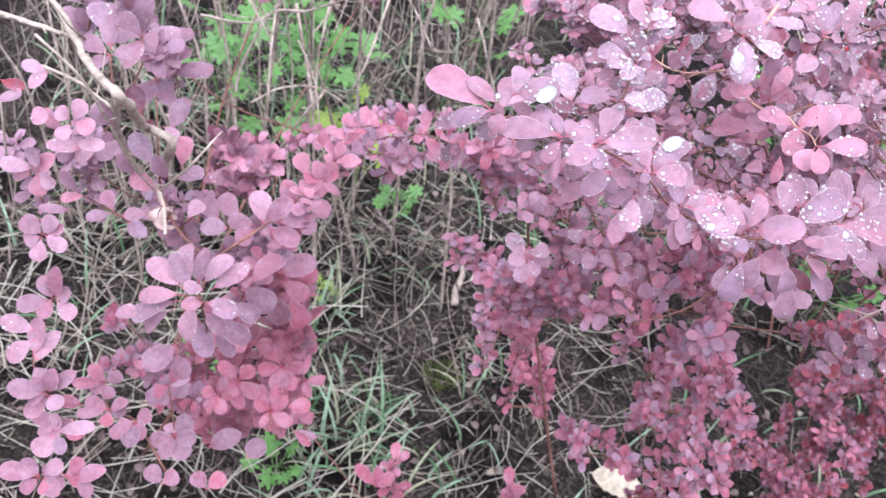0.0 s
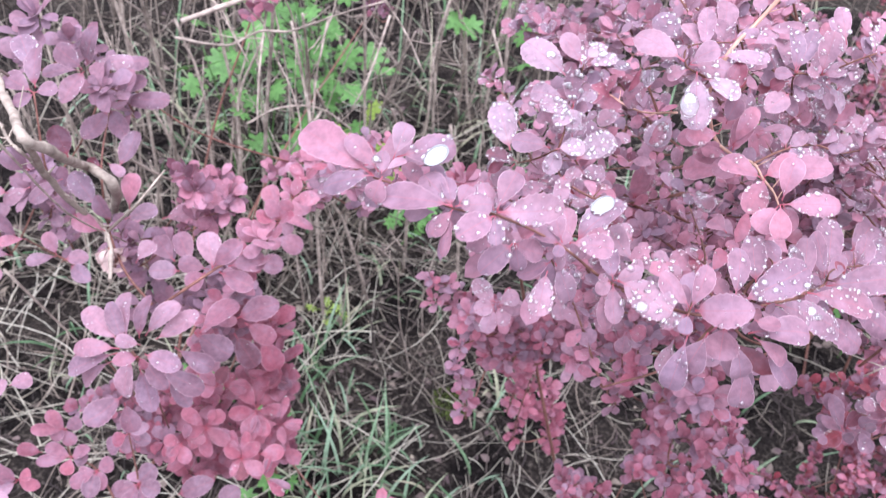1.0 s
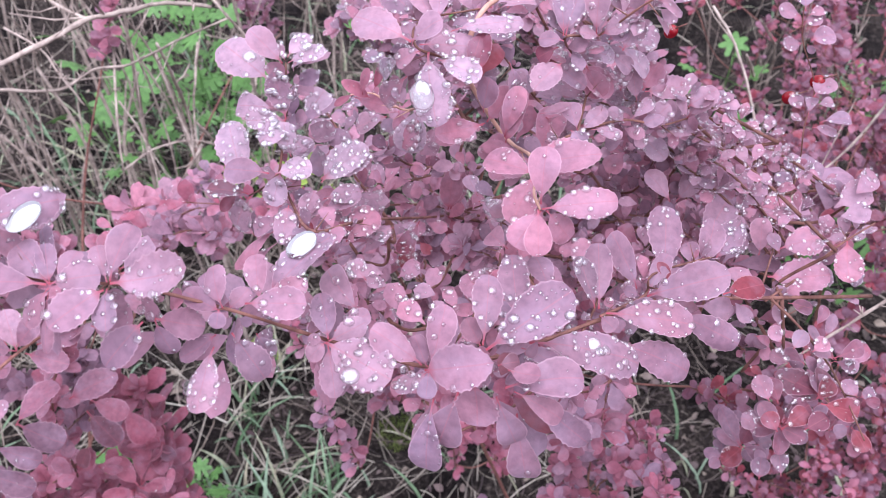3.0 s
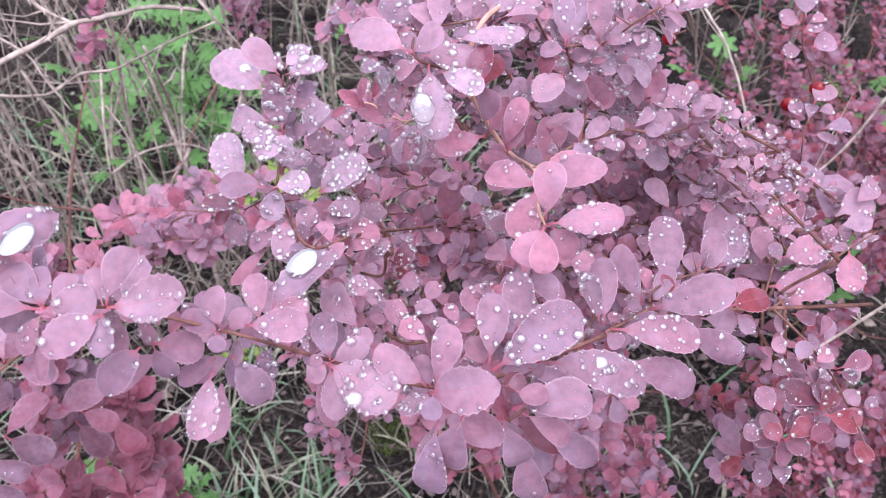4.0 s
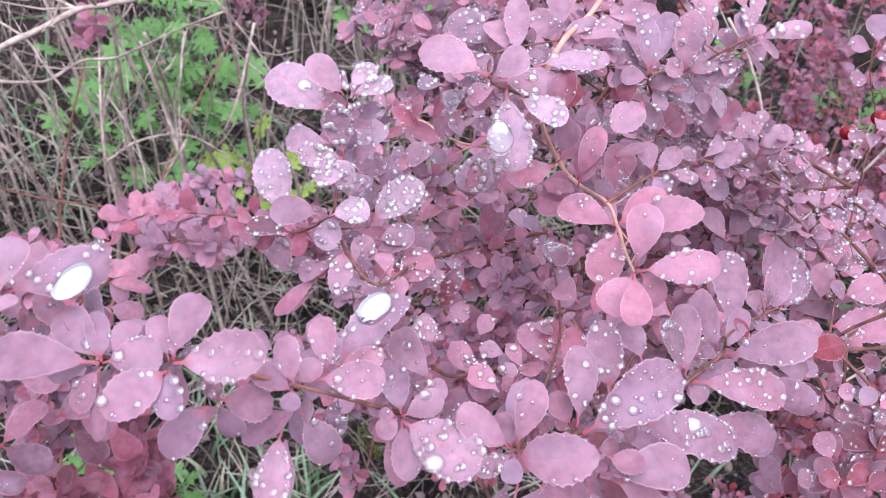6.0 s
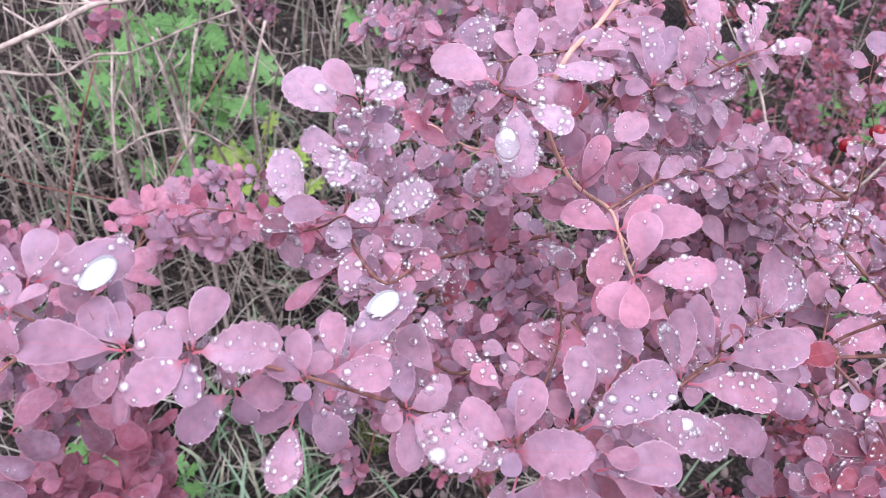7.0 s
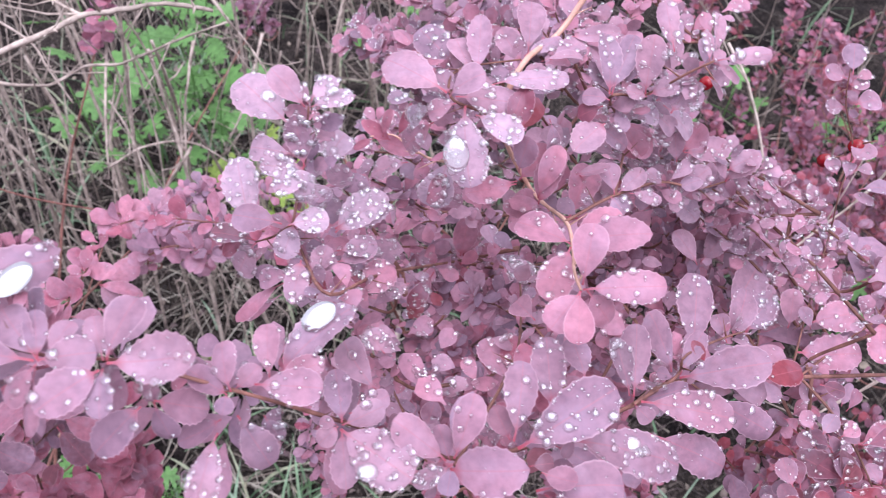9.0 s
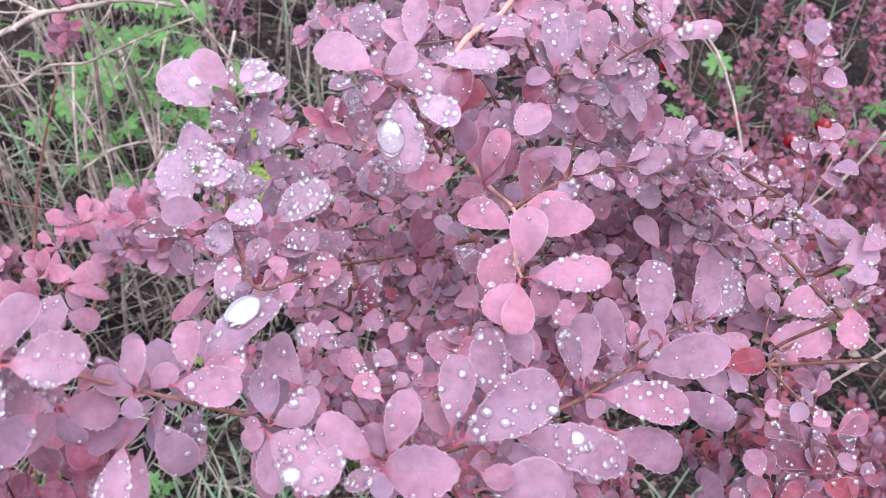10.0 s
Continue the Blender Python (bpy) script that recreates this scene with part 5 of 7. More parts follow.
sprig(near_shrub, [
    (343, 668, 903, 340, 681, 910, 7, 'd', 1),
    (347, 684, 914, 349, 671, 909, 6, 'm', 1),
    (359, 661, 885, 349, 669, 889, 10, 'p', 2),
    (362, 673, 883, 369, 682, 887, 9, 'm', 0),
    (364, 668, 870, 373, 681, 876, 10, 'm', 0),
    (311, 635, 935, 303, 626, 928, 11, 'r', 1),
    (321, 618, 916, 311, 618, 916, 6, 'm', 0),
    (308, 621, 954, 299, 618, 952, 8, 'm', 1),
    (306, 614, 966, 292, 617, 969, 10, 'd', 1),
    (293, 608, 963, 285, 614, 966, 8, 'd', 1),
    (257, 580, 980, 262, 593, 991, 10, 'r', 1),
])
sprig(near_shrub, [
    (258, 573, 981, 242, 575, 980, 8, 'p', 1),
    (266, 577, 972, 255, 586, 976, 8, 'd', 1),
    (272, 575, 974, 287, 580, 978, 7, 'p', 1),
    (270, 536, 980, 266, 514, 975, 8, 'r', 0),
    (274, 530, 958, 284, 515, 957, 9, 'p', 0),
    (102, 448, 1028, 119, 455, 1041, 11, 'm', 3),
    (128, 426, 1031, 114, 433, 1036, 11, 'm', 1),
    (125, 429, 1035, 126, 435, 1038, 4, 'p', 0),
    (132, 422, 1035, 130, 429, 1039, 3, 'm', 1),
    (132, 423, 1031, 139, 433, 1040, 11, 'm', 3),
    (144, 431, 1028, 137, 440, 1033, 7, 'm', 0),
])
sprig(near_shrub, [
    (137, 444, 1012, 141, 459, 1022, 11, 'm', 1),
    (130, 422, 1031, 126, 411, 1028, 8, 'm', 0),
    (125, 423, 1031, 113, 418, 1030, 8, 'm', 0),
    (130, 417, 1028, 133, 406, 1022, 3, 'm', 0),
    (142, 434, 1020, 146, 419, 1018, 9, 'm', 3),
    (155, 428, 1011, 143, 417, 1004, 11, 'm', 0),
    (176, 431, 1010, 164, 424, 1006, 8, 'm', 0),
    (153, 455, 999, 169, 448, 997, 10, 'm', 0),
    (159, 466, 989, 149, 470, 989, 8, 'm', 0),
    (170, 451, 995, 165, 464, 1002, 10, 'm', 0),
    (174, 448, 1002, 192, 447, 1006, 10, 'm', 1),
])
sprig(near_shrub, [
    (186, 457, 991, 197, 462, 995, 11, 'm', 3),
    (171, 451, 997, 176, 459, 1002, 6, 'm', 2),
    (174, 476, 972, 169, 489, 982, 10, 'm', 0),
    (177, 435, 1015, 175, 431, 1013, 4, 'm', 0),
    (176, 441, 1007, 181, 440, 1006, 4, 'm', 0),
    (176, 438, 1009, 179, 427, 999, 7, 'm', 0),
    (175, 444, 984, 187, 435, 984, 10, 'm', 2),
    (175, 426, 1003, 174, 411, 991, 10, 'p', 3),
    (180, 469, 986, 180, 478, 990, 4, 'm', 3),
    (206, 452, 986, 198, 468, 990, 10, 'm', 0),
    (204, 448, 989, 194, 450, 990, 5, 'm', 0),
])
sprig(near_shrub, [
    (207, 449, 987, 199, 444, 987, 6, 'm', 0),
    (206, 446, 988, 209, 431, 980, 8, 'm', 0),
    (207, 447, 989, 212, 433, 982, 9, 'm', 0),
    (209, 448, 991, 217, 454, 995, 8, 'm', 3),
    (243, 452, 981, 243, 471, 990, 11, 'm', 0),
    (243, 446, 987, 240, 457, 987, 4, 'p', 1),
    (244, 446, 985, 239, 440, 981, 7, 'm', 0),
    (238, 445, 986, 234, 438, 982, 7, 'p', 3),
    (242, 444, 970, 239, 429, 961, 8, 'm', 3),
    (265, 443, 993, 268, 451, 996, 7, 'd', 0),
    (268, 442, 994, 279, 447, 993, 9, 'n', 0),
])
sprig(near_shrub, [
    (297, 470, 948, 302, 466, 947, 6, 'n', 0),
    (270, 447, 975, 288, 439, 971, 9, 'd', 0),
    (291, 463, 947, 300, 454, 942, 11, 'n', 0),
    (265, 449, 969, 274, 437, 963, 10, 'n', 0),
    (276, 451, 962, 281, 437, 954, 11, 'm', 0),
    (256, 441, 956, 263, 441, 957, 5, 'r', 0),
    (276, 459, 992, 262, 453, 992, 5, 'n', 0),
    (278, 465, 982, 289, 462, 980, 7, 'm', 0),
    (301, 524, 947, 294, 534, 956, 8, 'r', 0),
    (329, 544, 930, 334, 564, 934, 11, 'n', 0),
    (324, 534, 940, 317, 534, 941, 5, 'n', 0),
])
sprig(near_shrub, [
    (325, 526, 944, 310, 520, 941, 7, 'm', 0),
    (304, 501, 963, 308, 492, 964, 8, 'n', 0),
    (345, 536, 936, 361, 535, 937, 11, 'n', 0),
    (327, 531, 942, 345, 530, 941, 7, 'd', 2),
    (366, 593, 906, 376, 611, 913, 11, 'n', 3),
    (374, 606, 893, 401, 607, 895, 11, 'n', 2),
    (357, 564, 931, 373, 563, 930, 8, 'n', 0),
    (321, 580, 925, 310, 585, 930, 10, 'w', 0),
    (298, 531, 962, 286, 534, 966, 11, 'p', 1),
    (89, 435, 1025, 73, 426, 1022, 11, 'm', 2),
    (101, 431, 1033, 96, 422, 1025, 10, 'm', 2),
])
sprig(near_shrub, [
    (102, 431, 1039, 103, 448, 1048, 11, 'm', 2),
    (91, 440, 1034, 77, 444, 1037, 9, 'm', 2),
    (122, 428, 1034, 123, 437, 1038, 8, 'm', 2),
    (296, 614, 1038, 289, 631, 1044, 10, 'm', 2),
    (307, 615, 1047, 302, 622, 1053, 5, 'p', 2),
    (310, 627, 1051, 321, 635, 1053, 7, 'p', 2),
    (310, 624, 1051, 315, 622, 1051, 3, 'p', 2),
    (310, 608, 1046, 309, 617, 1053, 5, 'm', 2),
    (309, 602, 1046, 306, 612, 1049, 5, 'm', 2),
    (253, 626, 1047, 264, 630, 1050, 5, 'p', 2),
    (270, 633, 1048, 279, 635, 1053, 5, 'm', 2),
])
sprig(near_shrub, [
    (258, 623, 1030, 273, 620, 1035, 9, 'p', 2),
    (252, 622, 1039, 250, 633, 1045, 8, 'm', 2),
])
tufted([(454, 617, 871), (394, 576, 905), (322, 524, 949), (299, 492, 970), (262, 457, 984), (241, 445, 989), (205, 448, 992), (178, 431, 1024), (150, 424, 1038), (134, 421, 1038), (112, 417, 1046), (98, 422, 1042)], 2.0, 0.8)
branch(near_shrub, [(259, 620, 1058), (249, 611, 1039), (238, 578, 1045), (234, 573, 1021), (247, 585, 984), (256, 573, 984), (265, 548, 1000), (268, 529, 1007), (268, 503, 1022), (271, 496, 1021)], 2.5, 1.0, YOUNG)
branch(near_shrub, [(219, 545, 1021), (207, 579, 991), (195, 597, 980), (187, 602, 980), (180, 589, 988)], 1.3, 0.6, YOUNG)
tufted([(251, 614, 912), (221, 629, 879), (197, 539, 960), (189, 491, 1000), (172, 519, 983), (167, 521, 999)], 1.6, 1.1)
tufted([(167, 521, 999), (168, 530, 1013), (168, 537, 1024), (168, 541, 1038)], 1.2, 0.7)
branch(near_shrub, [(167, 521, 999), (158, 525, 986), (148, 532, 973)], 1.2, 0.7)
tufted([(265, 547, 1001), (283, 573, 995), (304, 599, 984), (322, 611, 974), (336, 624, 970)], 1.5, 0.9)
tufted([(283, 573, 995), (285, 608, 998), (272, 580, 1036), (286, 590, 1033), (298, 588, 1047), (305, 585, 1056)], 1.4, 0.8)
tufted([(236, 564, 1029), (226, 556, 1038), (216, 554, 1043), (216, 565, 1047), (237, 581, 1045)], 1.4, 0.8)
tufted([(299, 489, 976), (319, 521, 955), (321, 527, 962), (344, 560, 939), (354, 571, 932)], 1.4, 0.8)
tufted([(242, 441, 992), (253, 493, 968), (257, 535, 947), (251, 616, 911)], 1.3, 0.8)
branch(near_shrub, [(379, 565, 919), (398, 628, 906), (411, 673, 906), (407, 678, 932), (410, 695, 946), (395, 693, 975), (391, 697, 992)], 1.1, 0.6)
tufted([(384, 568, 910), (410, 601, 900), (423, 609, 914), (437, 615, 926)], 1.4, 0.8)
branch(near_shrub, [(386, 568, 912), (400, 557, 907), (423, 560, 878), (430, 546, 874), (435, 520, 876)], 1.5, 0.7)
spray(near_shrub, [(200, 580, 916), (176, 595, 936), (168, 587, 959)], 12, 'mp')
spray(near_shrub, [(239, 636, 912), (205, 617, 924), (192, 613, 937)], 12, 'mpb')
spray(near_shrub, [(254, 646, 865), (233, 637, 857), (213, 616, 866)], 13, 'mpb')
spray(near_shrub, [(287, 552, 891), (259, 558, 894), (245, 530, 910)], 13, 'mp')
spray(near_shrub, [(331, 649, 876), (349, 664, 896), (359, 674, 909)], 12, 'mp')
spray(near_shrub, [(333, 642, 869), (359, 639, 887), (372, 630, 882)], 12, 'mp')
spray(near_shrub, [(277, 654, 933), (256, 650, 959), (237, 654, 981)], 13, 'mp')
spray(near_shrub, [(272, 677, 962), (257, 673, 990), (246, 682, 1005)], 14, 'mp')
spray(near_shrub, [(318, 685, 913), (315, 688, 949), (303, 687, 980)], 13, 'mp')
spray(near_shrub, [(209, 531, 901), (197, 537, 907), (191, 519, 920)], 11, 'mp')
spray(near_shrub, [(287, 660, 852), (319, 636, 860), (335, 613, 870)], 13, 'p')
spray(near_shrub, [(228, 643, 935), (204, 661, 961), (183, 678, 971)], 13, 'mp')
spray(near_shrub, [(181, 590, 875), (168, 594, 895), (160, 586, 918)], 11, 'mp')
spray(near_shrub, [(303, 677, 871), (323, 660, 886), (332, 660, 917)], 12, 'mpb')
spray(near_shrub, [(269, 712, 759), (237, 701, 774), (213, 693, 793)], 14, 'pb')
spray(near_shrub, [(231, 737, 779), (220, 707, 779), (238, 682, 784)], 14, 'lmp')
spray(near_shrub, [(207, 725, 796), (174, 724, 826), (153, 713, 846)], 13, 'lmp')
spray(near_shrub, [(204, 678, 755), (186, 680, 783), (164, 671, 804)], 13, 'plm')
spray(near_shrub, [(366, 741, 777), (371, 743, 811), (377, 739, 838)], 13, 'lmp')
spray(near_shrub, [(296, 689, 769), (279, 664, 772), (255, 638, 775)], 14, 'prb')
spray(near_shrub, [(322, 680, 740), (307, 655, 743), (285, 635, 751)], 14, 'prb')
spray(near_shrub, [(309, 799, 858), (287, 810, 869), (267, 822, 884)], 13, 'lmp')
spray(near_shrub, [(194, 735, 836), (171, 726, 858), (146, 723, 859)], 13, 'lmp')
spray(near_shrub, [(349, 592, 886), (340, 601, 891), (328, 601, 901)], 13, 'plm')
spray(near_shrub, [(315, 605, 887), (305, 612, 891), (291, 613, 889)], 13, 'plm')
spray(near_shrub, [(265, 598, 872), (252, 604, 876), (233, 608, 878)], 13, 'lmp')
spray(near_shrub, [(321, 534, 884), (310, 527, 877), (294, 518, 880)], 13, 'plm')
spray(near_shrub, [(301, 817, 957), (291, 786, 943), (282, 762, 941)], 13, 'lmp')
spray(near_shrub, [(218, 811, 937), (239, 783, 930), (255, 758, 930)], 13, 'lmp')
thicket(near_shrub, (0.14, 0.82, 0.85), (0.06, 0.07, 0.05), 12, 14, "mp", 9)
thicket(near_shrub, (0.31, 0.68, 0.88), (0.07, 0.05, 0.04), 8, 12, "mpb", 4)
thicket(near_shrub, (0.16, 0.87, 0.86), (0.07, 0.05, 0.05), 12, 15, "mp", 10)
thicket(near_shrub, (0.22, 0.85, 0.90), (0.06, 0.05, 0.05), 9, 14, "mp", 10)
thicket(near_shrub, (0.20, 0.62, 0.88), (0.06, 0.05, 0.03), 7, 13, "mpp", 4)
thicket(near_shrub, (0.26, 0.66, 0.86), (0.06, 0.05, 0.03), 6, 13, "mpp", 4)
thicket(near_shrub, (0.285, 0.635, 0.97), (0.03, 0.02, 0.02), 4, 11, "lmp", 9)
thicket(near_shrub, (0.325, 0.65, 0.95), (0.03, 0.02, 0.02), 4, 11, "lmp", 9)
near_shrub.finish()


def berry(at, length=0.0092, wide=0.0074, tilt=0.4):
    bm = bmesh.new()
    bmesh.ops.create_uvsphere(bm, u_segments=16, v_segments=10, radius=0.5)
    for v in bm.verts:
        v.co = Vector((v.co.x * wide, v.co.y * wide, v.co.z * length))
        if v.co.z < -0.4 * length:
            v.co.z += 0.0006
    for f in bm.faces:
        f.smooth = True
    me = bpy.data.meshes.new("berry")
    bm.to_mesh(me)
    bm.free()
    me.materials.append(BERRY)
    ob = part("berry", me, near_shrub.ob, "glossy red berry")
    ob.matrix_basis = Matrix.Translation(Vector(at) - near_shrub.at) @ Euler((tilt, 0.5, 0)).to_matrix().to_4x4()
    stalk = mesh_of("berry_stalk", *tube([(0, 0, length * 0.46), (0.0006, 0, length * 0.8), (0.002, 0.0006, length * 1.25)], 0.0005, 0.0004, 5), [TWIG])
    part("berry_stalk", stalk, ob, "thin brown stalk")
    tip = mesh_of("berry_tip", *tube([(0, 0, -length * 0.42), (0, 0, -length * 0.53)], wide * 0.13, wide * 0.07, 6), [TWIG])
    part("berry_tip", tip, ob, "dark withered tip")


berry((0.399, 0.695, 0.937))
berry((0.411, 0.697, 0.948))
berry((0.330, 0.708, 0.962))

# ---- the other shrubs ----
left_shrub = Shrub("barberry_shrub", (-0.3, 0.75, 0.0), "mauve-leaved barberry shrub with bare grey lower canes", 300)
sprig(left_shrub, [
    (-206, 618, 862, -225, 637, 877, 18.2, 'm', 3),
    (-199, 607, 859, -210, 634, 874, 14.5, 'k', 1),
    (-208, 677, 823, -224, 672, 844, 17.6, 'k', 1),
    (-198, 661, 836, -216, 639, 842, 13.3, 'k', 0),
    (-237, 729, 781, -208, 751, 782, 15.7, 'l', 3),
    (-225, 709, 800, -220, 723, 831, 20.6, 'k', 1),
    (-238, 730, 779, -198, 759, 778, 17.6, 'k', 0),
    (-212, 684, 815, -213, 650, 808, 15.8, 'l', 2),
    (-197, 602, 859, -183, 610, 862, 11.5, 'k', 0),
    (-198, 602, 859, -224, 608, 861, 16.2, 'k', 0),
    (-196, 600, 860, -209, 592, 853, 10.7, 'k', 0),
])
sprig(left_shrub, [
    (-228, 735, 736, -236, 744, 756, 18.8, 'd', 0),
    (-224, 741, 738, -174, 745, 753, 17.9, 'k', 2),
    (-227, 741, 739, -200, 755, 760, 17.1, 'k', 0),
    (-227, 732, 735, -196, 706, 730, 16.9, 'm', 0),
    (-216, 715, 753, -221, 678, 746, 18.0, 'k', 0),
    (-163, 578, 830, -171, 580, 855, 15.8, 'd', 0),
    (-164, 538, 852, -177, 533, 869, 14.9, 'k', 0),
    (-182, 663, 740, -180, 695, 755, 19.2, 'k', 1),
    (-183, 641, 760, -190, 635, 770, 8.1, 'd', 0),
    (-182, 649, 757, -165, 644, 754, 9.0, 'l', 1),
    (-175, 613, 744, -198, 623, 764, 18.1, 'm', 3),
])
sprig(left_shrub, [
    (-161, 637, 722, -163, 655, 747, 16.7, 'p', 0),
    (-211, 565, 789, -233, 554, 796, 12.5, 'l', 2),
    (-197, 573, 793, -215, 562, 780, 11.2, 'm', 2),
    (-219, 554, 814, -227, 555, 834, 12.7, 'p', 0),
    (-194, 606, 773, -207, 580, 767, 13.5, 'k', 1),
    (-191, 608, 730, -205, 608, 749, 14.1, 'k', 0),
    (-164, 613, 731, -173, 615, 755, 16.1, 'k', 0),
    (-173, 645, 698, -151, 663, 702, 15.2, 'm', 0),
    (-165, 690, 658, -133, 712, 664, 18.6, 'm', 2),
    (-174, 617, 711, -195, 606, 728, 16.4, 'p', 0),
    (-223, 583, 716, -239, 569, 719, 10.0, 'p', 0),
])
sprig(left_shrub, [
    (-226, 577, 723, -239, 576, 747, 10.2, 'k', 0),
    (-231, 572, 705, -256, 561, 711, 8.8, 'q', 0),
    (-203, 588, 700, -212, 594, 718, 12.3, 'm', 0),
    (-203, 587, 699, -219, 570, 702, 12.2, 'm', 0),
    (-258, 560, 697, -234, 555, 693, 13.0, 'm', 0),
    (-197, 589, 696, -180, 597, 696, 14.1, 'm', 0),
    (-191, 587, 693, -168, 577, 694, 14.0, 'm', 0),
    (-148, 613, 686, -140, 632, 695, 15.4, 'l', 2),
    (-124, 634, 675, -147, 649, 681, 18.4, 'q', 0),
    (-108, 634, 678, -130, 655, 688, 18.3, 'q', 0),
    (-74, 605, 717, -86, 624, 737, 19.5, 'm', 0),
])
sprig(left_shrub, [
    (-74, 606, 718, -52, 616, 746, 16.9, 'q', 0),
    (-64, 664, 691, -76, 666, 716, 18.1, 'p', 0),
    (-65, 615, 713, -40, 632, 714, 18.7, 'q', 0),
    (-81, 612, 706, -109, 614, 702, 15.0, 'q', 0),
    (-107, 611, 694, -131, 603, 693, 16.7, 'm', 0),
    (-82, 607, 707, -94, 596, 696, 16.5, 'q', 0),
    (-69, 606, 714, -41, 609, 703, 17.3, 'q', 0),
    (-82, 710, 641, -60, 717, 638, 14.2, 'p', 0),
    (-74, 750, 643, -92, 764, 660, 18.4, 'p', 0),
    (-73, 734, 626, -46, 737, 615, 19.6, 'p', 0),
    (-75, 746, 642, -41, 752, 631, 11.7, 'p', 0),
])
sprig(left_shrub, [
    (-75, 747, 641, -60, 741, 627, 13.6, 'l', 0),
    (-75, 751, 642, -50, 771, 646, 19.6, 'p', 0),
    (-64, 790, 643, -32, 780, 650, 12.8, 'l', 0),
    (-62, 793, 645, -41, 796, 659, 14.9, 'l', 0),
    (-65, 795, 645, -81, 802, 660, 12.9, 'r', 0),
    (-72, 685, 646, -47, 689, 639, 18.6, 'q', 0),
    (-37, 798, 664, -66, 808, 665, 14.9, 'p', 2),
    (-38, 802, 663, -62, 823, 673, 14.9, 'p', 2),
    (-38, 809, 659, -49, 837, 673, 16.1, 'm', 3),
    (-33, 808, 661, -29, 833, 675, 16.0, 'm', 3),
    (-27, 794, 674, -11, 802, 689, 14.5, 'p', 2),
])
sprig(left_shrub, [
    (-34, 798, 664, -46, 806, 670, 12.8, 'l', 2),
    (6, 767, 683, -7, 771, 697, 13.2, 'p', 2),
    (9, 769, 685, 6, 778, 703, 14.1, 'm', 3),
    (12, 769, 684, 25, 777, 698, 14.1, 'p', 2),
    (13, 768, 684, 32, 767, 689, 13.2, 'r', 1),
    (55, 745, 713, 41, 756, 720, 13.6, 'p', 2),
    (58, 741, 719, 62, 746, 741, 14.2, 'm', 3),
    (61, 738, 721, 75, 740, 741, 13.3, 'm', 3),
    (-116, 515, 641, -135, 487, 633, 21.6, 'k', 0),
    (-123, 525, 614, -111, 513, 592, 16.9, 'q', 0),
    (-74, 573, 671, -54, 606, 682, 22.6, 'q', 0),
])
sprig(left_shrub, [
    (-62, 618, 642, -33, 644, 646, 22.2, 'q', 0),
    (-86, 586, 651, -54, 586, 632, 23.2, 'k', 0),
    (-71, 683, 539, -46, 669, 505, 23.3, 'r', 0),
    (-84, 655, 565, -58, 645, 535, 22.4, 'd', 0),
    (-67, 644, 602, -38, 644, 587, 18.7, 'r', 0),
    (-216, 553, 480, -242, 537, 489, 12.4, 'r', 0),
    (-212, 548, 488, -227, 548, 512, 13.2, 'r', 0),
    (-214, 550, 486, -196, 553, 505, 13.3, 'q', 0),
    (-217, 554, 479, -208, 545, 466, 13.6, 'q', 0),
    (-216, 553, 480, -227, 542, 473, 13.5, 'q', 0),
    (-206, 538, 457, -231, 537, 466, 13.5, 'q', 0),
])
sprig(left_shrub, [
    (-227, 527, 472, -244, 517, 487, 13.2, 'r', 0),
    (-206, 538, 457, -233, 521, 460, 12.5, 'q', 0),
    (-206, 538, 457, -203, 520, 454, 13.5, 'r', 0),
    (-206, 538, 457, -187, 537, 466, 16.4, 'k', 0),
    (-206, 538, 457, -188, 545, 471, 13.5, 'q', 0),
    (-135, 535, 541, -129, 540, 563, 11.6, 'r', 0),
    (-146, 550, 514, -124, 553, 534, 11.1, 'l', 0),
    (-146, 550, 513, -159, 542, 503, 14.0, 'r', 0),
    (-152, 560, 496, -141, 556, 490, 12.4, 'q', 0),
    (-154, 563, 491, -154, 550, 473, 12.5, 'l', 0),
    (-149, 555, 504, -166, 542, 484, 17.1, 'k', 0),
])
sprig(left_shrub, [
    (-152, 559, 497, -131, 560, 490, 13.4, 'k', 0),
    (-174, 530, 463, -187, 519, 461, 17.2, 'q', 0),
    (-174, 530, 463, -161, 516, 457, 16.2, 'q', 0),
    (-174, 530, 463, -161, 539, 472, 16.3, 'q', 0),
    (-174, 529, 463, -172, 505, 453, 18.1, 'k', 0),
    (-174, 530, 463, -193, 511, 455, 15.3, 'q', 0),
    (-136, 535, 450, -141, 543, 459, 19.4, 'm', 0),
    (-136, 535, 450, -124, 550, 466, 19.4, 'k', 0),
    (-136, 535, 450, -136, 508, 445, 17.2, 'q', 0),
    (-135, 534, 450, -115, 513, 448, 21.1, 'k', 1),
    (-136, 535, 450, -111, 531, 457, 17.3, 'k', 0),
])
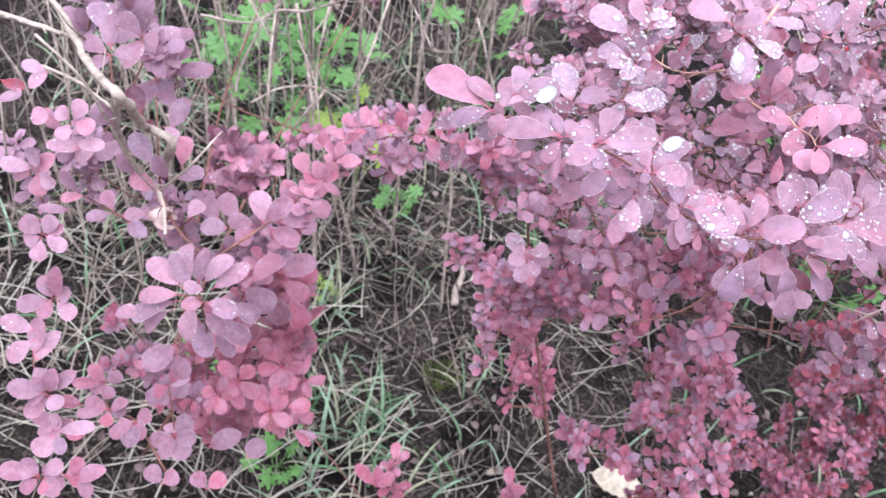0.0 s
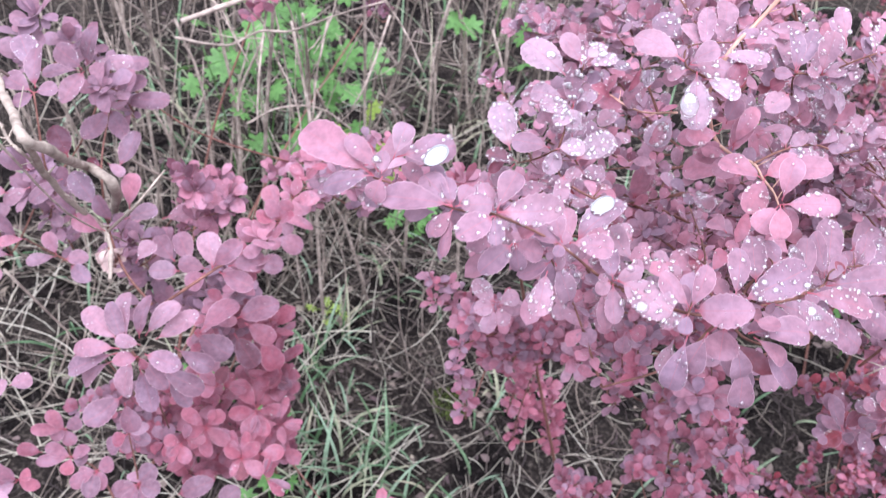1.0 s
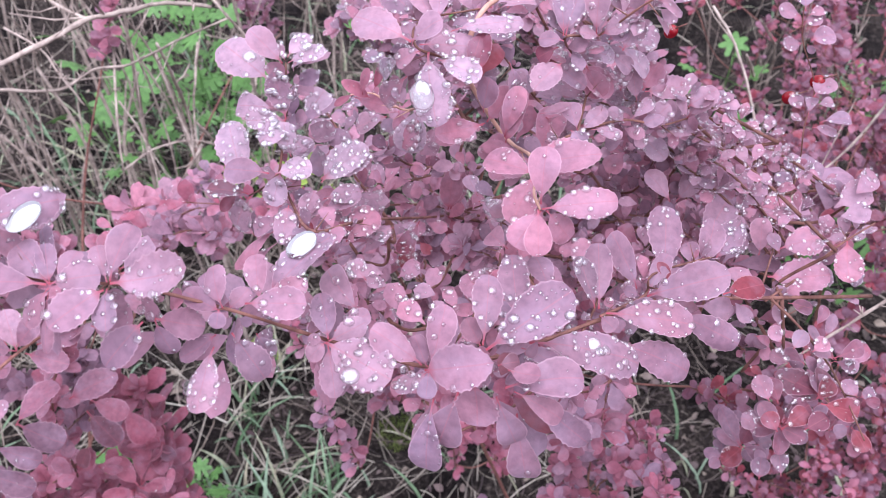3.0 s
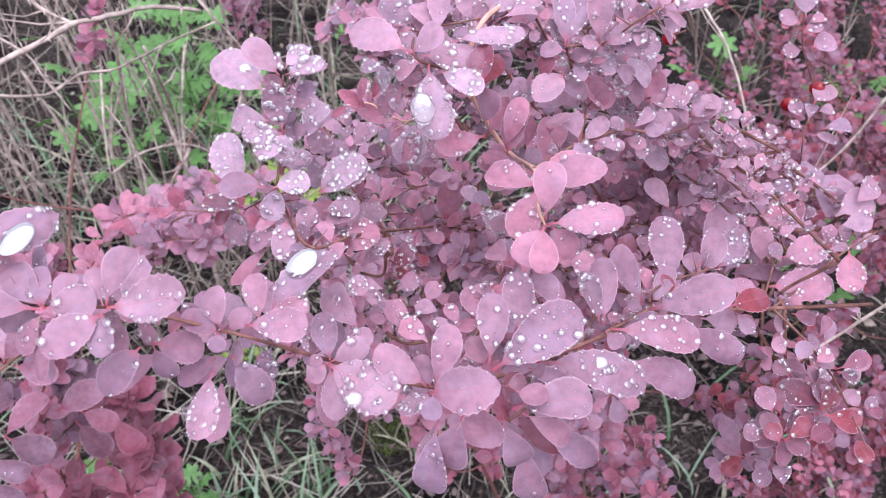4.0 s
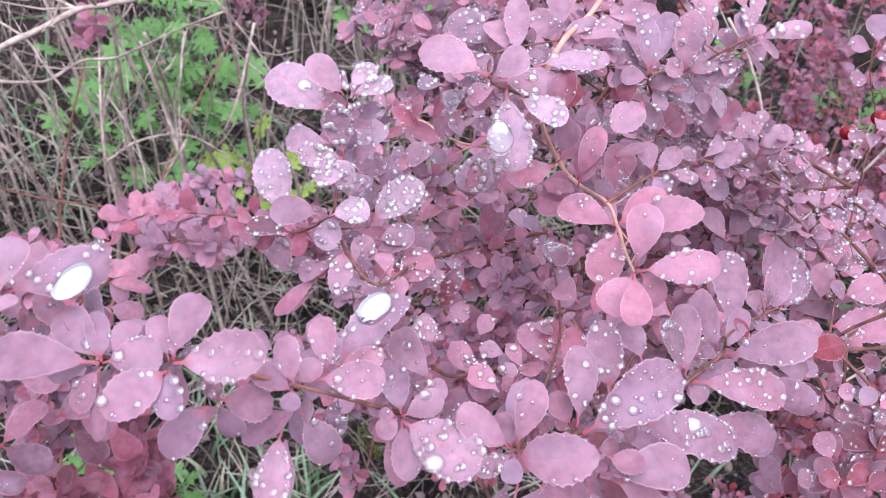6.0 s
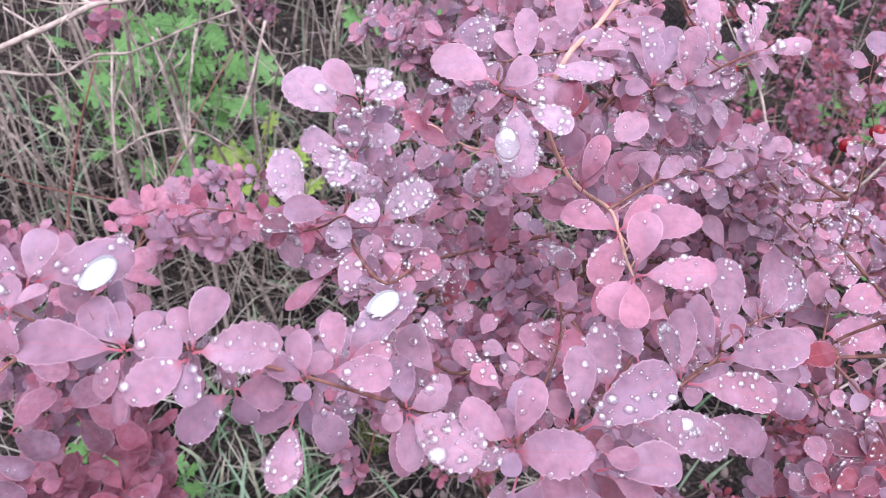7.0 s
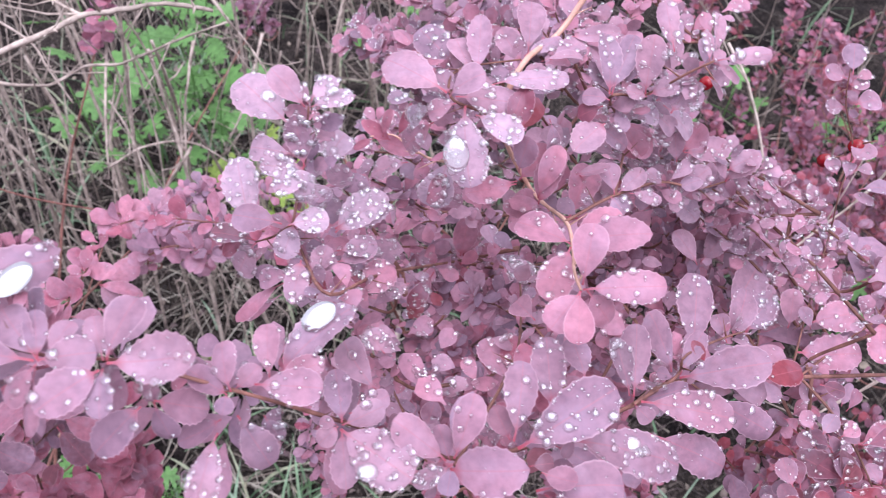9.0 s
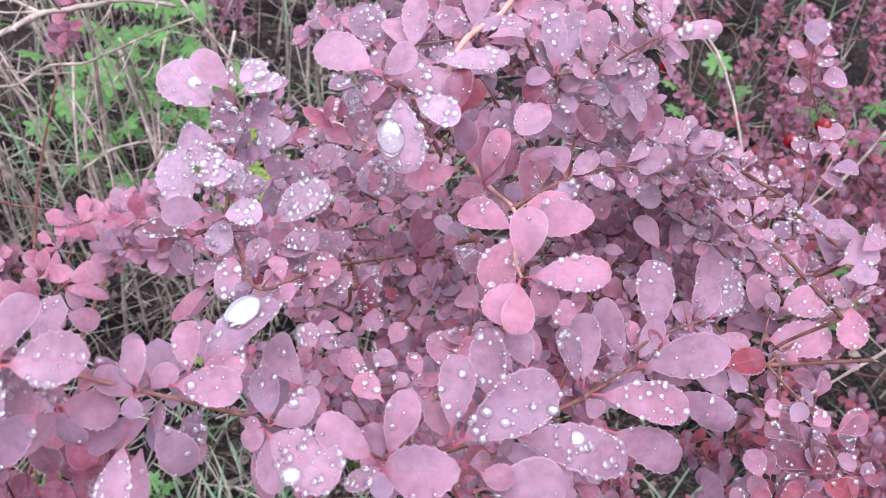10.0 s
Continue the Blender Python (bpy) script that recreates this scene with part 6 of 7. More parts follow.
sprig(left_shrub, [
    (-136, 535, 450, -156, 519, 450, 17.3, 'q', 0),
    (-226, 488, 487, -238, 481, 501, 16.3, 'q', 0),
    (-223, 485, 493, -249, 478, 519, 14.3, 'q', 0),
    (-224, 485, 490, -235, 465, 494, 14.4, 'm', 0),
    (-231, 493, 476, -222, 501, 481, 13.9, 'r', 0),
    (-231, 493, 477, -211, 495, 471, 13.0, 'r', 0),
    (-210, 454, 467, -226, 446, 483, 15.2, 'q', 0),
    (-211, 454, 465, -197, 463, 468, 15.5, 'q', 0),
    (-210, 453, 466, -213, 437, 468, 16.1, 'q', 0),
    (-210, 453, 466, -188, 457, 461, 16.4, 'r', 0),
    (-128, 485, 438, -146, 493, 451, 16.9, 'q', 0),
])
sprig(left_shrub, [
    (-128, 485, 438, -116, 496, 449, 17.0, 'q', 0),
    (-86, 495, 435, -101, 502, 449, 17.0, 'q', 0),
    (-86, 495, 435, -72, 509, 448, 17.1, 'r', 0),
    (-243, 491, 584, -233, 523, 596, 16.3, 'm', 1),
    (-244, 494, 589, -246, 517, 618, 16.0, 'm', 0),
    (-246, 494, 575, -232, 488, 564, 15.4, 'm', 0),
    (-71, 566, 385, -58, 588, 396, 21.8, 'k', 0),
    (-111, 558, 401, -80, 578, 414, 21.5, 'k', 0),
    (-107, 515, 717, -145, 533, 720, 17.6, 'm', 1),
    (-102, 519, 715, -119, 551, 730, 15.4, 'm', 1),
    (-105, 517, 717, -127, 540, 728, 13.7, 'k', 0),
])
sprig(left_shrub, [
    (-102, 532, 703, -107, 563, 718, 13.3, 'k', 0),
    (-106, 546, 687, -91, 577, 699, 17.8, 'l', 1),
    (-99, 548, 683, -76, 579, 692, 15.4, 'l', 1),
    (-93, 522, 700, -66, 526, 690, 16.3, 'm', 2),
    (-93, 564, 655, -61, 566, 638, 16.9, 'k', 1),
    (-103, 551, 640, -65, 553, 619, 18.6, 'k', 1),
    (-96, 509, 710, -96, 492, 682, 17.5, 'm', 1),
    (-102, 525, 673, -87, 509, 641, 18.5, 'm', 1),
    (-110, 513, 705, -148, 501, 679, 15.4, 'm', 2),
    (-106, 512, 714, -144, 509, 701, 14.5, 'm', 1),
    (-116, 514, 691, -137, 501, 668, 13.3, 'm', 1),
])
sprig(left_shrub, [
    (-88, 512, 727, -103, 505, 736, 10.3, 'm', 1),
    (-86, 504, 724, -100, 492, 726, 11.0, 'q', 1),
    (-86, 505, 722, -79, 500, 717, 6.7, 'w', 0),
    (-93, 519, 697, -72, 512, 677, 13.2, 'k', 0),
    (-102, 562, 609, -80, 554, 587, 14.9, 'k', 0),
    (-147, 410, 872, -160, 411, 881, 11.7, 'q', 0),
    (-147, 410, 872, -141, 416, 885, 10.0, 'm', 0),
    (-146, 410, 872, -129, 404, 872, 9.4, 'l', 0),
    (-147, 409, 871, -143, 396, 864, 12.3, 'l', 0),
    (-148, 409, 871, -155, 402, 872, 10.6, 'q', 0),
    (-146, 410, 872, -134, 413, 882, 7.0, 'q', 0),
])
sprig(left_shrub, [
    (-153, 423, 913, -169, 415, 920, 9.5, 'l', 0),
    (-151, 419, 917, -150, 421, 933, 10.6, 'm', 0),
    (-150, 422, 914, -138, 423, 930, 10.1, 'p', 0),
    (-153, 426, 909, -142, 422, 903, 8.1, 'l', 0),
    (-155, 423, 911, -164, 417, 907, 5.7, 'm', 0),
    (-155, 428, 906, -150, 419, 896, 11.6, 'p', 0),
    (-131, 436, 947, -126, 442, 959, 11.0, 'l', 1),
    (-132, 435, 946, -135, 424, 943, 9.9, 'l', 0),
    (-131, 436, 947, -118, 433, 947, 11.0, 'p', 0),
    (-143, 433, 947, -152, 429, 951, 10.9, 'p', 0),
    (-133, 436, 948, -140, 434, 954, 9.9, 'l', 0),
])
sprig(left_shrub, [
    (-130, 430, 935, -112, 433, 938, 8.9, 'l', 0),
    (-152, 452, 963, -166, 449, 968, 8.2, 'l', 1),
    (-153, 453, 964, -157, 439, 960, 7.7, 'l', 0),
    (-179, 444, 956, -160, 439, 959, 7.7, 'w', 0),
    (-178, 434, 947, -161, 437, 958, 6.6, 'l', 0),
    (-143, 401, 822, -150, 404, 839, 10.4, 'm', 0),
    (-141, 401, 825, -140, 407, 849, 10.9, 'q', 0),
    (-144, 401, 821, -163, 391, 819, 12.4, 'k', 0),
    (-143, 400, 821, -147, 389, 815, 11.1, 'q', 0),
    (-141, 401, 822, -125, 393, 820, 11.1, 'l', 1),
    (-142, 402, 823, -130, 402, 833, 10.5, 'm', 0),
])
sprig(left_shrub, [
    (-149, 386, 805, -171, 383, 811, 11.8, 'l', 1),
    (-148, 382, 801, -161, 368, 791, 13.1, 'l', 1),
    (-151, 386, 733, -147, 392, 756, 12.0, 'q', 0),
    (-152, 389, 729, -133, 395, 755, 10.1, 'm', 0),
    (-154, 388, 730, -161, 387, 745, 12.1, 'm', 0),
    (-157, 390, 723, -178, 380, 736, 14.2, 'm', 0),
    (-156, 391, 721, -167, 383, 721, 13.0, 'q', 0),
    (-155, 391, 721, -145, 386, 715, 13.1, 'l', 0),
    (-156, 391, 720, -168, 377, 706, 11.7, 'm', 0),
    (-148, 377, 696, -147, 384, 710, 11.8, 'm', 0),
    (-149, 376, 696, -156, 376, 703, 12.5, 'm', 0),
])
sprig(left_shrub, [
    (-147, 377, 696, -118, 383, 710, 10.4, 'l', 0),
    (-148, 376, 695, -154, 360, 688, 16.0, 'l', 0),
    (-147, 376, 695, -135, 365, 692, 10.4, 'm', 0),
    (-147, 377, 697, -136, 383, 709, 9.7, 'q', 0),
    (-148, 352, 676, -162, 355, 686, 11.1, 'q', 0),
    (-148, 351, 676, -175, 346, 681, 13.8, 'q', 0),
    (-146, 351, 675, -136, 342, 675, 12.4, 'r', 0),
    (-148, 351, 675, -155, 338, 672, 12.4, 'q', 0),
    (-146, 353, 676, -133, 360, 689, 11.8, 'm', 0),
    (-145, 352, 676, -129, 342, 675, 12.4, 'q', 0),
    (-124, 355, 679, -123, 365, 695, 10.4, 'r', 0),
])
sprig(left_shrub, [
    (-122, 355, 680, -101, 362, 694, 12.4, 'q', 0),
    (-122, 354, 679, -106, 347, 681, 10.3, 'q', 0),
    (-104, 403, 819, -89, 406, 830, 9.3, 'l', 0),
])
branch(left_shrub, [(-112, 571, 695), (-150, 600, 686), (-176, 625, 704), (-184, 643, 758), (-229, 736, 734)], 2.6, 1.4)
branch(left_shrub, [(-177, 624, 705), (-193, 612, 739), (-186, 581, 801), (-199, 604, 858)], 2.6, 1.4)
branch(left_shrub, [(-229, 736, 734), (-227, 711, 794)], 2.6, 1.4)
branch(left_shrub, [(-86, 504, 718), (-90, 504, 726), (-91, 519, 668), (-110, 562, 524)], 2.6, 1.4)
branch(left_shrub, [(-137, 517, 445), (-137, 536, 448), (-146, 551, 513)], 2.6, 1.4)
branch(left_shrub, [(-128, 497, 440), (-175, 531, 462), (-206, 538, 455), (-217, 554, 478)], 2.6, 1.4)
branch(left_shrub, [(-106, 578, 690), (-74, 606, 714), (-64, 664, 690), (-75, 751, 641), (-62, 795, 644), (-35, 799, 667)], 2.6, 1.4)
branch(left_shrub, [(-189, 591, 690), (-204, 589, 698), (-224, 584, 714)], 2.6, 1.4)
spray(left_shrub, [(-130, 661, 435), (-96, 635, 597), (-53, 629, 700), (-35, 661, 741), (-20, 711, 762), (33, 744, 745), (99, 726, 765)], 20, 'pr')
spray(left_shrub, [(-259, 1119, 577), (-234, 1101, 624), (-211, 1083, 675)], 22, 'rb')
spray(left_shrub, [(-189, 1433, 414), (-184, 1410, 469), (-177, 1381, 516)], 18, 'b')
spray(left_shrub, [(-139, 869, 555), (-118, 867, 584), (-100, 867, 603)], 20, 'p')
spray(left_shrub, [(-176, 1524, 355), (-203, 1531, 379), (-169, 1477, 468)], 18, 'b')
thicket(left_shrub, (-0.21, 0.70, 0.80), (0.10, 0.05, 0.08), 3, 22, "nnm")
thicket(left_shrub, (-0.26, 0.66, 0.66), (0.09, 0.08, 0.08), 7, 19, "nm")
thicket(left_shrub, (-0.12, 0.66, 0.60), (0.06, 0.05, 0.07), 6, 20, "nm")
thicket(left_shrub, (-0.22, 0.60, 0.42), (0.10, 0.07, 0.06), 8, 17, "rn")
thicket(left_shrub, (0.0, 0.79, 0.71), (0.07, 0.05, 0.035), 7, 16, "mmp")
thicket(left_shrub, (-0.10, 0.71, 0.69), (0.07, 0.04, 0.03), 6, 18, "pb")
left_shrub.finish()
red_sprigs = Shrub("barberry_shrub", (-0.12, 0.8, 0.0), "low barberry shrub with crimson leaves", 200)
sprig(red_sprigs, [
    (-67, 662, 431, -74, 698, 448, 18.8, 'r', 0),
    (-67, 662, 432, -47, 694, 442, 17.2, 'r', 0),
    (-63, 654, 442, -37, 665, 439, 14.5, 'r', 0),
    (-58, 641, 462, -36, 618, 463, 15.4, 'r', 1),
    (-56, 635, 473, -57, 606, 470, 15.3, 'r', 1),
    (-59, 642, 461, -81, 624, 470, 15.4, 'r', 0),
    (-63, 654, 444, -95, 675, 452, 17.7, 'r', 0),
    (-88, 588, 497, -108, 586, 522, 13.8, 'r', 0),
    (-90, 592, 490, -101, 575, 495, 13.9, 'r', 0),
    (-92, 597, 482, -81, 575, 465, 15.0, 'r', 0),
    (-93, 598, 480, -67, 596, 464, 15.1, 'r', 0),
])
sprig(red_sprigs, [
    (-94, 600, 478, -81, 616, 485, 14.4, 'r', 0),
    (-92, 596, 484, -95, 570, 482, 13.3, 'r', 0),
    (-54, 591, 452, -72, 594, 464, 14.4, 'r', 0),
    (-54, 591, 452, -40, 605, 467, 14.4, 'r', 0),
    (-54, 591, 452, -47, 572, 444, 15.1, 'd', 0),
    (-54, 591, 452, -28, 584, 448, 14.4, 'r', 0),
    (-39, 600, 454, -15, 608, 459, 16.8, 'r', 0),
    (-85, 612, 533, -97, 613, 554, 12.9, 'r', 0),
    (-94, 631, 505, -88, 642, 525, 14.2, 'd', 0),
    (-90, 623, 517, -99, 606, 520, 13.2, 'r', 0),
    (-52, 690, 468, -61, 697, 498, 16.6, 'r', 0),
])
sprig(red_sprigs, [
    (-53, 696, 458, -41, 685, 447, 16.3, 'd', 0),
    (-54, 696, 458, -59, 681, 435, 15.5, 'r', 0),
    (-102, 565, 495, -115, 559, 508, 12.2, 'r', 0),
    (-102, 565, 495, -92, 554, 481, 13.8, 'r', 0),
    (73, 602, 339, 44, 610, 362, 14.7, 'r', 0),
    (73, 602, 339, 68, 616, 361, 14.7, 'r', 0),
    (73, 602, 339, 88, 615, 357, 14.8, 'r', 0),
    (-67, 664, 429, -68, 681, 440, 7.8, 'r', 0),
    (-58, 642, 459, -42, 628, 462, 8.5, 'r', 0),
    (-56, 635, 468, -43, 613, 467, 8.1, 'r', 0),
    (-56, 633, 471, -47, 605, 468, 7.2, 'r', 0),
])
sprig(red_sprigs, [
    (-56, 638, 465, -42, 619, 465, 9.3, 'r', 0),
    (-67, 664, 429, -61, 682, 438, 9.0, 'r', 0),
    (-56, 635, 469, -48, 614, 468, 10.0, 'q', 0),
    (-62, 653, 443, -43, 660, 442, 9.7, 'r', 1),
    (-91, 600, 478, -90, 612, 491, 8.3, 'r', 0),
    (-89, 592, 487, -101, 577, 493, 7.8, 'r', 0),
    (-90, 600, 475, -68, 603, 469, 8.0, 'q', 1),
    (-89, 591, 489, -102, 577, 496, 9.6, 'r', 0),
    (-89, 593, 485, -98, 576, 488, 8.8, 'r', 0),
    (-90, 595, 481, -95, 570, 480, 7.8, 'q', 0),
    (-91, 602, 475, -80, 613, 481, 7.2, 'r', 0),
])
sprig(red_sprigs, [
    (-55, 593, 453, -54, 609, 474, 8.7, 'r', 0),
    (-55, 591, 452, -58, 573, 448, 8.3, 'r', 0),
    (-56, 593, 453, -70, 606, 473, 9.9, 'r', 0),
    (-55, 591, 452, -57, 572, 447, 7.5, 'r', 1),
    (-56, 593, 453, -66, 599, 467, 8.7, 'r', 0),
    (-54, 591, 452, -36, 581, 448, 9.9, 'r', 1),
    (-93, 642, 490, -90, 649, 510, 7.2, 'r', 0),
    (-92, 641, 492, -90, 648, 517, 8.0, 'r', 0),
    (-98, 656, 468, -79, 666, 469, 7.9, 'r', 0),
    (-97, 654, 470, -79, 656, 465, 9.4, 'r', 1),
    (-98, 656, 467, -77, 660, 462, 7.9, 'r', 0),
])
sprig(red_sprigs, [
    (-37, 652, 437, -38, 675, 450, 8.4, 'r', 1),
    (-32, 643, 449, -11, 649, 454, 7.9, 'r', 0),
    (-32, 642, 450, -10, 641, 454, 7.8, 'r', 0),
    (-34, 639, 453, -48, 628, 462, 8.1, 'r', 1),
    (-32, 638, 454, -19, 619, 454, 9.7, 'r', 0),
    (-100, 568, 498, -98, 576, 515, 9.3, 'q', 0),
    (-101, 573, 489, -84, 580, 489, 9.6, 'r', 0),
    (-101, 566, 497, -111, 552, 489, 9.4, 'q', 0),
    (-101, 566, 496, -106, 549, 484, 9.0, 'r', 0),
    (-51, 679, 508, -48, 686, 535, 9.2, 'r', 0),
    (-52, 686, 498, -29, 690, 524, 7.4, 'r', 1),
])
sprig(red_sprigs, [
    (-54, 684, 501, -63, 684, 519, 10.1, 'r', 0),
    (-54, 683, 501, -63, 684, 520, 7.8, 'r', 1),
    (-28, 585, 442, -27, 600, 458, 8.4, 'r', 0),
    (-28, 585, 442, -26, 598, 456, 7.6, 'q', 0),
    (-26, 584, 440, -3, 575, 435, 9.5, 'r', 1),
    (-26, 584, 441, 1, 583, 439, 7.6, 'q', 0),
])
spray(red_sprigs, [(-120, 695, 238), (-99, 694, 352), (-83, 701, 439)], 31, 'r')
spray(red_sprigs, [(-80, 709, 238), (-68, 704, 352), (-62, 697, 432)], 31, 'r')
spray(red_sprigs, [(-128, 680, 231), (-125, 673, 345), (-115, 681, 407)], 28, 'r')
spray(red_sprigs, [(-58, 725, 303), (-79, 724, 454), (-94, 704, 546)], 28, 'r')
spray(red_sprigs, [(-71, 721, 303), (-63, 720, 423), (-73, 718, 513)], 28, 'r')
spray(red_sprigs, [(-146, 634, 269), (-139, 656, 338), (-129, 665, 401)], 28, 'r')
spray(red_sprigs, [(-98, 675, 281), (-74, 662, 362), (-75, 660, 421)], 22, 'r')
spray(red_sprigs, [(-52, 717, 239), (-64, 699, 312), (-70, 652, 356)], 28, 'r')
spray(red_sprigs, [(-167, 651, 283), (-179, 653, 347), (-167, 661, 409)], 18, 'r')
spray(red_sprigs, [(117, 605, 202), (93, 618, 309), (84, 630, 350)], 22, 'r')
spray(red_sprigs, [(247, 626, 243), (230, 641, 306), (224, 648, 344)], 20, 'r')
red_sprigs.finish()
low_shrub = Shrub("barberry_shrub", (0.34, 0.82, 0.0), "low spreading barberry shrub with wine-red leaves", 300)
sprig(low_shrub, [
    (152, 624, 749, 131, 631, 760, 14.2, 'l', 5),
    (152, 623, 748, 138, 612, 747, 13.3, 'l', 2),
    (153, 624, 749, 168, 629, 759, 13.3, 'l', 2),
    (154, 622, 748, 165, 610, 743, 11.8, 'l', 1),
    (152, 621, 747, 150, 602, 737, 13.3, 'l', 1),
    (155, 623, 749, 173, 621, 752, 11.0, 'q', 1),
    (193, 628, 775, 179, 634, 780, 11.6, 'l', 4),
    (195, 624, 778, 202, 627, 788, 12.2, 'q', 2),
    (193, 623, 776, 187, 609, 770, 12.9, 'q', 2),
    (196, 621, 777, 203, 604, 774, 12.1, 'l', 2),
    (220, 615, 776, 205, 614, 783, 12.8, 'q', 2),
])
sprig(low_shrub, [
    (222, 615, 776, 233, 618, 785, 12.8, 'm', 2),
    (221, 613, 775, 219, 598, 768, 12.8, 'q', 1),
    (223, 614, 775, 239, 606, 774, 12.8, 'q', 1),
    (250, 613, 774, 237, 612, 780, 12.0, 'd', 2),
    (252, 612, 774, 264, 608, 778, 15.0, 'r', 2),
    (251, 611, 772, 251, 595, 767, 12.7, 'q', 1),
])
thicket(low_shrub, (0.09, 0.74, 0.71), (0.07, 0.05, 0.04), 9, 15, "mp")
thicket(low_shrub, (0.17, 0.70, 0.66), (0.09, 0.07, 0.09), 18, 15, "mpr")
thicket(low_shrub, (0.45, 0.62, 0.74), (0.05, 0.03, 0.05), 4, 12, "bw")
thicket(low_shrub, (0.27, 0.66, 0.72), (0.10, 0.06, 0.07), 18, 15, "mpr")
thicket(low_shrub, (0.33, 0.64, 0.56), (0.10, 0.08, 0.10), 20, 14, "rrm")
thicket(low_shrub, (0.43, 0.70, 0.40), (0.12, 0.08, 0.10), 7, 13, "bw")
thicket(low_shrub, (0.16, 0.80, 0.50), (0.04, 0.06, 0.09), 5, 14, "r")
thicket(low_shrub, (0.22, 0.92, 0.22), (0.04, 0.04, 0.07), 4, 18, "r")
low_shrub.finish()
# back leaves take the b tone, their shade laid into the colour
back_shrub = Shrub("barberry_shrub", (0.72, 1.3, 0.0), "barberry shrub behind others, pink leaves with shade in their colour", 300)
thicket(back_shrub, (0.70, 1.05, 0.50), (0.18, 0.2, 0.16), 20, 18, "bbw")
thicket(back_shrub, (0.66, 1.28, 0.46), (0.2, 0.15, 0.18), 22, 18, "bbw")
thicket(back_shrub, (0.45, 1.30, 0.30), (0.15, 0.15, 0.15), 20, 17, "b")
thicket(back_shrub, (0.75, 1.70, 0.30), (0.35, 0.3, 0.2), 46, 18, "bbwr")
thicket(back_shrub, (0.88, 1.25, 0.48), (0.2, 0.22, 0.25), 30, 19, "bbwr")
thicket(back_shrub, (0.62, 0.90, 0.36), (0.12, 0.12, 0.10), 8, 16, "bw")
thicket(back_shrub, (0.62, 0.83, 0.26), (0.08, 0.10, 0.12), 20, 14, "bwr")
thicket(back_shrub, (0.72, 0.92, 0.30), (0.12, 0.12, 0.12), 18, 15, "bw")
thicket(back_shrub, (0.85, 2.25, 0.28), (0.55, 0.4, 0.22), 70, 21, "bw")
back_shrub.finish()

WITHER = blade_material("withered_petal", [(0.62, 0.40, 0.40), (0.46, 0.09, 0.13), (0.72, 0.58, 0.56), (0.52, 0.17, 0.20)], 0.6, 0.2)
PETAL = [mesh_of("petal", *leaf_geometry((0.9, 0.7, c, 0.5, 0.02, 0.05), 14, FINE), [WITHER]) for c in (2.0, -1.9, 2.4)]
curl = thing("dried_flower", (-0.168, 0.608, 0.700), "withered pale pink curled flower hanging on a twig", "flower")
for k in range(11):
    petal = part("petal", PETAL[k % 3], curl)
    petal.matrix_basis = Euler((pick.uniform(-2.3, -1.3), pick.uniform(-0.6, 0.6), 0.6 * k)).to_matrix().to_4x4() @ Matrix.Diagonal((0.011, pick.uniform(0.012, 0.024), 0.016, 1))
part("stalk", mesh_of("stalk", *tube([(0, 0, -0.03), (0.004, 0.002, -0.015), (0, 0, 0.002)], 0.0012, 0.001, 5), [TWIG]), curl)

# ---- raindrops ----


def drop_shape(detail):
    bm = bmesh.new()
    bmesh.ops.create_icosphere(bm, subdivisions=detail, radius=1.0)
    bmesh.ops.delete(bm, geom=[v for v in bm.verts if v.co.z < -0.6], context="VERTS")
    bm.verts.index_update()
    out = [v.co.copy() for v in bm.verts], [tuple(v.index for v in f.verts) for f in bm.faces]
    bm.free()
    return out


BALL_V, BALL_F = drop_shape(2)
BEAD_V, BEAD_F = drop_shape(1)
FULL_V, FULL_F = drop_shape(3)
ROUND_V, ROUND_F = drop_shape(4)


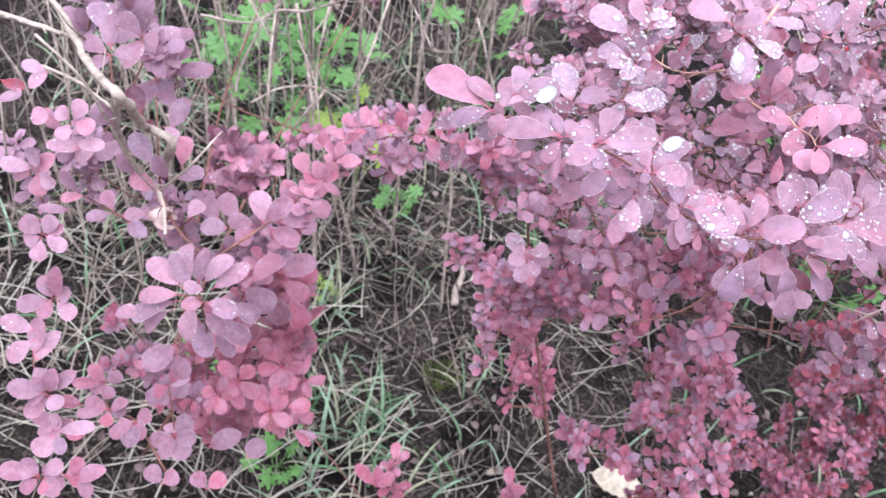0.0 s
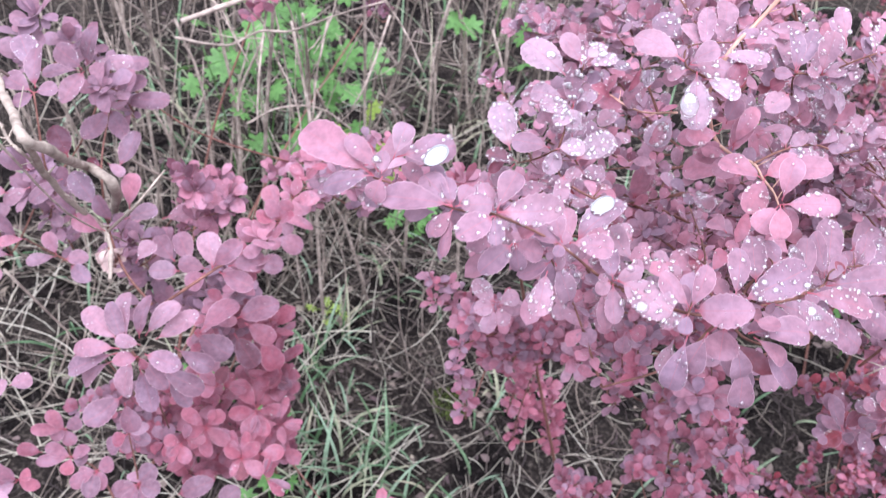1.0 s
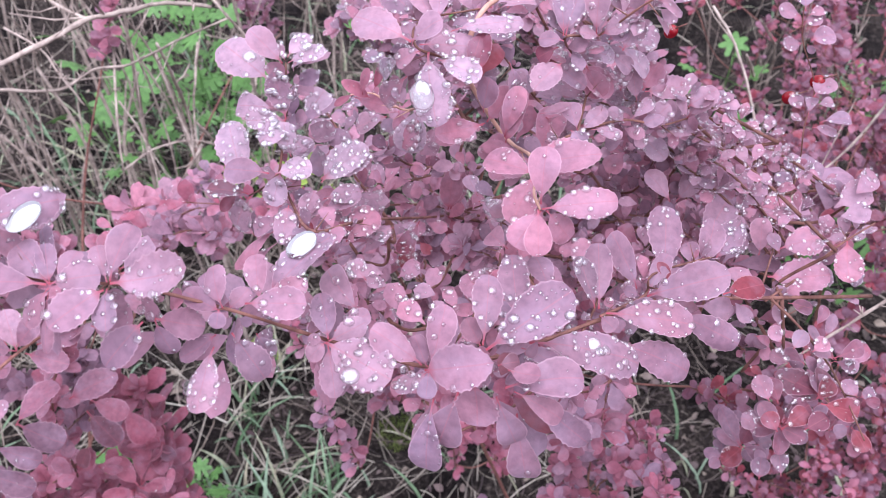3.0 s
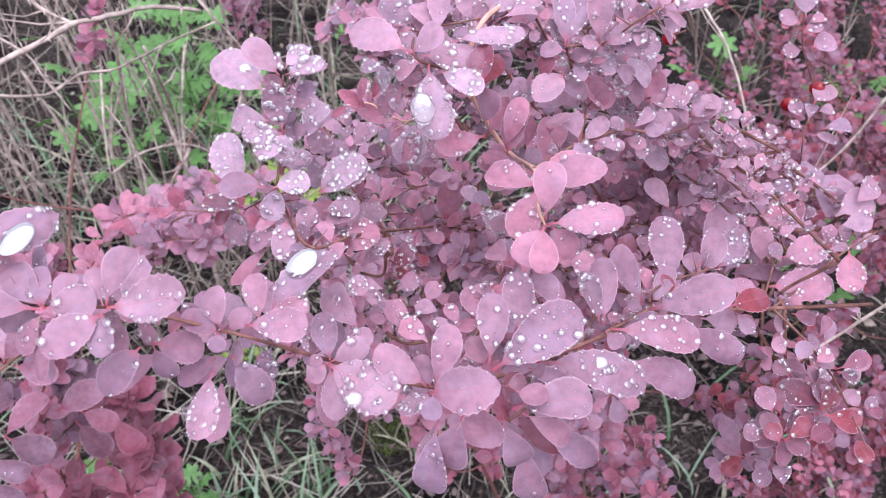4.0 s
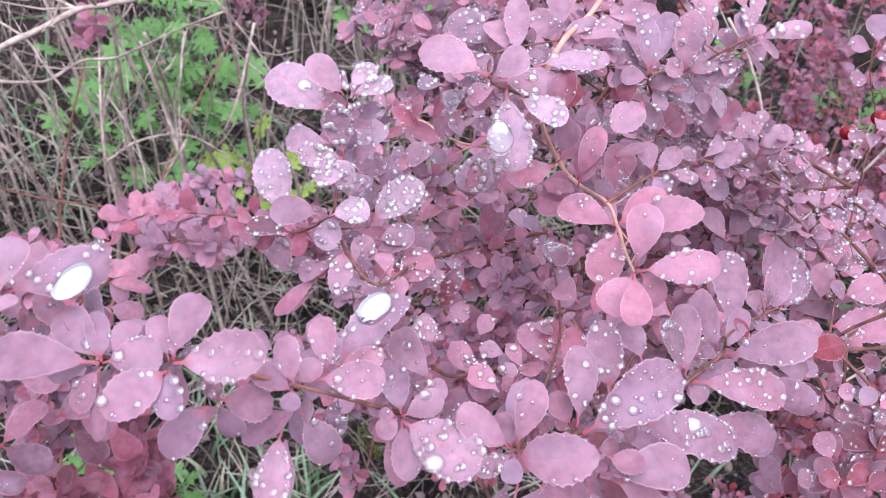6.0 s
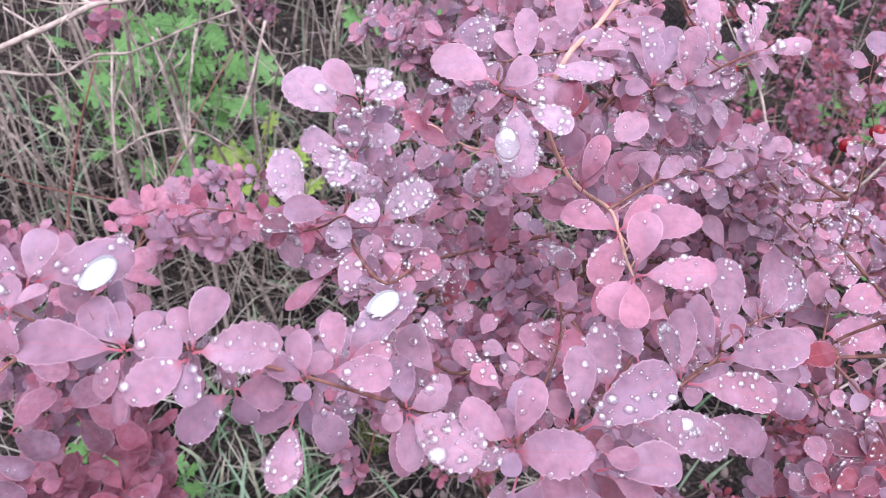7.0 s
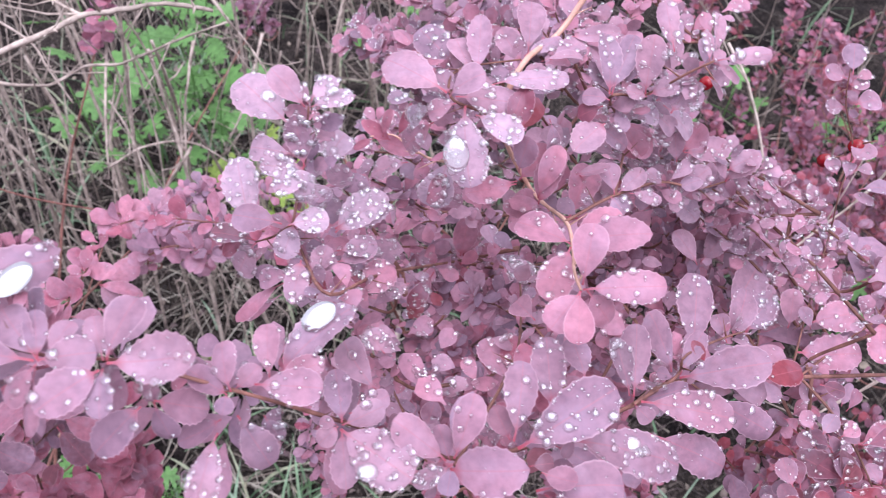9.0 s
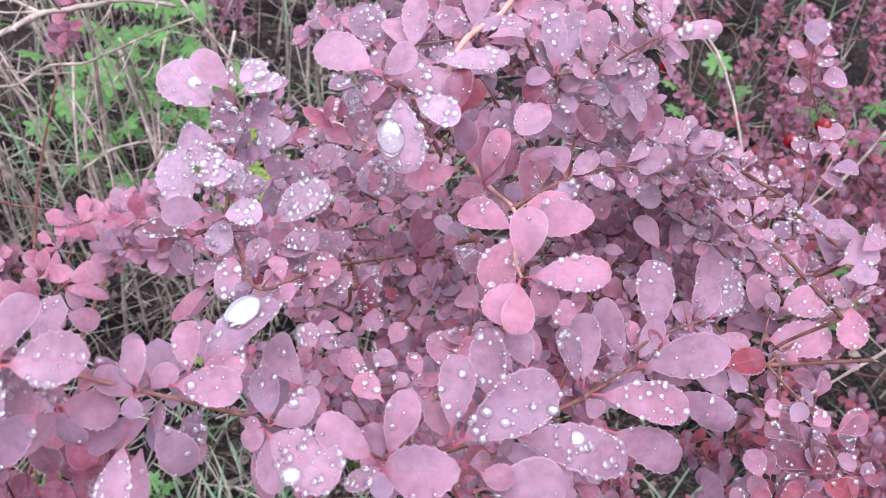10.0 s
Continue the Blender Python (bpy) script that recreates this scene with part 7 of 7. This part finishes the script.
def drop_geometry(drops):
    verts, faces = [], []
    for p, z, r in drops:
        q = z.to_track_quat("Z", "Y").to_matrix()
        ball_v, ball_f = (FULL_V, FULL_F) if r > 0.002 else (BALL_V, BALL_F) if r > 0.001 else (BEAD_V, BEAD_F)
        o, sx = len(verts), r * pick.uniform(0.85, 1.2)
        for v in ball_v:
            verts.append(p + q @ Vector((v.x * sx, v.y * r, v.z * r * (0.42 if v.z > 0 else 0.2))))
        faces += [(a + o, b + o, c + o) for a, b, c in ball_f]
    return verts, faces


BIG = [d for d in DROPS if d[2] > 0.001]
SMALL = [d for d in DROPS if d[2] <= 0.001]
tagged(new("rain_drops", mesh_of("rain_drops", *drop_geometry(BIG), [BEAD])), "clear round raindrops standing on the leaves", "raindrops", kind="stuff")
tagged(new("rain_beads", mesh_of("rain_beads", *drop_geometry(SMALL), [WATER])), "tiny bright beads of rain on leaf margins", "raindrops", kind="stuff")


def large_drop(at, along, long, wide, water):
    y = Vector(along)
    z = (SKYWARD - y * SKYWARD.dot(y)).normalized()
    x = y.cross(z)
    y = z.cross(x)
    v = [(x * (q.x * wide) + y * (q.y * long) + z * (wide * (0.26 * (1 - (1 - q.z * q.z) ** 2) if q.z > 0 else 0.25 * q.z))) / 1000 for q in ROUND_V]
    ob = new("water_drop", mesh_of("water_drop", v, ROUND_F, [water]))
    ob.location = at
    tagged(ob, "large clear raindrop resting on a leaf", "raindrop", "large raindrops")


large_drop((0.1207, 0.4304, 1.0553), (0.55, 0.79, 0.27), 6.0, 3.9, SILVER)
large_drop((0.1926, 0.4648, 1.0209), (0.66, 0.65, 0.37), 6.0, 3.9, SILVER)
large_drop((0.2220, 0.5338, 1.0349), (-0.24, 0.61, 0.76), 6.0, 4.6, WATER)
large_drop((0.1511, 0.5478, 1.0339), (0.96, 0.29, -0.08), 2.8, 2.6, BEAD)
large_drop((0.2185, 0.4225, 1.0097), (0.93, 0.36, 0.09), 3.0, 2.7, BEAD)
large_drop((0.2939, 0.4562, 0.9995), (0.96, 0.13, 0.24), 3.3, 2.9, BEAD)
large_drop((0.3488, 0.5173, 0.9491), (0.87, -0.48, -0.12), 2.7, 2.2, BEAD)
